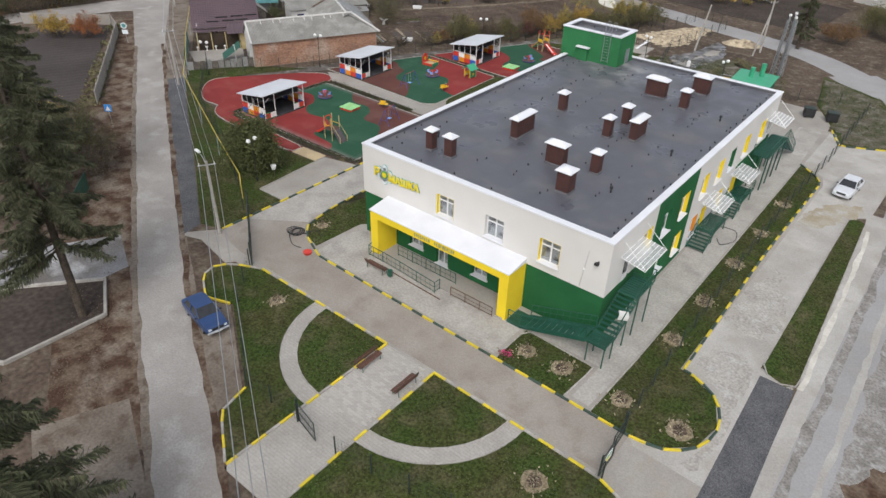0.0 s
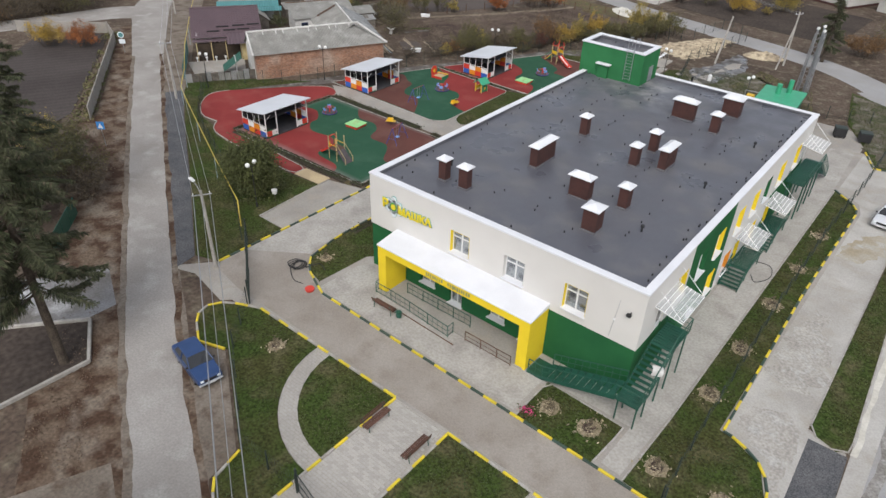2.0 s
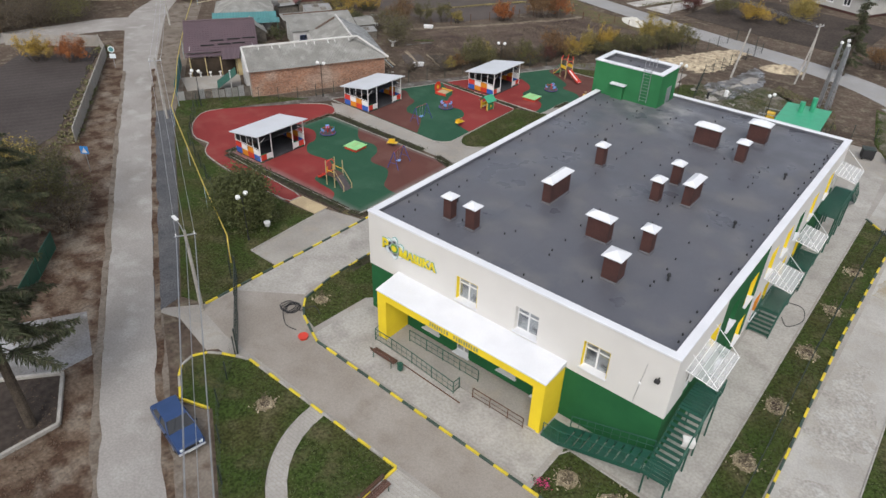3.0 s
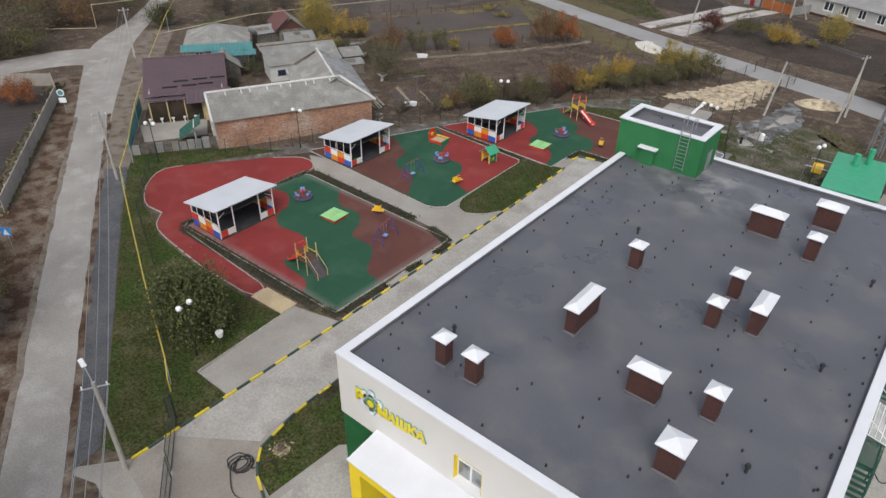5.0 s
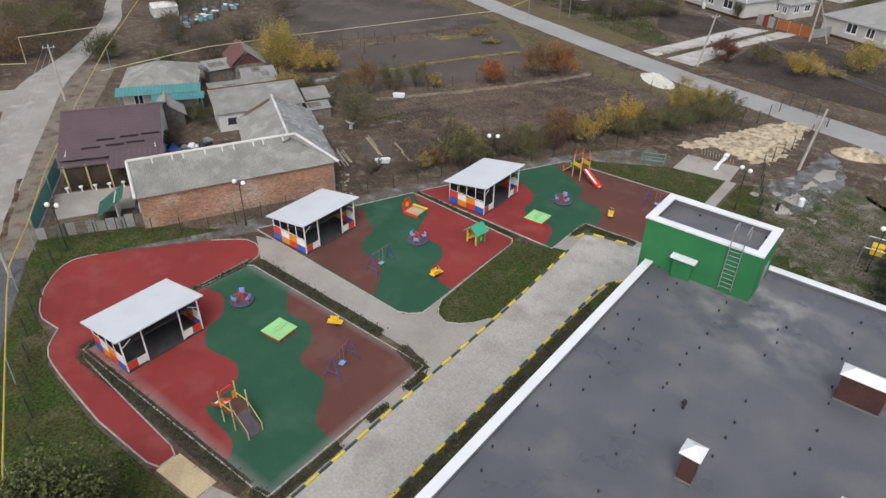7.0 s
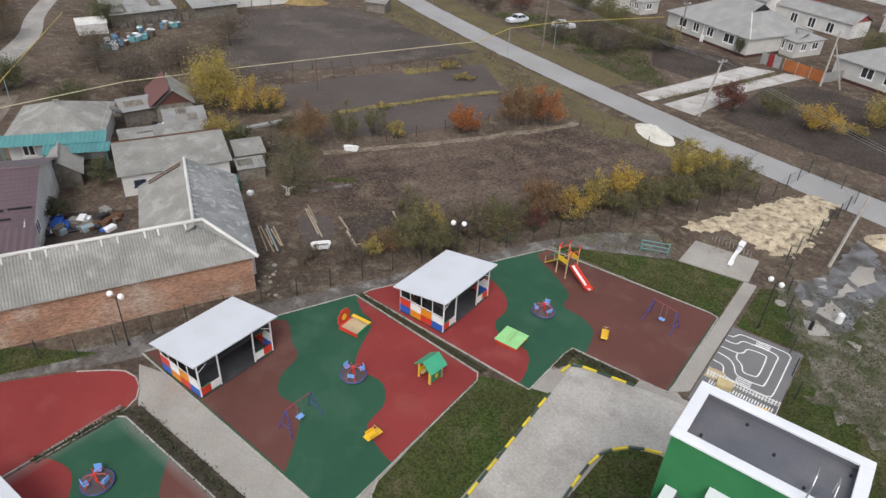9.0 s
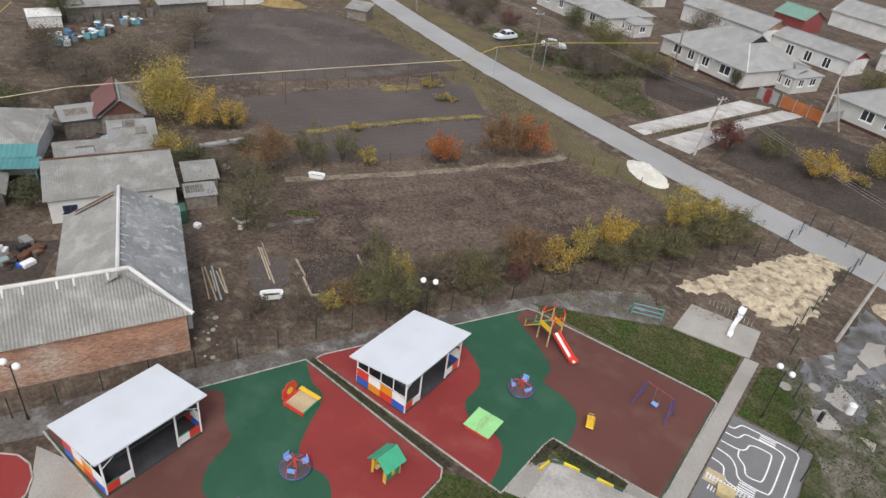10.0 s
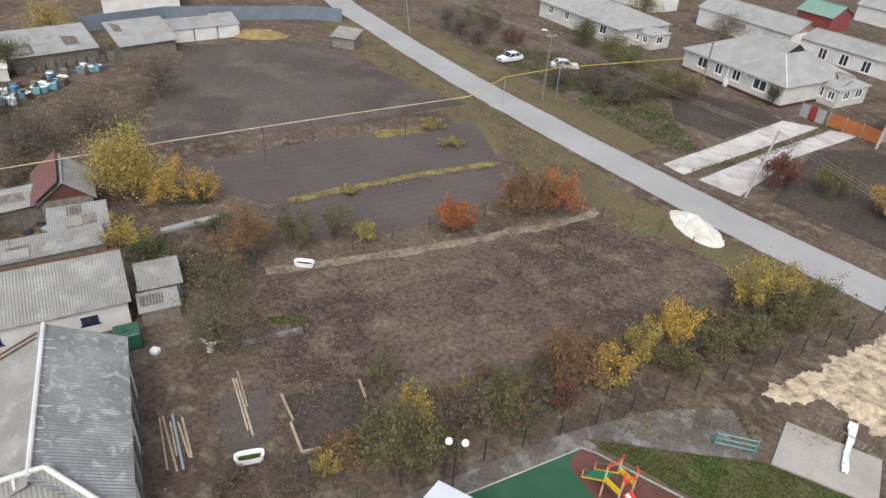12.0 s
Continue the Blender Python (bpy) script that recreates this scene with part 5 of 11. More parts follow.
# translucent door canopies
M_POLY = mat("milky_polycarbonate", (0.80, 0.81, 0.80), (0.74, 0.75, 0.75), rough=0.35, big=1.0, var=0.04, bump=0.0)
M_POLY.node_tree.nodes["Principled BSDF"].inputs["Alpha"].default_value = 0.30
for y0, y1, z in ((1.6, 4.9, 6.25), (17.2, 20.2, 3.45), (24.0, 27.0, 3.45), (31.6, 34.6, 6.25)):
    c = thing("door_canopy", pose(0, 0, z, 0, 11, 0), "white framed door canopy of milky ribbed plastic", "canopy", "canopies over the side doors")
    part("sheet", box(0.0, 1.8, y0, y1, 0, 0.012), M_POLY, c)
    for k in range(7):
        x = 0.02 + 1.74 * k / 6
        part("rib", box(x - 0.014, x + 0.014, y0, y1, 0.015, 0.04), M_UPVC, c)
    for k in range(5):
        y = y0 + (y1 - y0) * k / 4
        part("rail", box(0.0, 1.8, y - 0.02, y + 0.02, -0.05, -0.002), M_UPVC, c)
    for y in (y0 + 0.05, y1 - 0.05):
        part("stay", tube((-0.1, y, 1.1), (1.7, y, 0.06), 0.02, n=5), M_UPVC, c)
hose = smooth_line([(0.9, 20.6, 0.06), (2.4, 20.8, 0.05), (2.9, 19.2, 0.05), (2.2, 17.8, 0.05), (1.6, 18.6, 0.05)], 5)
solo("hose", bent(hose, 0.03, 6), M_BLACK, "black hose lying on the paving", "hose")

# ramp rails and porch furniture
railing("ramp_railing", [(-19.0, -1.0, 0.03), (-18.8, -2.5, 0.03), (-17.3, -2.5, 0.03), (-15.4, -2.6, 0.03), (-13.6, -2.75, 0.03), (-11.7, -2.9, 0.03), (-11.7, -2.3, 0.03)], h=0.95)
railing("ramp_railing", [(-16.9, -1.15, 0.14), (-15.4, -1.15, 0.14), (-14.0, -1.15, 0.14), (-12.6, -1.15, 0.14), (-11.1, -1.15, 0.14)], h=0.95)
railing("step_railing", [(-10.6, -2.35, 0.03), (-9.3, -2.35, 0.03), (-8.0, -2.35, 0.03), (-6.9, -2.35, 0.03)], h=0.8, gap=0.7, label="low dark handrail along the porch steps", mesh=M_RUST)
solo("ramp", prism([(-18.7, -2.45), (-11.8, -2.8), (-11.8, -2.2), (-18.7, -2.2)], 0, 0.12), M_CONCRETE, "low concrete ramp beside the porch", "ramp")
solo("ramp_kerb", tube((-15.8, -3.05, 0.05), (-10.9, -3.25, 0.05), 0.04, n=6), M_RUST, "rusty edge bar along the ramp", "kerb")


def bench(x, y, a):
    ob = thing("park_bench", pose(x, y, 0.04, 0, 0, a), "slatted brown wooden bench on dark metal legs", "bench", "benches by the entrance")
    for k in range(4):
        part("seat_slat", box(-1.0, 1.0, -0.22 + 0.12 * k, -0.12 + 0.12 * k, 0.42, 0.46, bev=0.008), M_WOODBROWN, ob)
    for k in range(3):
        part("back_slat", box(-1.0, 1.0, 0.27 + 0.03 * k, 0.30 + 0.03 * k, 0.52 + 0.12 * k, 0.62 + 0.12 * k, bev=0.008), M_WOODBROWN, ob)
    for sx in (-0.8, 0.8):
        part("leg", bent([(sx, -0.2, 0), (sx, -0.2, 0.41), (sx, 0.25, 0.41), (sx, 0.36, 0.88)], 0.025), M_STEELGREEN, ob)
        part("leg", tube((sx, 0.25, 0.41), (sx, 0.3, 0), 0.025), M_STEELGREEN, ob)
    return ob


be = bench(-10.05, -11.4, 90)
copy_thing(be, pose(-7.0, -11.5, 0.04, 0, 0, -90))
copy_thing(be, pose(-16.9, -3.55, 0.04, 0, 0, 180))
bi = thing("litter_bin", pose(-15.5, -3.6, 0.03), "small green litter bin", "bin")
part("body", tube((0, 0, 0.15), (0, 0, 0.62), 0.17, 0.2, 12), M_STEELGREEN, bi)
part("stand", tube((-0.25, 0, 0), (-0.25, 0, 0.7), 0.02, n=6), M_STEELGREEN, bi)

# ---- playgrounds ----
def rubber(pts, z, m, label):
    return sheet("playground_surface", pts, z, m, label, "play surface")


A_RG = smooth_line([(-50.41, 17.16), (-48.18, 17.59), (-46.24, 16.12), (-45.87, 14.72), (-44.13, 13.44), (-41.29, 13.68), (-39.73, 12.3), (-39.45, 10.11), (-36.19, 9.56), (-35.11, 8.28)])
A_GB = smooth_line([(-45.04, 21.42), (-42.9, 19.45), (-40.65, 19.48), (-39.19, 18.41), (-38.22, 16.52), (-35.85, 16.36), (-34.67, 15.28), (-33.49, 13.6), (-31.61, 13.24)])
rubber([(-50.47, 8.06), (-31.63, 8.35), (-31.57, 21.33), (-50.1, 21.55)], 0.060, M_GREENRUB, "dark green rubber crumb playground")
rubber([(-50.47, 8.06)] + A_RG, 0.066, M_RED, "brick red rubber crumb playground field")
rubber(A_GB + [(-31.57, 21.33)], 0.066, M_BROWN, "brown rubber crumb playground field")
B_BG = smooth_line([(-50.41, 32.43), (-49.15, 33.64), (-47.19, 32.38), (-45.82, 31.7), (-45.23, 29.74), (-44.06, 28.57), (-42.29, 28.6), (-40.92, 27.23), (-39.35, 24.88)])
B_GR = smooth_line([(-47.3, 38.91), (-45.83, 37.94), (-44.36, 37.47), (-43.28, 35.11), (-42.1, 33.45), (-39.93, 33.49), (-38.55, 32.23), (-38.16, 30.26), (-36.68, 29.5), (-35.3, 29.14)])
rubber([(-53.69, 25.37), (-36.2, 24.64), (-35.21, 25.76), (-35.4, 38.14), (-47.59, 39)], 0.060, M_GREENRUB, "dark green rubber crumb playground")
rubber([(-53.6, 25.42)] + B_BG, 0.066, M_BROWN, "brown rubber crumb playground field")
rubber(B_GR + [(-35.4, 38.14)], 0.066, M_RED, "brick red rubber crumb playground field")
C_RG = smooth_line([(-44.86, 44.39), (-41.72, 47.42), (-39.15, 46.68), (-37.87, 45.12), (-37.67, 43.34), (-36.58, 42.37), (-34.4, 42.23), (-33.41, 40.87), (-33.02, 39.2)])
C_GB = smooth_line([(-39.65, 54.4), (-39.75, 52.91), (-37.38, 51.49), (-35.2, 49.95), (-34.8, 48.37), (-33.01, 48.01), (-31.62, 47.06), (-31.03, 44.59)])
rubber([(-47.39, 39.6), (-39.65, 54.49), (-25.23, 55), (-25.15, 44.79), (-32.12, 44.56), (-32.23, 39.22)], 0.060, M_GREENRUB, "dark green rubber crumb playground")
rubber([(-47.35, 39.65)] + C_RG, 0.066, M_RED, "brick red rubber crumb playground field")
rubber(C_GB + [(-25.25, 44.83), (-25.28, 54.95)], 0.066, M_BROWN, "brown rubber crumb playground field")
RW = smooth_line([(-55.32, 21.67), (-53.01, 23.69), (-51.07, 23.42), (-50.1, 22.04), (-50.49, 19.95)], 6) + [(-50.85, 8.95), (-50.09, 7.67), (-37.8, 7.09), (-37.81, 5.65)] + smooth_line([(-43.64, 5.46), (-50.71, 6.07), (-52.85, 6.93), (-53.8, 8.01), (-56.25, 7.88), (-59.41, 9.72), (-61.38, 12.36), (-60.63, 14.57)], 5)
rubber(RW, 0.058, M_RED, "brick red rubber crumb area with a rounded end")
rubber([(-37.76, 5.65), (-37.75, 7.14), (-34.52, 7.3), (-34.53, 5.81)], 0.058, M_SAND, "sand yellow rubber mat")
PAD = [(-23.95, 45.23), (-23.93, 54.54), (-19.02, 54.68), (-19.04, 45.41)]
sheet("pavement", PAD, 0.05, M_ASPHALT_NEW, "dark asphalt pad with a white painted toy road", "play surface")
sheet("pavement", [(-23.84, 47.99), (-23.84, 49.08), (-22.74, 49.12), (-22.74, 48.04)], 0.062, M_SAND, "beige sand play pad", "play surface")


def marking(pts, z, w=0.1):
    return part("road_marking", ribbon(pts, w / 2, z - 0.003, z + 0.004), P_WHITE, toy)


toy = thing("toy_road", Matrix.Identity(4), "white painted toy road with crossings", "road marking", kind="structure")
LOOPS = (
    [(-23.88, 53.34), (-23.53, 53.4), (-23.23, 53.96), (-22.63, 54.08), (-20.22, 54.15), (-19.68, 53.87), (-19.63, 53.18), (-19.63, 49.43), (-19.83, 48.83), (-20.44, 48.71), (-22.24, 48.74), (-22.84, 49.02), (-23.14, 49.8), (-23.89, 49.97)],
    [(-23.88, 52.65), (-23.13, 52.72), (-22.83, 53.33), (-22.23, 53.44), (-20.83, 53.49), (-20.38, 53.25), (-20.33, 52.76), (-20.33, 49.9), (-20.64, 49.49), (-21.44, 49.42), (-22.14, 49.54), (-22.54, 50.31), (-23.03, 50.79), (-23.88, 50.96)],
    [(-23.88, 51.75), (-22.83, 51.79), (-22.43, 52.1), (-22.33, 52.6), (-21.93, 52.81), (-21.23, 52.83), (-20.98, 52.54), (-20.93, 50.47), (-21.23, 50.11), (-21.84, 50.09), (-22.13, 50.72), (-22.63, 51.2), (-22.73, 51.74)],
)
for loop in LOOPS:
    marking(smooth_line(loop, 4), 0.054, 0.09)
for cy in (53.77, 49.06):
    for k in range(3):
        marking([(-22.03, cy - 0.2 + 0.2 * k), (-21.03, cy - 0.2 + 0.2 * k)], 0.0585, 0.10)
for k in range(24):
    marking([(-23.34 + 0.175 * k, 47.47), (-23.34 + 0.175 * k, 47.87)], 0.055, 0.08)


def pavilion(m, label):
    """Open shelter: floor 4.2 x 6, open to +x, colour panels on the ends."""
    ob = thing("play_pavilion", m, label, "pavilion", "shade pavilions of the playgrounds")
    w, d = 4.0, 5.65
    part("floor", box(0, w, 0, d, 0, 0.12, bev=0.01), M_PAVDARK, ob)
    for x in (0.0, w - 0.08):
        for y in (0.0, 1.45, d - 1.53, d - 0.08):
            hgt = 2.24 + 0.165 * x
            part("post", box(x, x + 0.08, y, y + 0.08, 0.12, hgt), P_WHITE, ob)
    rf = bmesh.new()
    o = 0.35
    zs = lambda x: 2.24 + 0.165 * x
    vv = [rf.verts.new((x, y, zs(x) + k)) for k in (0, 0.09) for x, y in ((-o, -o), (w + o, -o), (w + o, d + o), (-o, d + o))]
    for q in ((4, 5, 6, 7), (3, 2, 1, 0), (0, 1, 5, 4), (1, 2, 6, 5), (2, 3, 7, 6), (3, 0, 4, 7)):
        rf.faces.new([vv[i] for i in q])
    part("roof", rf, M_PAVROOF, ob, "white flat metal roof")
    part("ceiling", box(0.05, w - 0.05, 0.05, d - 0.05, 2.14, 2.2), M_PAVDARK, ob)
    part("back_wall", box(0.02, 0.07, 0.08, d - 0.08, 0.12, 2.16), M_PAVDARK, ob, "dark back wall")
    cols = ((P_BLUE, P_RED), (P_ORANGE, P_WHITE), (P_RED, P_ORANGE), (P_BLUE, P_WHITE))
    for y, s in ((-0.03, 1), (d, 1)):
        for i in range(4):
            for k in range(2):
                x0 = 0.05 + i * (w - 0.1) / 4
                part("panel", box(x0 + 0.006, x0 + (w - 0.1) / 4 - 0.006, y, y + 0.03, 0.14 + 0.6 * k, 0.73 + 0.6 * k), cols[i][k], ob)
        part("rail", box(0.08, w - 0.08, y, y + 0.03, 1.40, 1.46), P_WHITE, ob)
        for x in (w * 0.25, w * 0.5, w * 0.75):
            part("post", box(x - 0.03, x + 0.03, y, y + 0.03, 1.46, 2.24 + 0.16 * x), P_WHITE, ob)
    for y0, ca, cb, flip in ((0.08, P_RED, P_WHITE, 0), (d - 1.45, P_WHITE, P_RED, 1)):
        part("panel", box(w - 0.05, w - 0.02, y0, y0 + 0.68, 0.2, 0.78), ca, ob)
        part("panel", box(w - 0.05, w - 0.02, y0 + 0.7, y0 + 1.36, 0.2, 0.78), cb, ob)
        g0 = y0 if (ca is P_WHITE) == bool(flip) else y0 + 0.7
        part("rail", box(w - 0.06, w - 0.01, y0, y0 + 0.68, 0.80, 0.86), P_GREEN if not flip else P_GREEN, ob)
        part("rail", box(w - 0.06, w - 0.01, y0 + 0.7, y0 + 1.36, 0.12, 0.18), P_GREEN, ob)
        part("brace", tube((w - 0.04, y0 + (1.36 if flip else 0), 2.05), (w - 0.04, y0 + (0.7 if flip else 0.66), 2.45), 0.025, n=5), P_WHITE, ob)
    part("bench", box(0.1, 0.5, 0.3, d - 0.3, 0.5, 0.56), M_WOODBROWN, ob)
    return ob


# one near-black grey for floor, ceiling and back wall alike
M_PAVDARK = mat("dark_grey_pavilion_inside", (0.045, 0.045, 0.05), (0.03, 0.03, 0.034), rough=0.8, big=1.0)
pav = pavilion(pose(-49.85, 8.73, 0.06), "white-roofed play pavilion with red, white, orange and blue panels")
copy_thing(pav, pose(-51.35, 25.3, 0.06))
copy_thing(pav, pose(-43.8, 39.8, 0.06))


def roundabout(x, y, a):
    ob = thing("merry_go_round", pose(x, y, 0.066, 0, 0, a), "round merry-go-round with three blue seats and red rails", "merry-go-round", "merry-go-rounds")
    part("platform", tube((0, 0, 0.08), (0, 0, 0.16), 0.85, n=28), M_PLAYDECK, ob)
    part("rim", bent([(0.85 * math.cos(t * math.pi / 12), 0.85 * math.sin(t * math.pi / 12), 0.14) for t in range(25)], 0.035), P_VIOLET, ob)
    part("hub", tube((0, 0, 0), (0, 0, 0.85), 0.07, n=10), P_RED, ob)
    for k in range(3):
        t = radians(120 * k)
        c, s = math.cos(t), math.sin(t)
        seat = box(-0.2, 0.2, -0.15, 0.15, 0.42, 0.47, bev=0.02)
        box(-0.2, 0.2, 0.12, 0.17, 0.47, 0.75, seat)
        seat.transform(Matrix.Translation((0.55 * c, 0.55 * s, 0)) @ Matrix.Rotation(t - math.pi / 2, 4, "Z"))
        part("seat", seat, P_LIGHTBLUE, ob)
        part("rail", bent([(0, 0, 0.8), (0.45 * c - 0.25 * s, 0.45 * s + 0.25 * c, 0.7), (0.75 * c - 0.25 * s, 0.75 * s + 0.25 * c, 0.16)], 0.022), P_RED, ob)
        part("rail", bent([(0, 0, 0.8), (0.45 * c + 0.25 * s, 0.45 * s - 0.25 * c, 0.7), (0.75 * c + 0.25 * s, 0.75 * s - 0.25 * c, 0.16)], 0.022), P_RED, ob)
    return ob


M_PLAYDECK = mat("dark_checker_plate", (0.10, 0.085, 0.09), (0.07, 0.06, 0.065), rough=0.6, big=2)
ra = roundabout(-46.42, 18.11, 20)
copy_thing(ra, pose(-41.7, 32.76, 0.066, 0, 0, 60))
copy_thing(ra, pose(-35.59, 46.66, 0.066, 0, 0, 100))


def sandbox(x, y, a):
    ob = thing("covered_sandbox", pose(x, y, 0.066, 0, 0, a), "square sandbox with red sides and a light green lid", "sandbox", "covered sandboxes")
    for q, m in (((-0.8, 0.8, -0.8, -0.74), P_RED), ((-0.8, 0.8, 0.74, 0.8), P_YELLOW), ((-0.8, -0.74, -0.74, 0.74), P_YELLOW), ((0.74, 0.8, -0.74, 0.74), P_RED)):
        part("side", box(*q, 0, 0.26), m, ob)
    for sx in (-1, 1):
        part("lid", box(*sorted((0.01 * sx, 0.9 * sx)), -0.9, 0.9, 0.28, 0.33, bev=0.012), P_LIME, ob)
        part("handle", bent([(0.12 * sx, -0.45, 0.33), (0.12 * sx, -0.4, 0.42), (0.2 * sx, 0.0, 0.42), (0.12 * sx, 0.4, 0.42), (0.12 * sx, 0.45, 0.33)], 0.018), P_TIMBER, ob)
    return ob


sb = sandbox(-41.55, 17.58, 4)
copy_thing(sb, pose(-35.69, 42.39, 0.066, 0, 0, 2))


P_DULLRED = paint("faded_red_bar", (0.30, 0.05, 0.08))


def swing(x, y, a):
    ob = thing("swing", pose(x, y, 0.066, 0, 0, a), "single-seat swing on violet-blue tube legs", "swing", "swings")
    part("top_bar", tube((0, -0.95, 1.75), (0, 0.95, 1.75), 0.03), P_DULLRED, ob)
    for y0 in (-0.95, 0.95):
        for sx in (-0.62, 0.62):
            part("leg", tube((0, y0, 1.75), (sx, y0 + (0.25 if y0 > 0 else -0.25), 0), 0.035), P_VIOLET, ob)
        part("spreader", tube((-0.4, y0 * 1.17, 0.6), (0.4, y0 * 1.17, 0.6), 0.022), P_VIOLET, ob)
    for y0 in (-0.2, 0.2):
        part("chain", tube((0, y0, 1.75), (0, y0, 0.5), 0.012, n=5), M_GREYMETAL, ob)
    part("seat", box(-0.18, 0.18, -0.22, 0.22, 0.44, 0.5, bev=0.02), P_LIGHTBLUE, ob)
    return ob


sw = swing(-35.55, 17.86, 12)
copy_thing(sw, pose(-41.41, 27.92, 0.066, 0, 0, 0))
copy_thing(sw, pose(-28.23, 51.22, 0.066, 0, 0, 80))


def spring_rocker(x, y, a):
    ob = thing("spring_rocker", pose(x, y, 0.066, 0, 0, a), "yellow spring rocker with a handle bar", "spring rocker", "spring rockers")
    part("spring", bent([(0.09 * math.cos(t), 0.09 * math.sin(t), 0.02 + 0.016 * t) for t in [k * 0.8 for k in range(30)]], 0.016, 5), M_BLACK, ob)
    part("board", box(-0.55, 0.55, -0.24, 0.24, 0.42, 0.48, bev=0.02), P_YELLOW, ob)
    part("side_plate", box(-0.4, 0.25, -0.24, -0.21, 0.48, 0.75, bev=0.01), P_YELLOW, ob)
    part("side_plate", box(-0.4, 0.25, 0.21, 0.24, 0.48, 0.75, bev=0.01), P_YELLOW, ob)
    part("handle", bent([(0.2, 0, 0.48), (0.25, 0, 0.9), (0.25, -0.2, 0.9), (0.25, 0.2, 0.9)], 0.02), P_TIMBER, ob)
    return ob


sr = spring_rocker(-38.98, 20.51, 30)
copy_thing(sr, pose(-37.18, 29.69, 0.066, 0, 0, 80))
copy_thing(sr, pose(-30.73, 46.88, 0.066, 0, 0, 110))


def play_tower(x, y, a, red):
    ob = thing("play_tower", pose(x, y, 0.066, 0, 0, a), "timber play tower with a red slide and climbing ramp", "play tower", "play towers")
    for sx in (-0.55, 0.55):
        for sy in (-0.55, 0.55):
            part("post", tube((sx, sy, 0), (sx, sy, 2.5), 0.055 if red else 0.045, n=8), P_TIMBER, ob)
    part("deck", box(-0.6, 0.6, -0.6, 0.6, 1.1, 1.16), M_WOODBROWN, ob)
    for sy in (-0.58, 0.58):
        if red:
            part("guard", box(-0.55, 0.55, sy - 0.02, sy + 0.02, 1.3, 1.75, bev=0.02), P_YELLOW, ob)
        else:
            part("guard", tube((-0.55, sy * 0.95, 1.6), (0.55, sy * 0.95, 1.6), 0.03), P_YELLOW, ob)
            part("front_panel", box(0.56, 0.60, min(sy, sy * 0.5), max(sy, sy * 0.5), 1.2, 1.8, bev=0.015), P_ORANGE, ob)
    part("arch", bent([(0.58, -0.55, 1.9), (0.58, -0.3, 2.35), (0.58, 0.3, 2.35), (0.58, 0.55, 1.9)], 0.05), P_RED, ob)
    if red:
        for sx, sy in ((-0.55, -0.55), (-0.55, 0.55), (0.55, -0.55), (0.55, 0.55)):
            part("finial", tube((sx, sy, 2.48), (sx * 0.8, sy * 0.8, 2.95), 0.09, 0.03, 8), P_RED, ob)
        part("cross_rail", tube((-0.55, -0.55, 2.3), (-0.55, 0.55, 2.3), 0.04), P_RED, ob)
    sl = bmesh.new()
    prev = None
    for k in range(11):
        t = k / 10
        px = 0.6 + (2.3 if red else 1.55) * t
        pz = 1.12 - 0.95 * min(1.0, t * 1.12)
        row = [sl.verts.new((px, yy, pz + zz)) for yy, zz in ((-0.3, 0.16), (-0.25, 0.16), (-0.22, 0), (0.22, 0), (0.25, 0.16), (0.3, 0.16), (0.3, -0.06), (-0.3, -0.06))]
        if prev:
            for i in range(8):
                sl.faces.new((prev[i], prev[(i + 1) % 8], row[(i + 1) % 8], row[i]))
        prev = row
    bmesh.ops.recalc_face_normals(sl, faces=sl.faces)
    part("slide", sl, P_RED, ob, "red slide")
    part("slide_bed", slide_bed(2.26 if red else 1.5), P_WHITE, ob, "worn white slide bed")
    end = -2.0 if red else -1.72
    for sy in (-0.5, 0.5):
        part("ramp_rail", tube((-0.6, sy, 1.2), (end, sy, 0.0), 0.045 if red else 0.03), P_YELLOW if red else M_PLAYDECK, ob)
        part("hand_rail", tube((-0.6, sy, 1.75), (end, sy, 0.6), 0.035 if red else 0.03), P_GREEN if red else P_TIMBER, ob)
        part("rail_post", tube((end, sy, 0), (end, sy, 0.62), 0.04), P_TIMBER, ob)
    if not red:
        ramp = box(0, 1.56, -0.44, 0.44, -0.03, 0.0)
        ramp.transform(Matrix.Translation((-0.6, 0, 1.12)) @ Matrix.Rotation(math.radians(180), 4, "Z") @ Matrix.Rotation(math.radians(45), 4, "Y"))
        part("ramp", ramp, M_PLAYDECK, ob, "dark climbing ramp")
    for k in range(6 if red else 0):
        t = (k + 0.5) / 6
        part("tread", box(-0.72 - 1.3 * t, -0.60 - 1.3 * t, -0.48, 0.48, 1.1 * (1 - t) - 0.02, 1.1 * (1 - t) + 0.03), M_PLAYDECK if not red else P_GREEN, ob)
    return ob


def slide_bed(run):
    bm = bmesh.new()
    prev = None
    for k in range(11):
        t = k / 10
        px, pz = 0.62 + run * t, 1.125 - 0.95 * min(1.0, t * 1.12)
        row = [bm.verts.new((px, yy, pz)) for yy in (-0.12, 0.12)]
        if prev:
            bm.faces.new((prev[0], row[0], row[1], prev[1]))
        prev = row
    return bm


play_tower(-37.18, 10.72, 180, False)
play_tower(-36.79, 52.3, -20, True)

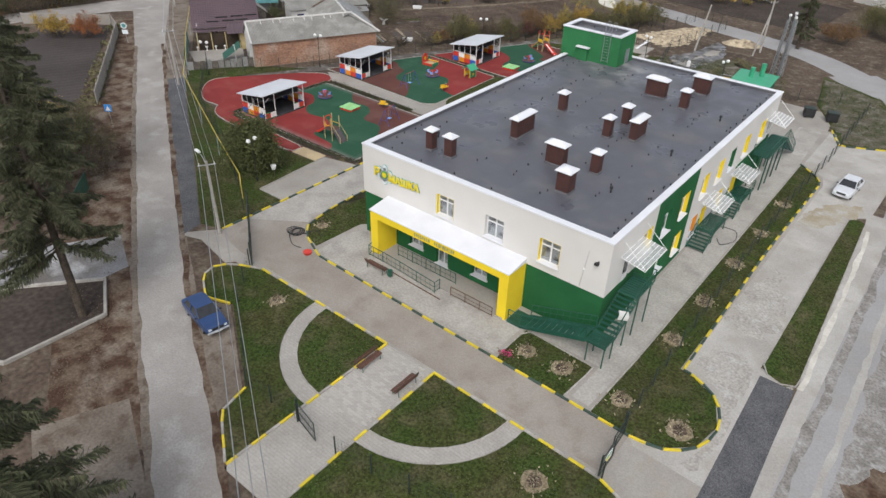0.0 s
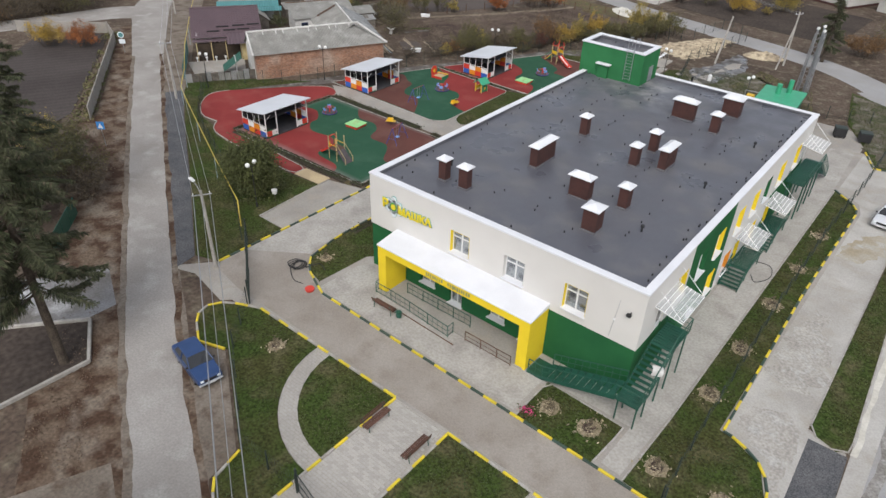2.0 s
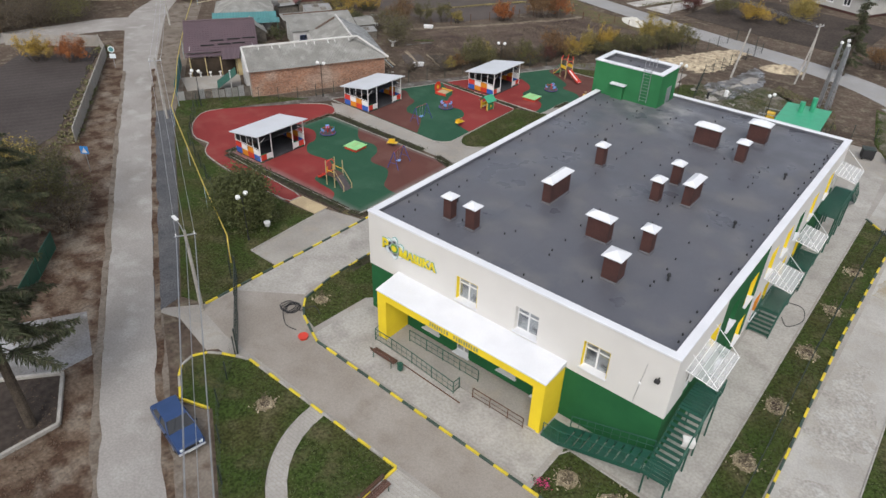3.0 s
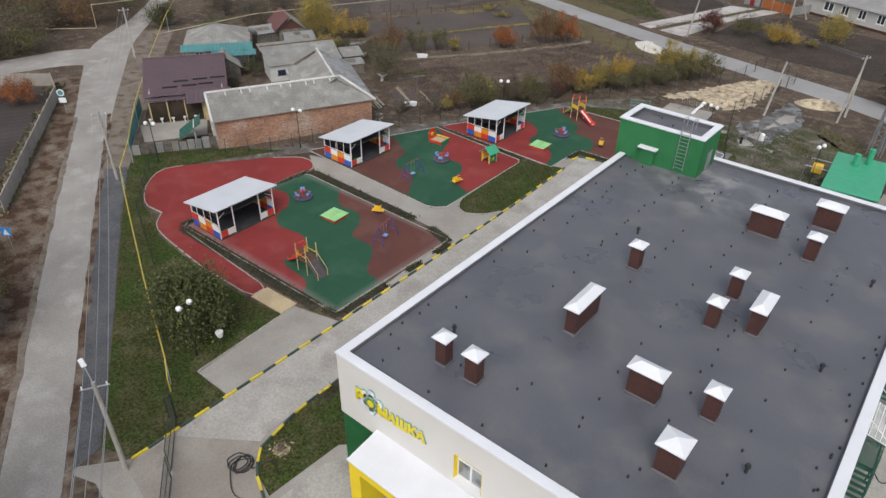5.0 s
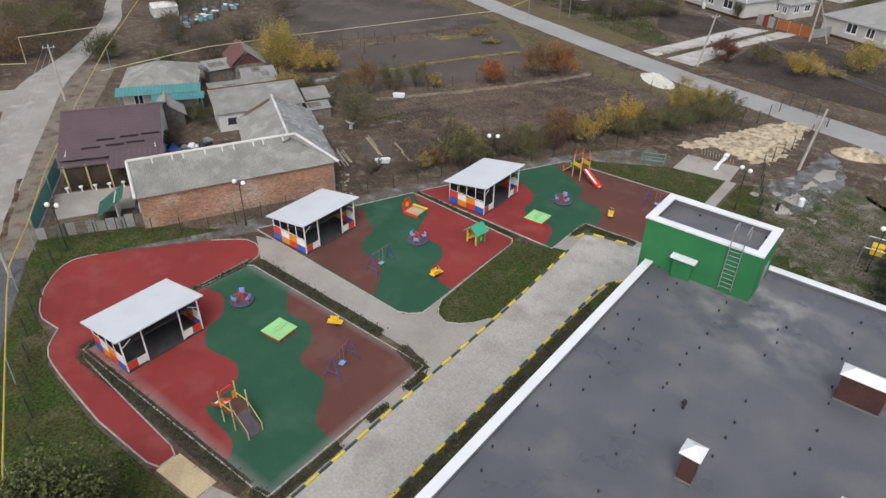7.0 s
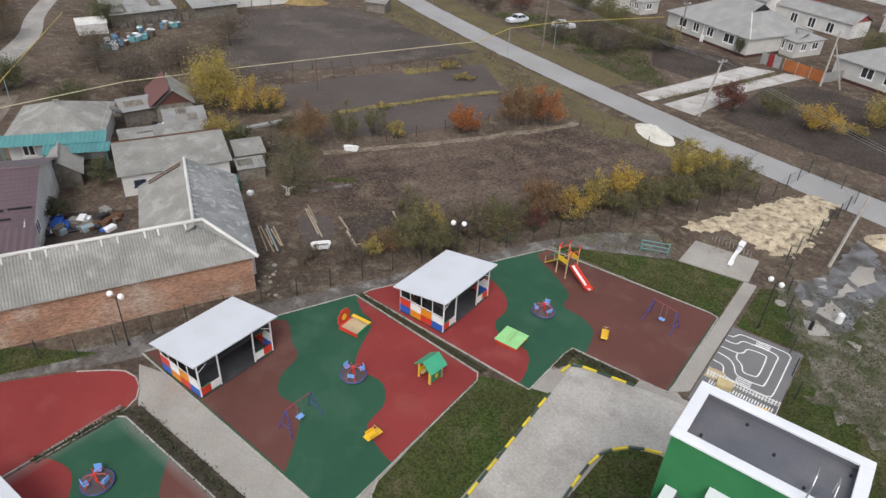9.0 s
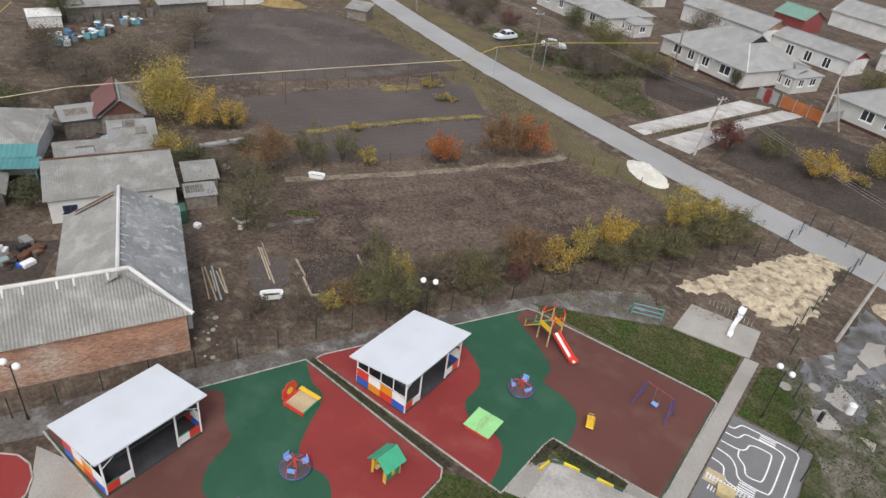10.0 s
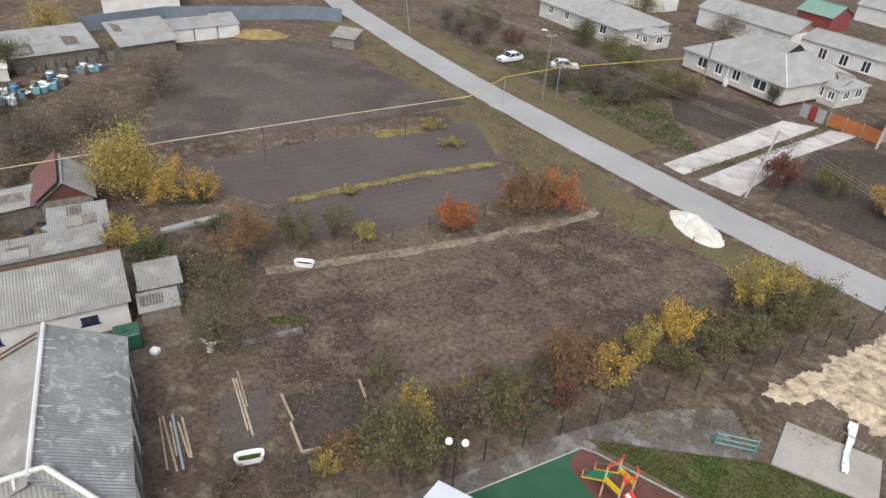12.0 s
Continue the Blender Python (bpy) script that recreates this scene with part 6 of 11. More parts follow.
# flower sandbox, toy house
fb = thing("flower_sandbox", pose(-44.94, 36.27, 0.066, 0, 0, 5), "open sandbox with a red flower back and yellow seat", "sandbox")
for q, m in (((-0.8, 0.8, -0.8, -0.73), P_RED), ((-0.8, 0.8, 0.73, 0.8), P_RED), ((-0.8, -0.73, -0.73, 0.73), P_RED), ((0.73, 0.8, -0.73, 0.73), P_GREEN)):
    part("side", box(*q, 0, 0.3, bev=0.01), m, fb)
part("sand", box(-0.73, 0.73, -0.73, 0.73, 0, 0.18), M_SAND, fb)
part("seat_board", box(-0.8, 0.8, 0.55, 0.85, 0.3, 0.35, bev=0.015), P_YELLOW, fb)
fl = bmesh.new()
for k in range(7):
    t = 2 * math.pi * k / 7
    tube((-0.86, 0.42 * math.cos(t) - 0.2, 0.75 + 0.42 * math.sin(t)), (-0.80, 0.42 * math.cos(t) - 0.2, 0.75 + 0.42 * math.sin(t)), 0.26, n=12, bm=fl)
part("flower_back", fl, P_RED, fb)
part("flower_heart", tube((-0.79, -0.2, 0.75), (-0.76, -0.2, 0.75), 0.24, n=14), P_YELLOW, fb)
hs = thing("toy_house", pose(-37.86, 35.91, 0.066, 0, 0, 84) @ Matrix.Scale(0.88, 4), "small wooden toy house with a green gabled roof", "playhouse")
for sx in (-0.6, 0.6):
    for sy in (-0.6, 0.6):
        part("post", box(sx - 0.05, sx + 0.05, sy - 0.05, sy + 0.05, 0, 1.35), P_TIMBER, hs)
part("wall", box(0.6, 0.65, -0.55, 0.55, 0.15, 0.8), P_GREEN, hs)
part("wall", box(0.6, 0.65, 0.15, 0.55, 0.8, 1.35), P_GREEN, hs)
part("wall", box(-0.55, 0.55, 0.6, 0.64, 0.15, 0.8), P_YELLOW, hs)
part("wall", box(-0.55, 0.55, -0.64, -0.6, 0.12, 0.95), P_GREEN, hs)
part("window_rail", box(-0.12, 0.12, -0.67, -0.64, 0.4, 0.75), P_YELLOW, hs)
for sy in (-0.6, 0.6):
    part("gable_board", box(-0.67, -0.62, min(sy, sy * 0.75), max(sy, sy * 0.75), 0.1, 1.3), P_YELLOW, hs)
part("bench", box(-0.5, 0.5, 0.3, 0.55, 0.35, 0.4), P_TIMBER, hs)
for sy in (-1, 1):
    rp = bmesh.new()
    vv = [rp.verts.new(p) for p in ((-0.85, 0, 1.95), (0.85, 0, 1.95), (0.85, 0.9 * sy, 1.25), (-0.85, 0.9 * sy, 1.25), (-0.85, 0, 1.9), (0.85, 0, 1.9), (0.85, 0.87 * sy, 1.2), (-0.85, 0.87 * sy, 1.2))]
    for q in ((0, 1, 2, 3), (7, 6, 5, 4), (2, 3, 7, 6), (0, 3, 7, 4), (1, 2, 6, 5)):
        rp.faces.new([vv[i] for i in q])
    bmesh.ops.recalc_face_normals(rp, faces=rp.faces)
    part("roof_slope", rp, P_ROOFGREEN, hs, "green roof slope")

# ---- houses and sheds ----
def corrugated(bm, o, e, s, prof, pitch=0.2, amp=0.022):
    """Wavy sheets on a slope: o start of the eave, e along it, s up the slope; prof: (u, low, high) rows."""
    o, e, s = Vector(o), Vector(e).normalized(), Vector(s).normalized()
    n = e.cross(s)
    u0, u1 = prof[0][0], prof[-1][0]
    k = max(2, int((u1 - u0) / pitch * 2))
    us = np.linspace(u0, u1, k + 1)
    lo = np.interp(us, [p[0] for p in prof], [p[1] for p in prof])
    hi = np.interp(us, [p[0] for p in prof], [p[2] for p in prof])
    prev = None
    for i, u in enumerate(us):
        b = o + e * float(u) + n * (amp if i % 2 else -amp)
        row = (bm.verts.new(b + s * float(lo[i])), bm.verts.new(b + s * float(hi[i])))
        if prev:
            bm.faces.new((prev[0], row[0], row[1], prev[1]))
        prev = row
    return bm


def far_window(parent, x, z, w, h, y=0.0, m=None, frame_m=None, fw=0.13):
    """A window in a wall facing -y of the house's own axes; m turns it to another wall."""
    fb = bmesh.new()
    for a in ((x, x + w, z, z + fw), (x, x + w, z + h - fw, z + h), (x, x + fw, z + fw, z + h - fw), (x + w - fw, x + w, z + fw, z + h - fw), (x + w / 2 - fw / 2, x + w / 2 + fw / 2, z + fw, z + h - fw)):
        box(a[0], a[1], y - 0.05, y + 0.02, a[2], a[3], fb)
    pb = box(x + 0.06, x + w - 0.06, y - 0.02, y + 0.01, z + 0.06, z + h - 0.06)
    tb = box(x - 0.12, x + w + 0.12, y - 0.04, y + 0.0, z - 0.12, z - 0.02)
    if m is not None:
        for b in (fb, pb, tb):
            b.transform(m)
    wn_ = part("window", pb, M_GLASS, parent)
    part("window_frame", fb, frame_m or M_UPVC, wn_)
    part("sill", tb, frame_m or M_UPVC, wn_)


def gable_house(name, m, w, d, eave, ridge, wall_m, roof_m, label, category="house", hip=(False, False), over=0.4, windows=(), pitch=0.2, plinth=None, gable_m=None, chimney=None, amp=0.02):
    """Walls w x d from (0, 0), ridge along x in the middle, eaves at height 'eave'; hip: whether each end slopes."""
    ob = thing(name, m, label, category)
    t = 0.3
    wb = bmesh.new()
    box(0, w, 0, t, 0, eave, wb)
    box(0, w, d - t, d, 0, eave, wb)
    box(0, t, t, d - t, 0, eave, wb)
    box(w - t, w, t, d - t, 0, eave, wb)
    part("wall", wb, wall_m, ob)
    if plinth:
        part("plinth", box(-0.04, w + 0.04, -0.04, d + 0.04, 0, 0.45), plinth, ob)
    half = d / 2
    rise = ridge - eave
    sl = math.hypot(half, rise)
    k = (sl / half)
    dz = rise / half * over
    s_f, s_b = Vector((0, half, rise)).normalized(), Vector((0, -half, rise)).normalized()
    L = (half + over) * k
    for i, (o, e, s) in enumerate((((-over, -over, eave - dz), (1, 0, 0), s_f), ((w + over, d + over, eave - dz), (-1, 0, 0), s_b))):
        W = w + 2 * over
        a, b = (hip[0], hip[1]) if i == 0 else (hip[1], hip[0])
        run = half + over
        prof = [(0, 0, 0.0 if a else L)] + ([(run, 0, L)] if a else []) + ([(W - run, 0, L)] if b else []) + [(W, 0, 0.0 if b else L)]
        part("roof_slope", corrugated(bmesh.new(), o, e, s, prof, pitch, amp), roof_m, ob)
    for end, x in ((0, 0), (1, w)):
        if hip[end]:
            run = half + over
            e = Vector((0, 1, 0)) if end else Vector((0, -1, 0))
            o = (w + over, -over, eave - dz) if end else (-over, d + over, eave - dz)
            s = Vector((-half, 0, rise)) if end else Vector((half, 0, rise))
            part("roof_slope", corrugated(bmesh.new(), o, e, s, [(0, 0, 0), (run, 0, L), (2 * run, 0, 0)], pitch, amp), roof_m, ob)
        else:
            gb = bmesh.new()
            for xx in (x, x + (t if end == 0 else -t)):
                pass
            xa, xb = (x, x + t) if end == 0 else (x - t, x)
            v = [gb.verts.new(p) for p in ((xa, 0, eave), (xa, d, eave), (xa, half, ridge - 0.05), (xb, 0, eave), (xb, d, eave), (xb, half, ridge - 0.05))]
            for f in ((0, 2, 1), (3, 4, 5), (0, 1, 4, 3), (1, 2, 5, 4), (2, 0, 3, 5)):
                gb.faces.new([v[i] for i in f])
            part("gable", gb, gable_m or wall_m, ob)
    r0, r1 = (half if hip[0] else -over), (w - half if hip[1] else w + over)
    part("ridge_cap", tube((r0, half, ridge + 0.03), (r1, half, ridge + 0.03), 0.11, n=8), roof_m, ob)
    part("floor_slab", box(t, w - t, t, d - t, 0.0, 0.1), M_EARTH, ob)
    if chimney:
        cx, cy = chimney
        part("chimney", box(cx - 0.3, cx + 0.3, cy - 0.3, cy + 0.3, eave, ridge + 0.9), M_BRICKRED, ob)
    for win in windows:
        far_window(ob, *win)
    return ob


def mono_shed(name, m, w, d, front, back, wall_m, roof_m, label, category="shed", over=0.3, patches=0, ridge_m=None, windows=()):
    """A shed whose one roof slope rises from the front eave (y = 0) to the back wall (y = d)."""
    ob = thing(name, m, label, category)
    wb = bmesh.new()
    box(0, w, 0, 0.2, 0, front, wb)
    box(0, w, d - 0.2, d, 0, back - 0.04, wb)
    for x in (0, w - 0.2):
        v = [wb.verts.new((x + dx, y, z)) for dx in (0, 0.2) for y, z in ((0.2, 0), (d - 0.2, 0), (d - 0.2, back - 0.1), (0.2, front - 0.02))]
        for f in ((3, 2, 1, 0), (4, 5, 6, 7), (0, 1, 5, 4), (1, 2, 6, 5), (2, 3, 7, 6), (3, 0, 4, 7)):
            wb.faces.new([v[i] for i in f])
    part("wall", wb, wall_m, ob)
    rise = Vector((0, d, back - front))
    L = rise.length + 2 * over
    o = Vector((-over, 0, front)) - rise.normalized() * over + Vector((0, 0, 0.06))
    part("roof_slope", corrugated(bmesh.new(), o, (1, 0, 0), rise, [(0, 0, L), (w + 2 * over, 0, L)], 0.2, 0.02), roof_m, ob)
    rr_ = random.Random(int(w * 100 + d * 10))
    for k in range(patches):
        a = rr_.uniform(0, w - 2.0)
        lo = rr_.uniform(0, L * 0.6)
        pw = rr_.uniform(1.2, 2.6)
        q = corrugated(bmesh.new(), o + Vector((a, 0, 0.06 + 0.012 * k)), (1, 0, 0.004 * k), rise, [(0, lo, lo + rr_.uniform(1.2, L * 0.4)), (pw, lo, lo + rr_.uniform(1.2, L * 0.4))], 0.2, 0.02)
        part("roof_patch", q, (M_SLATE, M_WOODGREY, M_SLATELIGHT)[k % 3], ob)
    if ridge_m:
        part("ridge_board", box(-over, w + over, d + over - 0.12, d + over + 0.06, back + 0.02, back + 0.2), ridge_m, ob)
    for win in windows:
        far_window(ob, *win)
    return ob


def side_m(w, d, which):
    """Turns a window of the front wall onto the right, back or left wall."""
    return {"r": pose(w, 0, 0, 0, 0, 90), "l": pose(0, d, 0, 0, 0, -90), "b": pose(w, d, 0, 0, 0, 180)}[which]


P_NAVY = paint("navy_window_frame", (0.012, 0.022, 0.07))
# long brick house with an L-shaped fibre cement roof; u runs along its front eave, v inwards
E0 = Vector((-53.1, 34.8, 0))
U = Vector((-0.4425, -0.8967, 0))
V = Vector((-0.8967, 0.4425, 0))
UL, WD, EV, RG = 17.8, 6.2, 3.2, 5.3
HW = 4.0
bh = thing("brick_house", Matrix.Identity(4), "long red brick house under a weathered grey corrugated roof", "house")


def bp(u, v, z):
    p = E0 + U * u + V * v
    return (p.x, p.y, z)


UW, VW = Vector((-0.518, -0.855, 0)), Vector((-0.855, 0.518, 0))


def bw(u, v, z):
    """As bp, but along the rear wing, which stands askew."""
    p = E0 + UW * u + VW * v
    return (p.x, p.y, z)


def slab_uv(u0, u1, v0, v1, z0, z1, bm=None, at=bp):
    bm = bm or bmesh.new()
    vv = [bm.verts.new(at(u, v, z)) for u in (u0, u1) for v in (v0, v1) for z in (z0, z1)]
    for q in ((0, 1, 3, 2), (4, 6, 7, 5), (0, 4, 5, 1), (2, 3, 7, 6), (0, 2, 6, 4), (1, 5, 7, 3)):
        bm.faces.new([vv[i] for i in q])
    bmesh.ops.recalc_face_normals(bm, faces=bm.faces)
    return bm


part("wall", slab_uv(0.4, UL - 0.2, 0.35, 0.75, 0, EV), M_MORTAR, bh, "old brick front wall")
part("wall", slab_uv(0.4, 0.8, 0.75, 13.0, 0, EV - 0.1, at=bw), M_WOODGREY, bh)
part("wall", slab_uv(UL - 0.6, UL - 0.2, 0.75, WD - 0.3, 0, EV), M_WHITEWASH, bh)
part("wall", slab_uv(6.2, UL - 0.6, WD - 0.7, WD - 0.3, 0, EV), M_WHITEWASH, bh)
part("wall", slab_uv(7.4, 7.8, WD - 0.3, 13.0, 0, EV, at=bw), M_WHITEWASH, bh)
part("wall", slab_uv(0.8, 7.4, 12.6, 13.0, 0, EV, at=bw), M_WHITEWASH, bh)
gv = bmesh.new()
gq = [gv.verts.new(bp(u, v, z)) for u in (UL - 0.5, UL - 0.2) for v, z in ((0.35, EV), (WD - 0.3, EV), (WD / 2, RG - 0.1))]
for f in ((0, 1, 2), (5, 4, 3), (0, 3, 4, 1), (1, 4, 5, 2), (2, 5, 3, 0)):
    gv.faces.new([gq[i] for i in f])
part("gable", gv, M_WHITEWASH, bh)
hv = WD / 2
S1 = V * hv + Vector((0, 0, RG - EV))
LL = S1.length
part("roof_slope", corrugated(bmesh.new(), bp(0, 0, EV), U, S1, [(0, 0, 0), (hv, 0, LL), (UL, 0, LL)], 0.2), M_SLATE, bh)
part("roof_slope", corrugated(bmesh.new(), bp(UL, WD, EV), -U, -V * hv + Vector((0, 0, RG - EV)), [(0, 0, LL), (UL - 2 * hv, 0, LL), (UL - hv, LL, LL)], 0.2), M_SLATE, bh)
V2 = 13.6
LW = math.hypot(HW, RG - EV)
part("roof_slope", corrugated(bmesh.new(), bw(0, V2, EV), -VW, UW * HW + Vector((0, 0, RG - EV)), [(0, 0, LW), (V2 - 2.3, 0, LW), (V2, 0, 0)], 0.2), M_STREAK, bh, "streaked roof slope with pale weathering")
part("roof_slope", corrugated(bmesh.new(), bw(2 * HW, 2.0, EV), VW, -UW * HW + Vector((0, 0, RG - EV)), [(0, LW * 0.45, LW), (4.0, 0, LW), (V2 - 2.0, 0, LW)], 0.2), M_SLATE, bh)
part("ridge_cap", tube(Vector(bw(HW, 2.6, RG + 0.06)), Vector(bw(HW, V2, RG + 0.06)), 0.13, n=8), M_WHITEWASH, bh, "pale ridge capping")
for a, b in (((0, 0, EV), (hv, hv, RG)), ((hv, hv, RG), (UL, hv, RG)), ((UL, 0, EV), (UL, hv, RG))):
    part("ridge_cap", tube(Vector(bp(*a)) + Vector((0, 0, 0.06)), Vector(bp(*b)) + Vector((0, 0, 0.06)), 0.13, n=8), M_WHITEWASH, bh, "pale ridge capping")
rr = random.Random(8)
for k in range(9):
    u = 4.5 + k * 1.4 + rr.uniform(-0.3, 0.3)
    part("mortar_patch", tube(Vector(bp(u, hv - 0.1, RG)), Vector(bp(u, hv - 0.5, RG - 0.34)), 0.09, 0.05, 6), M_WHITEWASH, bh)
for k in range(12):
    v = 4.0 + 0.75 * k
    part("mortar_patch", tube(Vector(bw(HW - 0.05, v, RG + 0.0)), Vector(bw(HW - 0.4 - rr.random() * 0.3, v + 0.1, RG - 0.32)), 0.045, 0.02, 6), M_WHITEWASH, bh)
for k in range(9):
    v = 2.5 + 1.1 * k
    o = slab_uv(0.1 - 0.05 * (k % 2), 0.39, v, v + 0.8, 0.0, 2.0 + 0.9 * rr.random(), at=bw)
    part("lean_board", o, (M_WHITEWASH, M_WOODGREY, M_SLATELIGHT, M_WOODGREY)[k % 4], bh)
for dv in (0.55, 1.0):
    part("roof_ladder", tube(Vector(bw(HW + 0.35, V2 - dv, RG - 0.08)), Vector(bw(2 * HW - 0.9, V2 - dv, EV + 0.62)), 0.045, n=6), M_RUST, bh, "old ladder lying on the roof slope")

# plum-roofed house
ph_d = Vector((5.2, 8.2, 0)).normalized()
ang = math.degrees(math.atan2(ph_d.y, ph_d.x))
plum = gable_house("house", pose(-74.04, 19.01, 0, 0, 0, 56) @ Matrix.Scale(0.978, 4), 8.7, 13.0, 3.0, 5.2, M_WHITEWASH, M_PURPLE, "white house under a plum metal tile roof", over=0.45, pitch=0.35, amp=0.008, plinth=M_KERBGREY, windows=((5.0, 0.9, 1.2, 1.4), (2.0, 0.9, 1.2, 1.4), (2.0, 1.0, 1.2, 1.3, 0.0, side_m(8.7, 13.0, "r"))))
for i in range(16):
    yy = -0.45 + i * 0.44
    part("tile_step", box(-0.45, 9.15, yy, yy + 0.03, 3.0 + yy * 0.338 - 0.01, 3.0 + yy * 0.338 + 0.03), M_PURPLE, plum)
for x0, yy in ((1.7, 0.8), (3.9, 0.9), (5.8, 1.0), (3.0, 1.75), (5.2, 1.9), (7.2, 2.0)):
    part("snow_guard", box(x0, x0 + 1.7, yy, yy + 0.06, 3.02 + yy * 0.338, 3.20 + yy * 0.338), M_BLACK, plum)
ya = thing("house_porch", pose(-74.04, 19.01, 0, 0, 0, 56), "lean-to porch with plum metal roof and tan door", "porch")
part("roof_slope", corrugated(bmesh.new(), (4.2, -2.6, 2.4), (1, 0, 0), (0, 2.6, 0.7), [(0, 0, 2.69), (5.0, 0, 2.69)], 0.5, 0.03), M_PURPLE, ya)
part("wall", box(6.0, 6.9, -2.0, -1.9, 0, 2.4), P_TIMBER, ya)
# black slab beside the tan door, put in for the porch shade
part("wall", box(7.0, 8.7, -2.0, -1.9, 0, 2.5), M_BLACK, ya)
# shade under the overhanging eave, put into a dark brown slab
M_SHADEWALL = mat("eave_shade_brown", (0.06, 0.045, 0.034), (0.035, 0.028, 0.022), rough=0.9, big=0.8)
part("terrace_screen", box(0.1, 5.9, -1.3, -1.22, 0.0, 2.35), M_SHADEWALL, ya, "dark slab painted as the shade on the terrace under the eave")
for k in range(4):
    part("post", box(0.1 + 1.9 * k, 0.22 + 1.9 * k, -1.42, -1.3, 0.0, 2.6), P_TIMBER, ya)
part("terrace_roof", box(-0.3, 4.4, -1.5, 0.0, 2.5, 2.58), M_PURPLE, ya)
sheet("yard", [(-77.5, 27.85), (-70.91, 35.27), (-67.34, 31.8), (-70.33, 26.3), (-72.97, 24.82)], 0.024, M_SOILDARK, "dark muddy yard between the houses", "yard")
sheet("yard", [(-73.46, 17.05), (-69.24, 23.13), (-65.49, 20.63), (-68.74, 14.98)], 0.03, M_CONCRETE, "concrete yard before the house", "yard")
for k in range(5):
    q = Vector((-72.65, 18.05, 0)).lerp(Vector((-69.83, 22.11, 0)), k / 4)
    vs = thing("stone_vase", Matrix.Translation(q), "white garden ornament on a short foot", "ornament", "row of yard ornaments")
    part("foot", tube((0, 0, 0), (0, 0, 0.35), 0.09, 0.06, 8), M_UPVC, vs)
    part("bowl", tube((0, 0, 0.35), (0, 0, 0.6), 0.08, 0.2, 10), M_UPVC, vs)
sh = thing("yard_shelter", pose(-64.39, 18.47, 0, 0, 0, ang), "small shelter with a steep green metal roof", "shed")
part("wall", box(0, 0.1, 0, 2.2, 0, 1.9), M_WHITEWASH, sh)
part("wall", box(1.9, 2.0, 0, 2.2, 0, 1.3), M_WHITEWASH, sh)
part("roof_slope", corrugated(bmesh.new(), (-1.6, -0.4, 0.7), (0, 1, 0), (2.4, 0, 1.6), [(0, 0, 2.9), (3.0, 0, 2.9)], 0.3, 0.02), M_STEELGREEN, sh)

# teal-edged house and small sheds behind
gable_house("house", pose(-87.3, 32.36, 0, 0, 0, 53) @ Matrix.Scale(0.954, 4), 8.6, 9.2, 2.8, 4.9, M_WHITEWASH, M_SLATE, "low house with a grey hipped roof and teal eaves", hip=(True, True), over=0.5, windows=((1.2, 0.8, 1.2, 1.3), (3.4, 0.8, 1.2, 1.3)))
tw = thing("veranda_roof", pose(-87.3, 32.36, 0, 0, 0, 53), "teal painted metal veranda roof", "veranda")
part("roof_slope", corrugated(bmesh.new(), (-0.6, -1.3, 2.35), (1, 0, 0), (0, 1.4, 0.55), [(0, 0, 1.6), (9.6, 0, 1.6)], 0.4, 0.02), M_TEAL, tw)
part("roof_slope", corrugated(bmesh.new(), (3.4, -2.8, 2.0), (1, 0, 0), (0, 1.6, 0.3), [(0, 0, 1.7), (6.0, 0, 1.7)], 0.4, 0.02), M_TEAL, tw)
for x in (-0.3, 3.6, 9.0):
    part("post", box(x, x + 0.12, -2.6 if x > 3 else -1.2, -2.48 if x > 3 else -1.08, 0, 2.1), M_TEAL, tw)
gable_house("shed", pose(-78.3, 34.61, 0, 0, 0, 152) @ Matrix.Scale(0.952, 4), 4.2, 3.4, 1.6, 2.9, M_WOODGREY, M_SLATE, "little grey gabled shed", "shed", over=0.3)
mono_shed("shed", pose(-73.6, 35.97, 0, 0, 0, 63.4) @ Matrix.Scale(0.953, 4), 10.0, 4.6, 2.3, 3.5, M_WHITEWASH, M_SLATE, "low whitewashed shed under corrugated grey sheets", ridge_m=M_RUST, windows=((6.9, 0.9, 1.1, 0.7, 0.0, None, P_NAVY), (1.0, 0.9, 1.1, 0.7, 0.0, None, P_NAVY)))
gable_house("shed", pose(-84.14, 50.91, 0, 0, 0, 153) @ Matrix.Scale(0.930, 4), 5.6, 4.2, 2.4, 4.1, M_WOODGREY, M_SLATE, "small plank shed with a rust red and grey roof", "shed", over=0.3, gable_m=paint("dark_red_gable", (0.10, 0.04, 0.03)))
rg = thing("roof_sheet", pose(-84.14, 50.91, 0, 0, 0, 153), "rust red metal sheets on a shed roof", "roof")
part("roof_slope", corrugated(bmesh.new(), (6.0, 4.6, 2.2), (-1, 0, 0), (0, -2.1, 1.7), [(0, 0, 3.0), (6.4, 0, 3.0)], 0.2, 0.02), paint("rust_red_roof", (0.13, 0.055, 0.05)), rg)
mono_shed("shed", pose(-82.28, 46.02, 0, 0, 0, 62) @ Matrix.Scale(0.935, 4), 4.6, 3.2, 1.6, 2.1, M_WHITEWASH, M_SLATELIGHT, "patched pale lean-to shed with torn sheets", patches=5, over=0.1)
mono_shed("shed", pose(-81.24, 40.44, 0, 0, 0, 66) @ Matrix.Scale(0.942, 4), 8.8, 2.6, 1.5, 1.9, M_WOODGREY, M_SLATE, "low dark shed with patched sheet roof", patches=3, over=0.15)
mono_shed("shed", pose(-87.57, 44.52, 0, 0, 0, 72) @ Matrix.Scale(0.931, 4), 4.8, 2.6, 2.0, 2.5, M_WOODGREY, M_SLATELIGHT, "long low grey garden shed", patches=2)
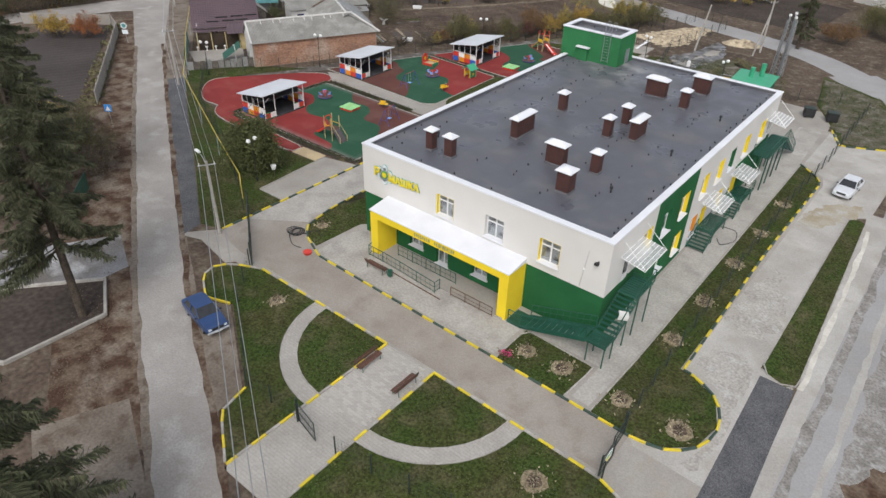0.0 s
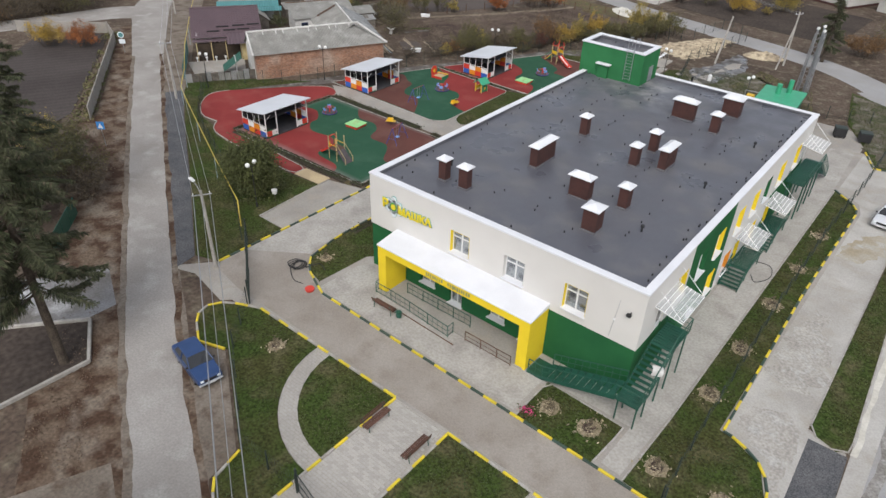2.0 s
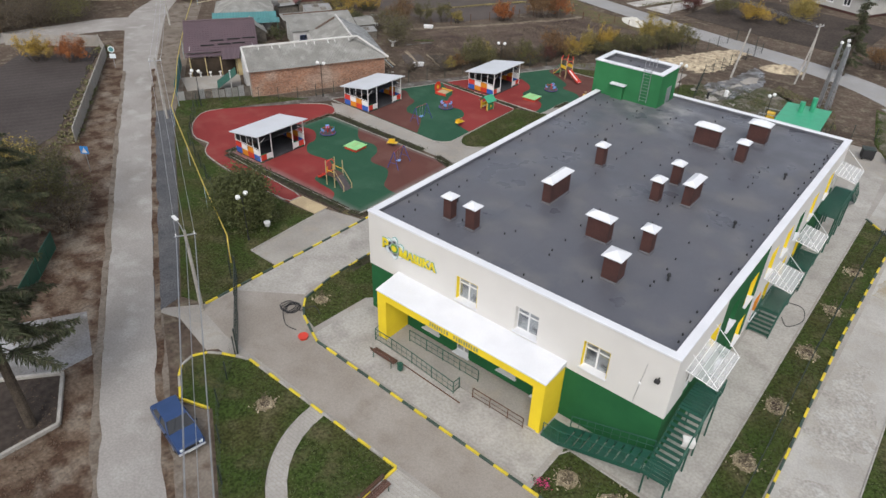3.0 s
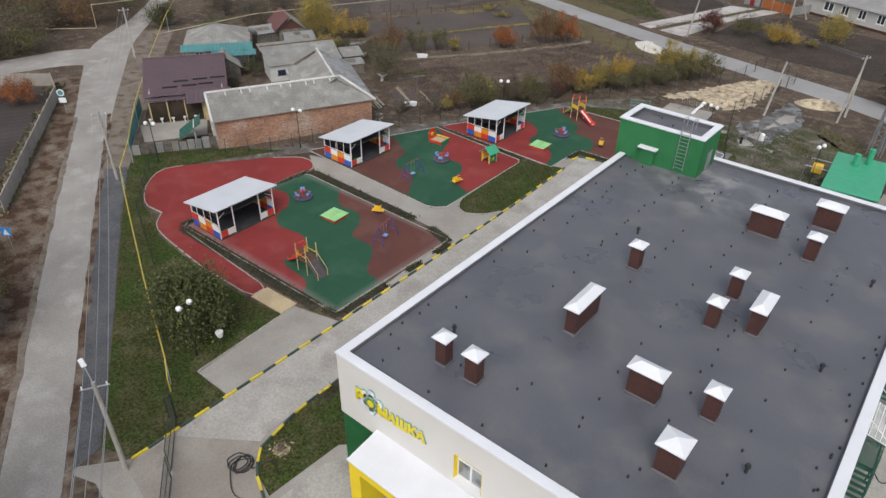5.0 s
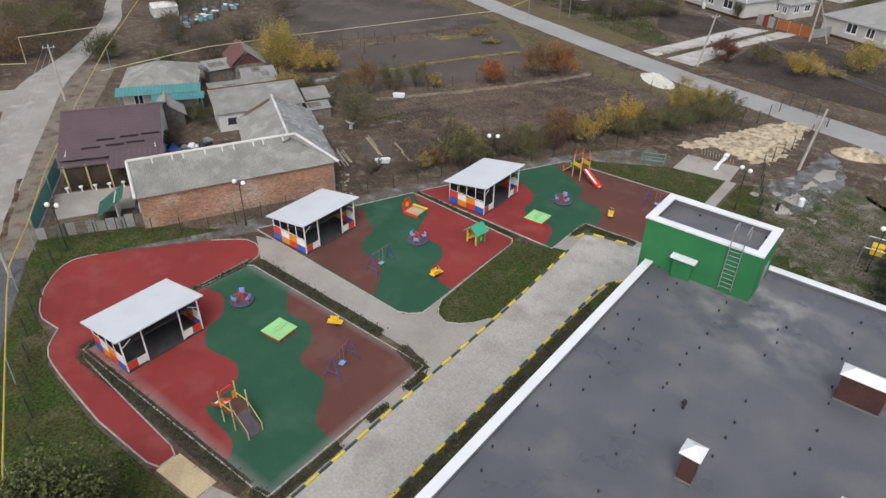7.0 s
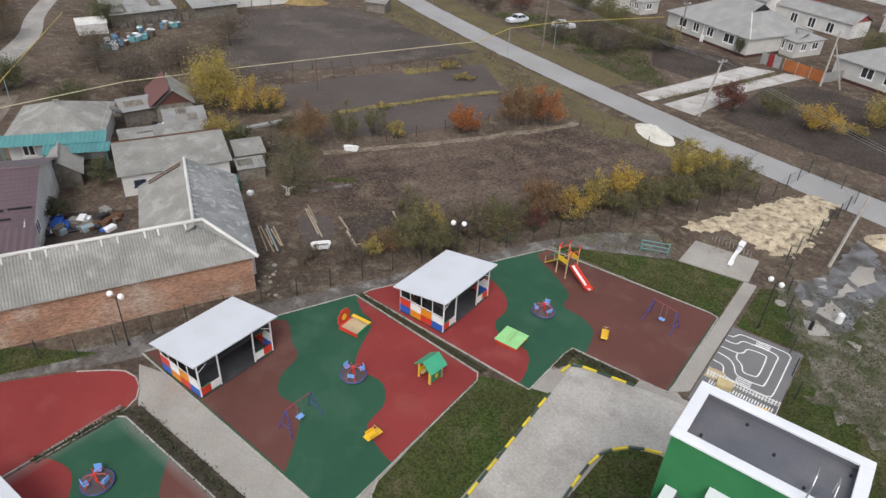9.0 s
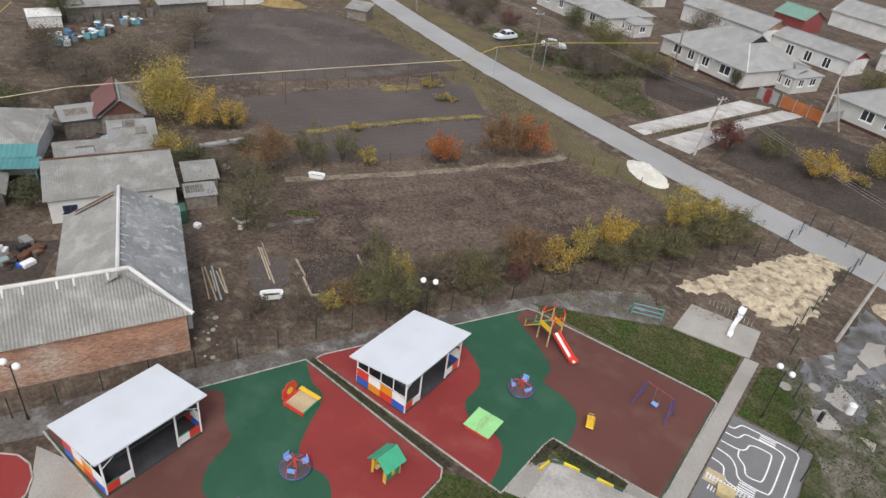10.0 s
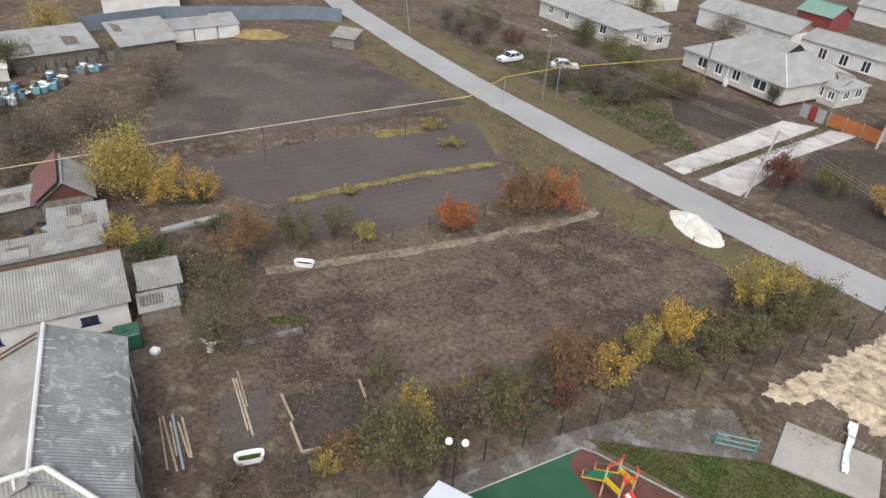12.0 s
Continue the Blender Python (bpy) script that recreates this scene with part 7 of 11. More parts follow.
mono_shed("outhouse", pose(-70.1, 45.97, 0, 0, 0, 62) @ Matrix.Scale(0.950, 4), 2.8, 2.6, 1.9, 2.4, M_WOODGREY, M_SLATE, "dark plank outhouse with a sheet roof", "outhouse", over=0.2)
mono_shed("shed", pose(-68.52, 44.85, 0, 0, 0, 62) @ Matrix.Scale(0.953, 4), 2.6, 1.8, 1.3, 1.6, M_WOODGREY, M_SLATELIGHT, "low pen roofed with loose corrugated sheets", patches=2, over=0.15)
wt = thing("water_tank", pose(-67.42, 42.18, 0, 0, 0, 62), "green metal tank beside the house", "tank")
part("body", box(0, 1.6, 0, 1.4, 0.05, 1.3, bev=0.06), paint("tank_green", (0.028, 0.10, 0.062)), wt)
part("lid", box(0.5, 0.9, 0.5, 0.9, 1.3, 1.36), M_STEELGREEN, wt)

# street houses
WIN = lambda *xs: tuple((x, 1.35, w, 1.65) for x, w in xs)
h2 = gable_house("house", pose(-60.43, 133.36, 0, 0, 0, -25.5) @ Matrix.Scale(0.933, 4), 19.4, 15.4, 3.5, 7.3, M_WHITEBRICK, M_SLATELIGHT, "long pale brick house with a grey hipped roof", hip=(True, True), over=0.5, plinth=M_BRICKBROWN, windows=WIN((3.0, 2.0), (6.6, 1.5), (10.0, 1.6), (14.0, 2.4)))
gb = bmesh.new()
gw = [gb.verts.new(p) for p in ((11.2, 7.7, 7.38), (14.4, 7.7, 7.38), (14.2, 5.3, 6.05), (14.2, 10.1, 6.05), (11.6, 5.3, 6.05), (11.6, 10.1, 6.05))]
for f in ((0, 4, 2, 1), (0, 1, 3, 5)):
    gb.faces.new([gw[i] for i in f])
part("gablet", gb, M_SLATELIGHT, h2)
# no real hole: a black face paints the shade inside the gablet
gb = bmesh.new()
gb.faces.new([gb.verts.new(p) for p in ((14.15, 5.5, 6.0), (14.15, 9.9, 6.0), (14.15, 7.7, 7.25))])
part("gablet_opening", gb, M_BLACK, h2, "black face painting the shade inside the open gablet")
for a_, b_ in (((19.8, -0.4, 3.36), (14.3, 5.2, 6.05)),):
    part("hip_cap", tube(a_, b_, 0.11, n=8), M_WHITEWASH, h2, "pale hip capping")
part("downpipe", tube((9.2, -0.08, 0.2), (9.2, -0.08, 3.4), 0.08, n=8), M_UPVC, h2)
part("plinth_door", box(8.9, 9.7, -0.08, 0.02, 0.0, 1.2), M_UPVC, h2)
part("satellite_dish", tube((12.5, -0.25, 2.9), (12.5, -0.15, 2.95), 0.42, 0.30, 12), M_UPVC, h2)
gable_house("house_annex", pose(-41.49, 133.18, 0, 0, 0, -25.5) @ Matrix.Scale(0.958, 4), 4.0, 7.0, 2.8, 4.0, M_WHITEBRICK, M_SLATELIGHT, "small glazed porch house with white windows", hip=(True, True), over=0.35, windows=((0.6, 1.0, 1.1, 1.5), (2.4, 1.0, 1.1, 1.3), (1.2, 1.1, 1.4, 1.3, 0.0, side_m(4.0, 7.0, "r")), (4.0, 1.1, 1.6, 1.3, 0.0, side_m(4.0, 7.0, "r"))))
gable_house("house", pose(-31.27, 125.97, 0, 0, 0, -24) @ Matrix.Scale(0.971, 4), 20.0, 13.0, 3.4, 6.4, M_WHITEBRICK, M_SLATELIGHT, "pale brick house with white-framed windows", hip=(True, True), over=0.5, plinth=M_BRICKBROWN, windows=WIN((4.4, 2.0), (8.0, 1.5), (11.4, 1.5), (15.0, 1.5)))
gable_house("house", pose(-92.03, 144.57, 0, 0, 0, -23) @ Matrix.Scale(0.891, 4), 24.0, 13.0, 3.4, 5.7, M_WHITEBRICK, M_SLATELIGHT, "pale house with a grey hipped roof among trees", hip=(True, True), over=0.5, windows=WIN((3.0, 1.4), (8.0, 1.4), (14.0, 1.6), (18.5, 1.8)))
gable_house("house_annex", pose(-71.69, 140.33, 0, 0, 0, -23) @ Matrix.Scale(0.916, 4), 4.6, 5.0, 2.7, 3.6, M_WHITEBRICK, M_SLATELIGHT, "small porch house with white windows", hip=(True, True), over=0.3, windows=((0.5, 1.0, 1.2, 1.3), (2.6, 1.0, 1.2, 1.3), (1.4, 1.0, 1.6, 1.3, 0.0, side_m(4.6, 5.0, "r"))))
gable_house("barn", pose(-67.67, 163.26, 0, 0, 0, -24) @ Matrix.Scale(0.913, 4), 22.0, 8.0, 3.8, 5.8, M_WHITEWASH, M_SLATELIGHT, "long white barn with a grey roof and brick gable", "barn", over=0.4, gable_m=M_BRICKRED)
gable_house("barn", pose(-48.21, 158, 0, 0, 0, -22) @ Matrix.Scale(0.941, 4), 17.0, 6.0, 3.0, 4.4, M_WHITEWASH, M_SLATELIGHT, "long low white outbuilding with open doors", "barn", over=0.4, gable_m=paint("dark_red_end", (0.28, 0.04, 0.05)), windows=((4.0, 0.2, 1.6, 2.0), (8.0, 0.2, 1.6, 2.0), (12.0, 0.2, 1.6, 2.0)))
gable_house("barn", pose(-53.29, 181.25, 0, 0, 0, -24) @ Matrix.Scale(0.927, 4), 8.0, 7.0, 3.2, 5.0, paint("red_gate", (0.22, 0.05, 0.05)), paint("green_trim_roof", (0.16, 0.27, 0.22)), "outbuilding with red walls and green trim", "barn", over=0.4)
gable_house("barn", pose(-92.99, 172.15, 0, 0, 0, -26) @ Matrix.Scale(0.947, 4), 18.0, 8.0, 3.2, 5.4, M_WHITEWASH, M_SLATELIGHT, "grey-roofed outbuilding behind the street", "barn", over=0.4)
gable_house("barn", pose(-29.93, 163.25, 0, 0, 0, -22) @ Matrix.Scale(0.964, 4), 20.0, 9.0, 3.2, 5.4, M_WHITEWASH, M_SLATELIGHT, "grey-roofed outbuilding in a yard", "barn", over=0.4)
gable_house("barn", pose(-44.32, 195.9, 0, 0, 0, -24) @ Matrix.Scale(0.933, 4), 26.0, 9.0, 3.6, 6.0, M_WHITEWASH, M_SLATELIGHT, "distant grey-roofed farm building", "barn", over=0.4)
gable_house("house", pose(-91.03, 193.4, 0, 0, 0, -24), 16.0, 10.0, 3.4, 6.4, M_WHITEWASH, M_SLATE, "distant village house with a grey roof", hip=(True, True), over=0.4)
gable_house("house", pose(-9.02, 121.05, 0, 0, 0, -20) @ Matrix.Scale(0.960, 4), 14.0, 10.0, 3.2, 6.0, M_WHITEBRICK, M_SLATE, "pale house with a grey hipped roof", hip=(True, True), over=0.5, windows=((3, 1.2, 1.4, 1.5), (8, 1.2, 1.4, 1.5)))
for i, (x0, y0, x1, y1, m, h) in enumerate(((-41.22, 124.3, -38.12, 123.26, "grey", 1.9), (-37.63, 123.31, -31.47, 121.16, "orange", 1.8), (-31.47, 121.16, -28.72, 127.1, "grey", 1.6))):
    a = Vector((x0, y0, 0))
    b = Vector((x1, y1, 0))
    gt = thing("gate" if i < 2 else "yard_wall", pose(x0, y0, 0, 0, 0, math.degrees(math.atan2(y1 - y0, x1 - x0))), "rusty orange sheet metal yard gate" if m == "orange" else "grey sheet metal yard fence with a red wicket", "gate" if i < 2 else "fence")
    L = (b - a).length
    for k in range(3):
        part("leaf", box(L * k / 3 + 0.03, L * (k + 1) / 3 - 0.03, -0.03, 0.03, 0.1, h), M_RUSTGATE if m == "orange" else (paint("dark_red_wicket", (0.25, 0.03, 0.03)) if k == 1 and i == 0 else M_SLATELIGHT), gt)
        part("post", box(L * k / 3 - 0.06, L * k / 3 + 0.03, -0.06, 0.06, 0, h + 0.15), M_GREYMETAL, gt)

# sheds at the far end of the fields
mono_shed("shed", pose(-123.14, 63.52, 0, 0, 0, 76) @ Matrix.Scale(0.876, 4), 11.5, 7.0, 2.4, 4.2, M_WOODGREY, M_SLATELIGHT, "grey patched farm shed with loose sheets", patches=7)
mono_shed("barn", pose(-119.65, 76.15, 0, 0, 0, 76) @ Matrix.Scale(0.874, 4), 8.4, 6.5, 2.2, 4.0, M_WOODGREY, M_SLATELIGHT, "old leaning barn with a pale sheet roof", "barn", patches=3, over=0.5)
for k in range(3):
    mono_shed("pen", pose(-121.65 + 1.2 * k, 85.19 + 3.3 * k, 0, 0, 0, 70), 3.3, 3.6, 1.9, 2.5 + 0.25 * (k == 2), M_WHITEWASH, M_SLATELIGHT, "low crumbling whitewashed pen with sheet roof", "pen", patches=1, over=0.2)
mono_shed("hut", pose(-104.56, 101.34, 0, 0, 0, 20) @ Matrix.Scale(0.886, 4), 4.0, 3.4, 1.9, 2.6, M_WOODGREY, M_SLATE, "small grey plank hut by the street", "hut", over=0.35)
wf = thing("sheet_fence", Matrix.Identity(4), "long blue-grey profiled sheet fence behind the sheds", "fence")
M_BLUESHEET = mat("blue_grey_sheet", (0.16, 0.19, 0.23), (0.13, 0.155, 0.19), rough=0.55, big=0.5, var=0.08, bump=0.05)
for a_, b_ in (((-134.93, 78.67), (-132.42, 91.83)), ((-132.42, 91.83), (-118.15, 109.69)), ((-118.15, 109.69), (-113.05, 112.63))):
    va = Vector((b_[0] - a_[0], b_[1] - a_[1], 0))
    part("sheet_panel", corrugated(bmesh.new(), (a_[0], a_[1], 0.05), va, (0, 0, 1), [(0, 0, 2.3), (va.length, 0, 2.3)], 0.25, 0.02), M_BLUESHEET, wf)
for k in range(9):
    q = Vector((-122.42, 65, 0)).lerp(Vector((-120.02, 74.6, 0)), k / 8)
    solo("fence_board", box(q.x - 0.06, q.x + 0.06, q.y - 0.55, q.y + 0.45, 0.0, 0.9 + 0.5 * ((k * 7) % 3) / 2), M_WOODGREY, "grey weathered board of a yard fence", "fence", group="boards of the yard fence")
gable_house("shed", pose(-123.05, 58.18, 0, 0, 0, 70) @ Matrix.Scale(0.886, 4), 4.6, 4.0, 1.8, 2.4, M_WHITEWASH, M_WHITEWASH, "low white garden shed", "shed", over=0.15)
gable_house("house", pose(-142.42, 87.02, 0, 0, 0, 60) @ Matrix.Scale(0.860, 4), 14, 9, 3.2, 5.8, M_WHITEWASH, M_SLATE, "old village house among trees", over=0.4)
gable_house("house", pose(-139.52, 112.57, 0, 0, 0, 50) @ Matrix.Scale(0.947, 4), 16, 8, 3.0, 5.4, M_WHITEWASH, paint("blue_roof", (0.06, 0.12, 0.22)), "village house with a blue roof", over=0.4)
gable_house("house", pose(-130.1, 119.24, 0, 0, 0, 45) @ Matrix.Scale(0.933, 4), 7, 5, 2.6, 3.8, M_WHITEWASH, M_WHITEWASH, "small white farm building behind the fence", over=0.3)

# ---- trees and shrubs ----
def leafmat(name, c, c2, rnd=0.35):
    return mat(name, c, c2, rough=0.8, big=0.7, fine=3.0, var=0.2, rnd=rnd, island=True, bump=0.0)


L_YELLOW = leafmat("yellow_leaves", (0.36, 0.27, 0.055), (0.25, 0.20, 0.06))
L_GOLD = leafmat("gold_leaves", (0.44, 0.29, 0.045), (0.32, 0.21, 0.045))
L_ORANGE = leafmat("orange_leaves", (0.36, 0.12, 0.03), (0.24, 0.085, 0.03))
L_RUST = leafmat("rust_leaves", (0.202, 0.110, 0.044), (0.150, 0.088, 0.040))
L_RED = leafmat("dark_red_leaves", (0.13, 0.045, 0.03), (0.09, 0.03, 0.025))
L_OLIVE = leafmat("olive_leaves", (0.131, 0.119, 0.041), (0.098, 0.092, 0.037))
L_GREEN = leafmat("green_leaves", (0.064, 0.074, 0.027), (0.083, 0.083, 0.032))
L_BROWN = leafmat("brown_dry_leaves", (0.132, 0.102, 0.064), (0.093, 0.072, 0.047))
L_NEEDLE = leafmat("spruce_needles", (0.045, 0.055, 0.024), (0.066, 0.070, 0.034), 0.5)
M_DRYCONE = leafmat("dry_twigs", (0.10, 0.078, 0.05), (0.075, 0.06, 0.04))


L_HEDGE = leafmat("hedge_leaves", (0.038, 0.047, 0.018), (0.054, 0.054, 0.023))
L_GRASS = leafmat("lawn_blades", (0.041, 0.063, 0.014), (0.056, 0.063, 0.020), 0.4)
L_GRASS2 = leafmat("pale_lawn_blades", (0.056, 0.083, 0.019), (0.081, 0.081, 0.030), 0.35)
L_WEED = leafmat("pale_weeds", (0.105, 0.112, 0.042), (0.14, 0.12, 0.06), 0.35)
L_LITTER = leafmat("fallen_leaves", (0.14, 0.095, 0.062), (0.10, 0.07, 0.048), 0.45)
L_STALK = leafmat("dead_pale_stalks", (0.19, 0.155, 0.10), (0.12, 0.10, 0.07), 0.4)
M_STRAW = mat("pale_mulch", (0.30, 0.25, 0.17), (0.20, 0.165, 0.11), rough=0.95, big=3.0, fine=14, var=0.3)
M_STRAWLEAF = leafmat("straw", (0.40, 0.34, 0.24), (0.28, 0.23, 0.15), 0.4)


def quads(cent, size, nrng, long=1.0):
    """Loose quads with random turns round the points given."""
    n = len(cent)
    a = nrng.normal(size=(n, 3))
    a /= np.linalg.norm(a, axis=1)[:, None]
    b = nrng.normal(size=(n, 3))
    b -= (b * a).sum(1)[:, None] * a
    b /= np.linalg.norm(b, axis=1)[:, None]
    s = (size * nrng.uniform(0.6, 1.3, n))[:, None]
    a, b = a * s * long, b * s
    return np.stack([cent - a - b * 0.6, cent + a * 0.2 - b, cent + a + b * 0.5, cent - a * 0.3 + b], axis=1)


def limbs(rs, h, r, count, start=0.25, thick=0.06):
    """Trunk with side limbs; gives the mesh and the limb ends."""
    bm = bmesh.new()
    ends = []
    top = Vector((rs.uniform(-0.1, 0.1) * r, rs.uniform(-0.1, 0.1) * r, h * 0.8))
    mid = Vector((top.x * 0.4 + rs.uniform(-0.08, 0.08) * r, top.y * 0.4, h * 0.4))
    tube((0, 0, -0.05), mid, thick, thick * 0.7, 7, bm)
    tube(mid, top, thick * 0.7, thick * 0.2, 6, bm)
    for k in range(count):
        t = start + (0.95 - start) * (k + rs.random()) / count
        p = Vector((0, 0, 0)).lerp(mid, t / 0.5) if t < 0.5 else mid.lerp(top, (t - 0.5) / 0.5)
        an = k * 2.4 + rs.uniform(-0.5, 0.5)
        reach = r * (0.5 + 0.5 * rs.random()) * (1.0 - 0.45 * max(0, t - 0.4))
        q = p + Vector((math.cos(an) * reach, math.sin(an) * reach, h * rs.uniform(0.08, 0.28)))
        m_ = p.lerp(q, 0.5) + Vector((0, 0, -0.03 * h))
        tube(p, m_, thick * 0.45, thick * 0.3, 5, bm)
        tube(m_, q, thick * 0.3, thick * 0.08, 5, bm)
        ends.append(q)
        ends.append(m_)
        for j in range(2):
            q2 = m_ + Vector((rs.uniform(-1, 1) * reach * 0.5, rs.uniform(-1, 1) * reach * 0.5, h * rs.uniform(0.05, 0.2)))
            tube(m_, q2, thick * 0.22, thick * 0.06, 4, bm)
            ends.append(q2)
    return bm, ends


def shrub(name, x, y, h, r, leaf, label, seed, n=900, size=0.11, count=12, spread=0.17, category="shrub", multi=1, lean=1.0, thick=0.05, group=""):
    rs, nrng = random.Random(seed), np.random.default_rng(seed)
    ob = thing(name, pose(x, y, 0, 0, 0, rs.uniform(0, 360)), label, category, group)
    ends = []
    for k in range(multi):
        bm, e = limbs(rs, h * rs.uniform(0.75, 1.0), r * (0.75 if multi > 1 else 1.0), count, thick=thick)
        d = Vector((rs.uniform(-0.4, 0.4) * r, rs.uniform(-0.4, 0.4) * r, 0)) if multi > 1 else Vector((0, 0, 0))
        bm.transform(Matrix.Translation(d))
        part("trunk" if multi == 1 else "stem", bm, M_BARK, ob)
        ends += [q + d for q in e]
    if n:
        c = np.array([tuple(q) for q in ends])
        share = nrng.random(len(c)) ** 2.0 + 0.04
        pick = nrng.choice(len(c), n, p=share / share.sum())
        wide = (0.45 + 0.9 * nrng.random(len(c)))[pick][:, None]
        p = c[pick] + nrng.normal(size=(n, 3)) * wide * np.array([spread * r, spread * r, spread * h * 0.8])
        p[:, 2] = np.maximum(p[:, 2], 0.05)
        quads_mesh("crown", quads(p, size, nrng), leaf, ob)
    return ob


def bush(name, x, y, h, r, leaf, label, seed, n=900, size=0.055, category="shrub", group="", bare=0.3):
    """Many thin stems that fan out from the ground, leafy along their upper part, of uneven height."""
    rs, nrng = random.Random(seed), np.random.default_rng(seed)
    ob = thing(name, pose(x, y, 0, 0, 0, rs.uniform(0, 360)), label, category, group)
    bm, pts, tips = bmesh.new(), [], []
    stems = int(9 + 7 * r)
    for k in range(stems):
        an, out = rs.uniform(0, 2 * math.pi), r * math.sqrt(rs.random())
        base = Vector((math.cos(an), math.sin(an), 0)) * out * 0.45
        top = Vector((math.cos(an), math.sin(an), 0)) * out * rs.uniform(0.8, 1.15) + Vector((rs.gauss(0, 0.12 * r), rs.gauss(0, 0.12 * r), h * rs.uniform(0.45, 1.05) * (1.0 - 0.35 * (out / r) ** 2)))
        mid = base.lerp(top, 0.5) + Vector((rs.gauss(0, 0.08 * r), rs.gauss(0, 0.08 * r), 0.06 * h))
        tube(base - Vector((0, 0, 0.05)), mid, 0.022, 0.014, 4, bm)
        tube(mid, top, 0.014, 0.004, 4, bm)
        for j in range(4):
            t = rs.uniform(0.35, 0.95)
            q = base.lerp(mid, t * 2) if t < 0.5 else mid.lerp(top, t * 2 - 1)
            e = q + Vector((rs.gauss(0, 0.22 * r), rs.gauss(0, 0.22 * r), h * rs.uniform(0.04, 0.2)))
            tube(q, e, 0.008, 0.003, 3, bm)
            tips.append((q, e))
        tips.append((mid, top))
        tips.append((mid, top))
    part("stem", bm, M_BARK, ob)
    full = nrng.random(len(tips)) ** 1.6 + 0.05
    pick = nrng.choice(len(tips), n, p=full / full.sum())
    a = np.array([tuple(q) for q, e in tips])[pick]
    b = np.array([tuple(e) for q, e in tips])[pick]
    t = nrng.random((n, 1)) ** 0.8
    p = a * (1 - t) + b * t + nrng.normal(size=(n, 3)) * np.array([0.085 * r, 0.085 * r, 0.05 * h]) * (0.5 + nrng.random((n, 1)))
    p[:, 2] = np.maximum(p[:, 2], 0.05)
    quads_mesh("crown", quads(p, size, nrng), leaf, ob)
    twigs = int(420 * r)
    pick = nrng.choice(len(tips), twigs)
    p = np.array([tuple(q.lerp(e, 0.7)) for q, e in tips])[pick] + nrng.normal(size=(twigs, 3)) * np.array([0.13 * r, 0.13 * r, 0.08 * h])
    p[:, 2] = np.maximum(p[:, 2], 0.15)
    quads_mesh("brushwood", quads(p, 0.013, nrng, 13.0), L_TWIG, ob)
    return ob


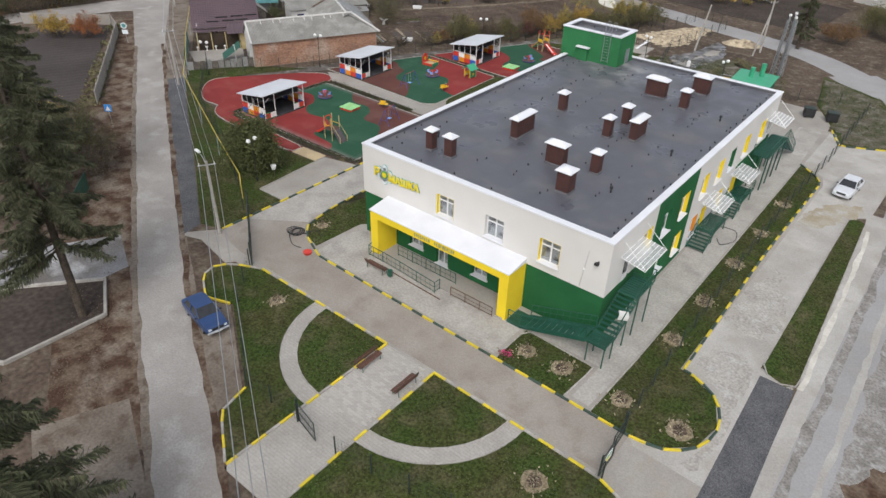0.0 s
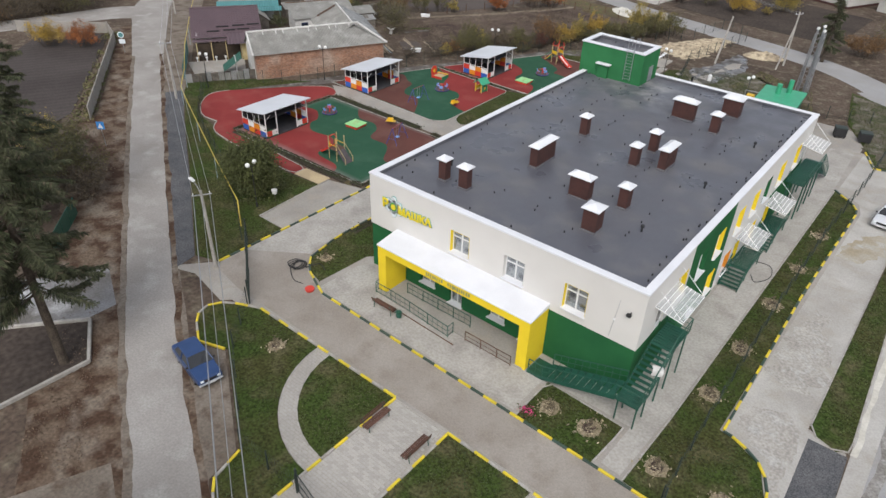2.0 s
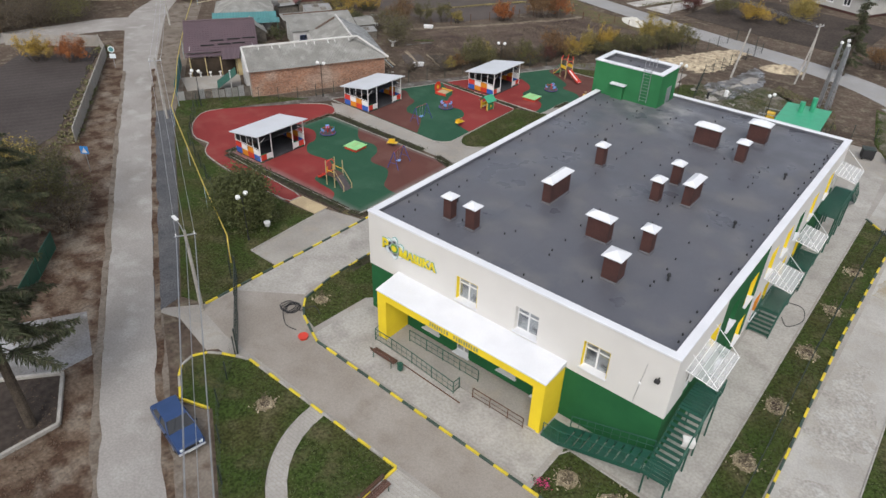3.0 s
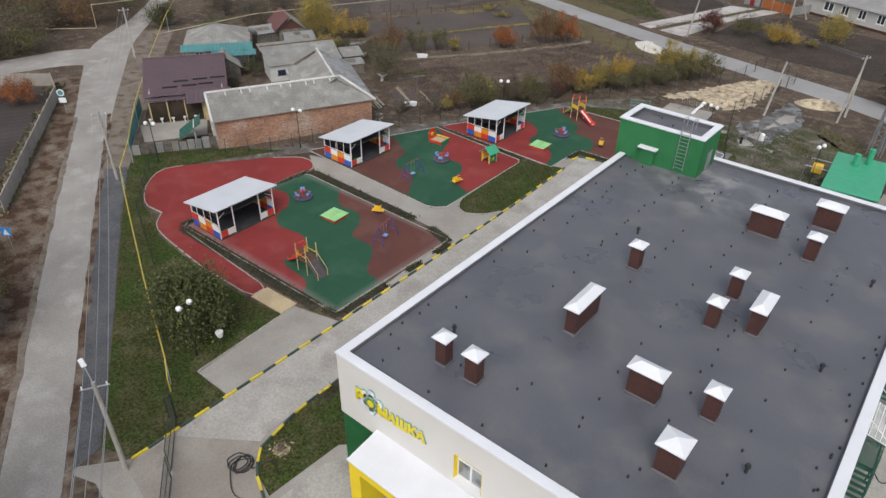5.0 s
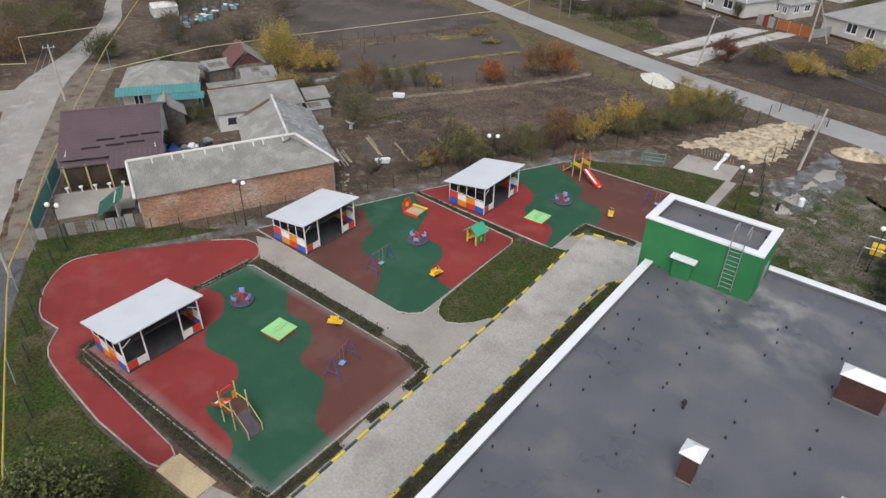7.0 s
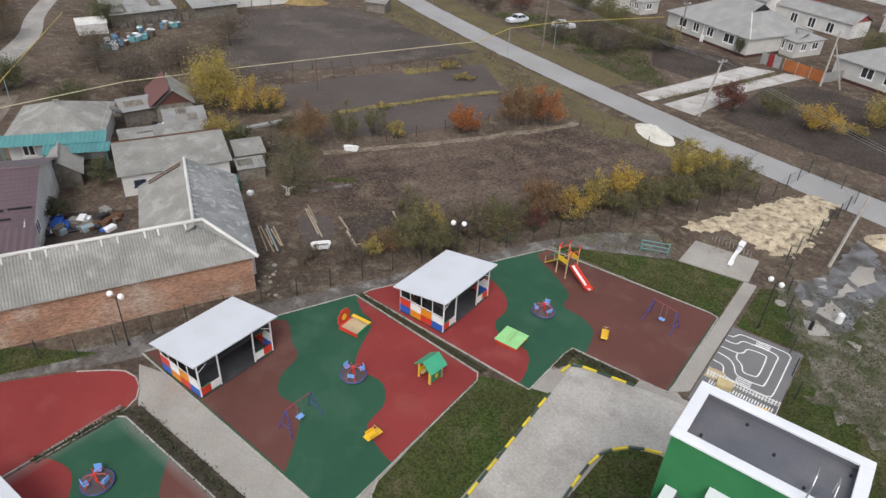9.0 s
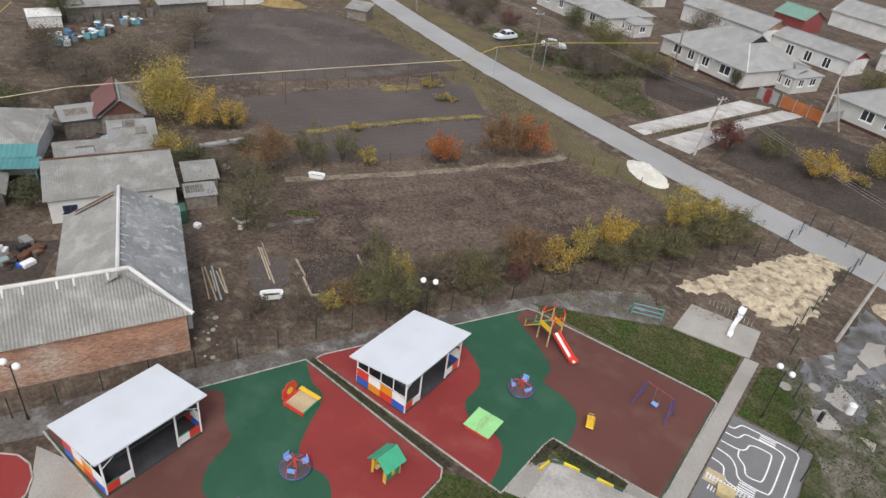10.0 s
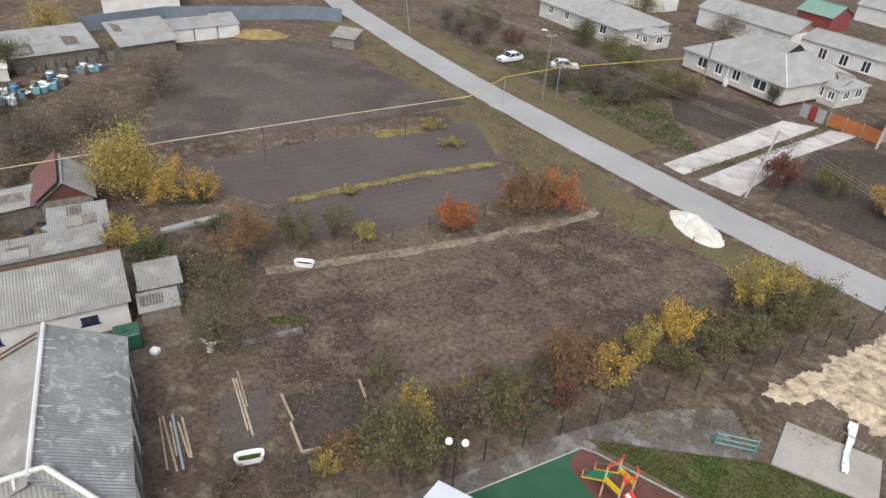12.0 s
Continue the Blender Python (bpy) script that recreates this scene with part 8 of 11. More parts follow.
L_TREEW = leafmat("yellow_green_leaves", (0.092, 0.102, 0.030), (0.064, 0.074, 0.024))
shrub("tree", -37.06, 0.7, 5.2, 2.6, L_TREEW, "rounded leafy tree with dull green autumn foliage on the lawn", 11, n=24000, size=0.075, count=34, spread=0.17, category="tree", thick=0.14)
L_TWIG = leafmat("bare_twigs", (0.105, 0.088, 0.075), (0.085, 0.072, 0.062))
GARDEN = [  # x, y, height, radius, leaf, leaves, name, label
    (-85.54, 54.46, 6.5, 3.4, L_YELLOW, 4200, "tree", "broad yellow-leaved garden tree"), (-81.98, 56.65, 4.0, 2.2, L_GOLD, 1500, "tree", "thin golden garden tree"), (-79.59, 58.44, 3.2, 1.6, L_GOLD, 700, "tree", "thin golden garden tree"),
    (-77.85, 49.77, 3.0, 1.8, L_YELLOW, 1100, "shrub", "yellow-green garden shrub"), (-75.2, 56.32, 1.3, 1.4, L_GREEN, 500, "shrub", "patch of green garden plants"), (-69.4, 54.0, 5.2, 2.2, L_RUST, 2100, "tree", "rust and yellow young garden tree"), (-74.62, 49.58, 2.2, 2.2, L_GREEN, 1600, "shrub", "low green garden shrub"), (-71.37, 50.63, 2.6, 2.0, L_BROWN, 1000, "shrub", "tangle of brown garden shrubs"),
    (-68.04, 58.67, 4.2, 1.7, L_OLIVE, 1300, "tree", "yellowing young fruit tree"), (-66.24, 61.99, 3.4, 1.4, L_OLIVE, 900, "tree", "yellowing young fruit tree"), (-64.26, 63.03, 2.0, 1.0, L_YELLOW, 500, "shrub", "small yellow shrub"),
    (-59.6, 69.74, 3.4, 1.6, L_ORANGE, 2400, "shrub", "dense bright orange shrub"), (-55.95, 76.44, 4.6, 2.4, L_RUST, 2600, "shrub", "rust-coloured shrub"), (-54.23, 78.64, 4.6, 2.3, L_ORANGE, 1800, "shrub", "red-brown autumn shrub"),
    (-47.21, 46.52, 4.2, 2.3, L_OLIVE, 2900, "tree", "olive-yellow tree behind the fence"), (-49.74, 45.09, 2.0, 1.6, L_RUST, 800, "shrub", "rust brown shrub"), (-48.57, 49.43, 3.0, 1.5, L_YELLOW, 900, "shrub", "yellow shrub"), (-46.23, 51.46, 3.4, 1.8, L_BROWN, 1200, "shrub", "brown shrub with thinning leaves"), (-44.27, 54.26, 3.2, 1.9, L_OLIVE, 1500, "shrub", "olive shrub at the fence"),
    (-42.31, 56.48, 2.2, 1.0, L_RED, 700, "shrub", "dark red shrub at the fence"), (-42.89, 58.81, 4.6, 2.2, L_RUST, 1900, "tree", "brown-leaved tree at the fence"), (-40.73, 60.85, 3.2, 1.5, L_GOLD, 900, "shrub", "golden shrub"), (-39.94, 63.43, 3.8, 1.4, L_YELLOW, 1000, "shrub", "yellow shrub"), (-39.15, 67.18, 4.2, 1.7, L_GOLD, 2000, "tree", "bright golden young tree"),
    (-37.38, 64.51, 2.8, 1.8, L_OLIVE, 1500, "shrub", "dull olive green shrub"), (-36.19, 67.7, 3.0, 1.9, L_OLIVE, 1700, "shrub", "dull olive green shrub"), (-34.41, 70.33, 3.0, 1.9, L_OLIVE, 1700, "shrub", "dull olive green shrub"), (-35, 75.19, 4.6, 2.3, L_YELLOW, 2600, "tree", "yellow-green tree by the street"), (-32.43, 74.73, 3.6, 2.0, L_OLIVE, 1900, "shrub", "olive shrub"), (-30.64, 77.16, 3.6, 2.0, L_OLIVE, 1800, "shrub", "olive shrub"), (-32.82, 78.43, 3.4, 1.8, L_YELLOW, 1300, "shrub", "yellow shrub"),
    (-53.42, 39.9, 1.5, 1.0, L_BROWN, 260, "shrub", "low rusty shrub"), (-51.1, 42.3, 1.8, 1.3, L_BROWN, 320, "shrub", "low rusty shrub"), (-50.32, 43.89, 1.6, 0.9, L_YELLOW, 500, "shrub", "small yellow shrub"), (-52.43, 51.18, 2.6, 1.2, L_OLIVE, 600, "shrub", "thin olive shrub"),
    (-38.72, 100.01, 3.4, 2.4, L_RED, 1900, "shrub", "dark red shrub beside the driveway"), (-33.23, 101.37, 3.4, 2.4, L_OLIVE, 1600, "shrub", "olive green shrub"), (-27.49, 100.15, 3.6, 2.6, L_GOLD, 2000, "shrub", "golden yellow spreading shrub"), (-21.46, 106.94, 4.8, 3.0, L_YELLOW, 2000, "tree", "yellow tree before the house"), (-23.43, 102.59, 1.4, 1.0, L_YELLOW, 300, "shrub", "small yellow shrub"),
    (-57.82, 117.28, 4.8, 3.0, L_OLIVE, 2200, "tree", "yellow-green garden tree"), (-61.11, 114.17, 4.2, 2.8, L_BROWN, 1500, "tree", "brown thinning garden tree"), (-64.33, 119.95, 5.5, 3.2, L_OLIVE, 2400, "tree", "yellow-green garden tree"), (-68.9, 124.62, 5.0, 3.0, L_OLIVE, 1900, "tree", "yellow-green garden tree"), (-54.98, 120.83, 3.5, 2.0, L_YELLOW, 1000, "shrub", "yellow garden shrub"), (-45.45, 126.26, 3.4, 1.2, L_GREEN, 700, "shrub", "dark upright shrub by the house"),
    (-77.02, 132.06, 4.5, 2.6, L_GREEN, 1500, "tree", "dull green garden tree"), (-93.04, 128.56, 4.0, 2.6, L_BROWN, 1200, "tree", "brown garden tree"), (-97.36, 130.8, 3.5, 2.4, L_OLIVE, 1100, "shrub", "olive garden shrub"), (-86.04, 124.75, 2.6, 2.2, L_RED, 900, "shrub", "low reddish shrub"), (-88.31, 156.06, 7, 4, L_OLIVE, 1600, "tree", "tall olive tree behind the houses"), (-58.57, 148.85, 6, 4, L_BROWN, 1600, "tree", "bare brown trees between the houses"), (-75, 153.23, 6, 4, L_OLIVE, 1600, "tree", "olive trees between the houses"), (-27.95, 142.81, 5, 3.5, L_OLIVE, 1500, "tree", "olive tree in a yard"), (-20.08, 155.97, 6, 4, L_YELLOW, 1300, "tree", "yellow tree in a yard"),
    (-93.06, 7.69, 3.6, 2.4, L_GOLD, 1500, "shrub", "golden shrub in the fenced garden"), (-89.63, 10.57, 3.4, 2.2, L_ORANGE, 1700, "shrub", "bright orange shrub in the fenced garden"), (-58.64, -7.16, 3.6, 2.8, L_OLIVE, 1700, "shrub", "olive hedge shrub by the lane"), (-55.18, -8.62, 3.8, 2.8, L_GREEN, 1700, "shrub", "green hedge shrub by the lane"), (-51.65, -8.8, 3.6, 2.8, L_OLIVE, 1700, "shrub", "olive hedge shrub by the lane"), (-48.14, -9.37, 3.2, 2.4, L_BROWN, 1300, "shrub", "brown hedge shrub by the lane"), (-61.73, -8.16, 3.4, 2.6, L_YELLOW, 1300, "shrub", "yellow hedge shrub by the lane"), (-52.3, -13.06, 3.6, 3, L_OLIVE, 1500, "shrub", "olive shrub in the yard"),
    (-107.62, 41, 4, 3, L_GREEN, 1600, "tree", "green tree by the lane"), (-111.63, 54.43, 4.5, 3.4, L_BROWN, 1600, "tree", "brown tree by the lane"), (-116.24, 36.69, 5, 4, L_BROWN, 1700, "tree", "brown-leaved roadside tree"), (-122.74, 42.14, 5, 4, L_OLIVE, 1700, "tree", "olive roadside tree"), (-129.11, 49.52, 5.5, 4, L_BROWN, 1500, "tree", "brown roadside tree"), (-122.58, 30.84, 5, 4, L_BROWN, 1500, "tree", "brown roadside tree"), (-133.22, 39.85, 5, 4, L_OLIVE, 1500, "tree", "olive roadside tree"), (-96.93, 43.05, 3.6, 2.6, L_GREEN, 1300, "shrub", "green garden shrub"), (-95.03, 50.37, 3.4, 2.6, L_BROWN, 900, "shrub", "brown garden shrub"), (-124.16, 63.11, 5, 3.5, L_GREEN, 1600, "tree", "green tree by the farm sheds"), (-132.18, 73.5, 6, 4, L_YELLOW, 1600, "tree", "yellow tree by the farm sheds"), (-124.22, 78.05, 3, 1.4, L_YELLOW, 600, "shrub", "yellow shrub between the sheds"),
    (-78.4, 36.6, 2.0, 1.8, L_GREEN, 1100, "shrub", "green shrub in the yard"), (-74.69, 30.06, 1.8, 1.6, L_GREEN, 900, "shrub", "green shrub in the yard"), (-80.51, 57.93, 1.6, 1.4, L_GREEN, 700, "shrub", "low green shrub"), (-71.03, 68.45, 1.0, 0.8, L_YELLOW, 300, "shrub", "tuft of yellow shrub"), (-70.15, 84.38, 1.0, 1.4, L_YELLOW, 400, "shrub", "low yellow shrub"), (-74.73, 86.91, 1.0, 1.6, L_YELLOW, 500, "shrub", "low yellow shrub"),
    (-4.2, 88.0, 3.4, 3.2, L_RUST, 2200, "shrub", "rusty roadside shrub"), (-1.5, 98.0, 5.0, 3.4, L_OLIVE, 2600, "tree", "olive roadside tree"), (2.0, 95.0, 4.0, 2.8, L_BROWN, 1500, "shrub", "brown roadside shrub"),
]
for i, (x, y, h, r, leaf, n, name, label) in enumerate(GARDEN):
    if len(label.split()) < 5:
        label += " with autumn leaves"
    if name == "shrub" or r <= 2.3:
        bush(name, x, y, h * 1.08, r * 1.05, leaf, label, 100 + i, n=int(n * (2.0 if leaf in (L_OLIVE, L_BROWN) else 2.8)), size=0.062 if r > 2.3 else 0.055, category=name)
        continue
    ob = shrub(name, x, y, h, r, leaf, label, 100 + i, n=int(n * 3.4), size=0.064 if r > 2.3 else 0.058, count=14 if r < 2 else 20, category=name, spread=0.17)
    nr_ = np.random.default_rng(1500 + i)
    c_ = nr_.normal(size=(int(260 * r), 3)) * np.array([r * 0.42, r * 0.42, h * 0.20]) + np.array([0, 0, h * 0.5])
    c_[:, 2] = np.maximum(c_[:, 2], 0.2)
    quads_mesh("brushwood", quads(c_, 0.016, nr_, 14.0), L_TWIG, ob)
rw = random.Random(77)
for i in range(60):
    x, y = rw.uniform(-152, -109), rw.uniform(2, 58)
    if (y - 30.2) + (x + 104.2) * 0.84 > -5.5:
        continue
    kind_ = rw.choice([L_BROWN, L_BROWN, L_OLIVE, L_RUST])
    GARDEN_H = rw.uniform(3.0, 5.5)
    ob = shrub("tree", x, y, GARDEN_H, rw.uniform(2.6, 4.2), kind_, "brown autumn tree in the thicket beyond the lane", 1200 + i, n=3600, size=0.075, count=18, category="tree", spread=0.24, group="thicket beyond the lane")
    nr_ = np.random.default_rng(1700 + i)
    c_ = nr_.normal(size=(1100, 3)) * np.array([1.6, 1.6, 0.9]) + np.array([0, 0, GARDEN_H * 0.55])
    quads_mesh("brushwood", quads(c_, 0.018, nr_, 16.0), L_TWIG, ob)
rh = random.Random(31)
for i in range(64):
    t_ = (i + rh.random()) / 64
    q = Vector((-48.08, 47.38, 0)).lerp(Vector((-31.34, 77.92, 0)), t_) + Vector((rh.uniform(-3.0, 1.0), rh.uniform(-0.6, 1.8), 0))
    h_, r_ = rh.uniform(1.1, 2.7), rh.uniform(0.9, 1.8)
    bush("shrub", q.x, q.y, h_, r_, rh.choice([L_BROWN, L_RUST, L_RUST, L_BROWN, L_OLIVE, L_YELLOW] if t_ < 0.5 else [L_BROWN, L_OLIVE, L_GREEN, L_RUST, L_OLIVE, L_YELLOW]), "thin brownish shrub in the hedge behind the fence", 2000 + i, n=950, size=0.048, group="hedge behind the fence")
BARE = [(-103.93, 70.98, 5.6, 4.2, 1500), (-100.18, 59.72, 3.8, 3.8, 900), (-101.16, 53.92, 3.6, 3.2, 900), (-98.38, 51.86, 3.6, 2.8, 700), (-62.6, 46.5, 4.6, 3.0, 1000), (-66.4, 49.9, 4.0, 2.4, 700), (-106.04, 51.85, 4.0, 3.0, 500), (-65.31, 111.94, 3.6, 2.6, 400), (-61.14, 109.95, 3.2, 2.2, 400), (-70.39, 111.03, 3.6, 2.4, 400), (-67.59, 115.93, 4.0, 2.6, 500), (-94.88, 122.06, 3.4, 2.2, 300), (-99.19, 124.33, 3.6, 2.4, 300), (-54.99, 118.48, 3.4, 2.4, 300), (-89.64, 119.85, 3.0, 2.4, 300)]
for i, (x, y, h, r, n) in enumerate(BARE):
    ob = shrub("tree", x, y, h, r, L_OLIVE if i in (4, 5) else L_BROWN, "nearly bare garden tree with grey-brown twigs", 300 + i, n=int(n * 2.6), size=0.055, count=26, category="tree", thick=0.12, spread=0.24)
    nr_ = np.random.default_rng(900 + i)
    c_ = nr_.normal(size=(700 if i in (4, 5) else 1300, 3)) * np.array([r * 0.42, r * 0.42, h * 0.16]) + np.array([0, 0, h * 0.66])
    c_[:, 2] = np.maximum(c_[:, 2], 0.3)
    quads_mesh("brushwood", quads(c_, 0.018, nr_, 16.0), L_TWIG, ob)


def spruce(x, y, h, r0, low, seed, label):
    rs, nrng = random.Random(seed), np.random.default_rng(seed)
    ob = thing("spruce", pose(x, y, 0), label, "tree", "tall spruces by the lane")
    part("trunk", tube((0, 0, -0.1), (0, 0, h * 0.96), 0.30, 0.03, 10), M_BARK, ob)
    br = bmesh.new()
    pts, dry = [], []
    z = low
    while z < h - 0.4:
        rad = r0 * max(0.05, (1 - z / (h + 1.5))) ** 0.65
        for k in range(6):
            if rs.random() < 0.44:
                continue
            an = rs.uniform(0, 2 * math.pi)
            ln = rad * rs.uniform(0.45, 1.12)
            d = Vector((math.cos(an), math.sin(an), 0))
            p0 = Vector((0, 0, z + rs.uniform(-0.5, 0.5)))
            p1 = p0 + d * ln * 0.55 + Vector((0, 0, -0.16 * ln))
            p2 = p0 + d * ln + Vector((0, 0, -rs.uniform(0.12, 0.42) * ln))
            tube(p0, p1, 0.045, 0.03, 4, br)
            tube(p1, p2, 0.03, 0.008, 4, br)
            side_v = Vector((-d.y, d.x, 0))
            m = int(ln * 44)
            for j in range(m):
                t = 0.22 + 0.78 * (j + rs.random()) / m
                c = p0.lerp(p1, t / 0.55) if t < 0.55 else p1.lerp(p2, (t - 0.55) / 0.45)
                w = min(0.75, 0.24 * ln * (1.12 - t) + 0.08) * rs.uniform(0.2, 1.0)
                for sg_ in (-1, 1):
                    tip = c + side_v * sg_ * w + d * w * 0.55 + Vector((rs.gauss(0, 0.10), rs.gauss(0, 0.10), -rs.uniform(0.02, 0.38)))
                    b = c + Vector((0, 0, rs.uniform(-0.03, 0.06)))
                    wd = d * rs.uniform(0.016, 0.036)
                    up_ = Vector((0, 0, rs.uniform(-0.05, 0.05)))
                    (dry if rs.random() < 0.07 else pts).append([b - wd, b + wd, tip + wd * 0.5 + up_, tip - wd * 0.5 - up_])
        z += 0.32
    part("branchwork", br, M_BARK, ob)
    quads_mesh("foliage", np.array([[tuple(v) for v in q] for q in pts]), L_NEEDLE, ob)
    quads_mesh("dry_foliage", np.array([[tuple(v) for v in q] for q in dry]), M_DRYCONE, ob)
    return ob


spruce(-28.45, -20.83, 26.0, 4.7, 5.4, 5, "tall dark spruce with drooping branches in a bed")
spruce(-8.6, 80.6, 10.5, 2.6, 2.6, 9, "dark evergreen beside the street behind the mast")
spruce(-9.8, -31.6, 16.5, 6.0, 3.0, 6, "dense dark spruce close to the lane")
spruce(-46.78, -14.52, 22.0, 5.0, 4.0, 7, "tall dark spruce behind the yard")
for i, (x, y, s) in enumerate(((-3.0, -3.75, 1.0), (-0.4, -3.6, 1.15), (-19.7, -11.05, 0.9), (-24.8, -2.0, 0.8), (3.8, -3.6, 1.1), (7.5, -3.6, 1.3), (4.0, 3.8, 1.1), (4.0, 9.3, 1.1), (4.1, 15.8, 1.1), (4.2, 21.9, 1.0), (4.3, 28.4, 1.0), (2.9, -12.1, 1.2))):
    rs = random.Random(40 + i)
    tr = thing("planted_sapling", pose(x, y, 0.05, 0, 0, rs.uniform(0, 360)), "young sapling in a pale mulched ring on the lawn", "sapling", "saplings in mulch rings")
    ring = [(0.62 * s * rs.uniform(0.85, 1.12) * math.cos(t * 0.4189), 0.62 * s * rs.uniform(0.85, 1.12) * math.sin(t * 0.4189)) for t in range(15)]
    part("mulch", prism(ring, -0.02, 0.035), M_STRAW, tr)
    part("earth", prism([(a * 0.55, b * 0.55) for a, b in ring], 0.0, 0.06), M_SOIL if i % 3 else L_BROWN, tr)
    nr = np.random.default_rng(60 + i)
    st = np.concatenate([nr.normal(size=(150, 2)) * 0.34 * s, np.full((150, 1), 0.05)], axis=1)
    quads_mesh("straw", quads(st, 0.05, nr, 2.2), M_STRAWLEAF, tr)
    part("stem", tube((0, 0, 0), (0.03, 0.02, 0.9), 0.014, 0.006, 5), M_BARK, tr)
    quads_mesh("leaves", quads(nr.normal(size=(60, 3)) * (0.14, 0.14, 0.22) + (0, 0, 0.55), 0.045, nr), L_BROWN, tr)

# low planting along the playground edges
HEDGES = [((-50.09, 7.77), (-32.93, 8.03), 0.5), ((-50.54, 9.66), (-50.57, 7.96), 0.4), ((-50.42, 16.66), (-50.1, 21.94), 0.25), ((-49.71, 22.15), (-36.02, 21.95), 0.5), ((-33.85, 21.79), (-31.27, 21.04), 0.5), ((-31.08, 20.85), (-31.09, 19.04), 0.3), ((-31.09, 17.25), (-31.1, 15.65), 0.25), ((-31.11, 13.25), (-31.13, 8.87), 0.3), ((-32.53, 8.14), (-31.13, 8.37), 0.35), ((-47.3, 39.3), (-35.49, 38.64), 0.22), ((-32.02, 42.09), (-31.72, 44.28), 0.3), ((-31.62, 44.08), (-27.24, 44.32), 0.3), ((-26.0, 2.0), (-26.0, 34.0), 0.35)]
for i, (a, b, w) in enumerate(HEDGES):
    nr = np.random.default_rng(500 + i)
    L = math.hypot(b[0] - a[0], b[1] - a[1])
    n = int(L * 210)
    t = nr.random(n)[:, None]
    lump = 0.5 + 0.5 * np.sin(t * L * 2.1 + i) * np.sin(t * L * 0.9)
    p = np.array(a)[None] * (1 - t) + np.array(b)[None] * t + nr.normal(size=(n, 2)) * w * 0.5
    zz = np.abs(nr.normal(size=(n, 1))) * 0.085 * (0.3 + lump) + 0.05
    ob = thing("low_planting", Matrix.Identity(4), "strip of low dark green planting beside a kerb", "planting", kind="stuff")
    quads_mesh("foliage", quads(np.concatenate([p, zz], axis=1), 0.05, nr), L_HEDGE, ob)
    part("soil", ribbon([a, ((a[0] + b[0]) / 2, (a[1] + b[1]) / 2), b], w, -0.02, 0.072), M_SOILDARK, ob)


def tufts(name, outline, n, leaf, label, seed, size=0.06, hgt=0.06):
    """Loose blades or litter strewn inside an outline."""
    nr = np.random.default_rng(seed)
    o = np.array(outline)
    lo, hi = o.min(0), o.max(0)
    p = nr.uniform(lo, hi, size=(n * 3, 2))
    x, y = p[:, 0], p[:, 1]
    inside = np.zeros(len(p), bool)
    j = len(o) - 1
    for i in range(len(o)):
        cross = ((o[i, 1] > y) != (o[j, 1] > y)) & (x < (o[j, 0] - o[i, 0]) * (y - o[i, 1]) / (o[j, 1] - o[i, 1] + 1e-9) + o[i, 0])
        inside ^= cross
        j = i
    keep = np.array([noise.noise(Vector((a * 0.35, b * 0.35, seed))) + nr.uniform(-0.35, 0.35) > -0.05 for a, b in p[inside]])
    p = p[inside][keep][:n]
    z = np.abs(nr.normal(size=(len(p), 1))) * hgt * 0.5 + 0.06
    ob = quads_mesh(name, quads(np.concatenate([p, z], axis=1), size, nr, 1.3), leaf, None)
    return tagged(ob, label, "grass" if "grass" in name else "litter", kind="stuff")


for i, pts in enumerate(LAWNS):
    a = abs(sum(p[0] * q[1] - q[0] * p[1] for p, q in zip(pts, pts[1:] + pts[:1]))) / 2
    tufts("grass", pts, int(a * 45), L_GRASS if i % 2 else L_GRASS2, "uneven blades of autumn lawn grass", 700 + i, 0.042, 0.06)
tufts("leaf_litter", [(-33.66, -15.8), (-26.6, -19.6), (-19.5, -24.2), (-23, -26.2), (-28.04, -22.08), (-32.7, -19.41)], 2500, L_LITTER, "brown fallen leaves along the lane", 801, 0.035, 0.03)
tufts("leaf_litter", [(-61.79, -0.22), (-46.13, -9.56), (-34.77, -15.82), (-33.18, -17.61), (-38.23, -17.05), (-51.17, -9.59), (-63.91, -2.38)], 2500, L_LITTER, "brown fallen leaves and weeds along the lane", 802, 0.035, 0.04)
tufts("grass", [(-84.0, 9.6), (-65.0, -3.3), (-63.2, -1.0), (-80.2, 9.8), (-92.8, 17.8), (-95.0, 16.2)], 3200, L_WEED, "rough weeds between fence and lane", 803, 0.13, 0.15)
tufts("dead_stalks", FIELDS[0][1], 9000, L_STALK, "dead pale stalks on the dug plot", 804, 0.045, 0.03)
tufts("dead_stalks", [(-59.19, 40.79), (-56.27, 51.55), (-45.63, 56.76), (-39.75, 62.85), (-36.79, 60.99), (-46.62, 48.4), (-51.48, 38.94)], 5200, L_STALK, "dead stalks and litter behind the fence", 805, 0.04, 0.04)
tufts("grass", [(-79.18, 97.8), (-97.72, 106.43), (-101.26, 102.51), (-82.35, 97.01), (-76.46, 97.07), (-64.56, 86.61), (-58.95, 83.15), (-55.13, 88.15), (-66.92, 94.38)], 12000, L_STALK, "dry yellow verge grass", 806, 0.07, 0.12)
tufts("grass", [(-73.08, 66.84), (-63.65, 83.45), (-63, 83.11), (-72.72, 65.53)], 1500, L_STALK, "yellow grass baulk between the strips", 807, 0.08, 0.12)
tufts("grass", [(-40.74, 55.94), (-30.42, 60.82), (-26.83, 65.3), (-35.8, 62.02)], 2500, L_WEED, "sparse grass behind the playground", 808, 0.05, 0.06)
tufts("grass", [(-15.03, 59.65), (-13.87, 69.55), (-5.96, 65.56), (-3.95, 57.69)], 4200, L_WEED, "sparse grass on the waste ground", 809, 0.05, 0.06)
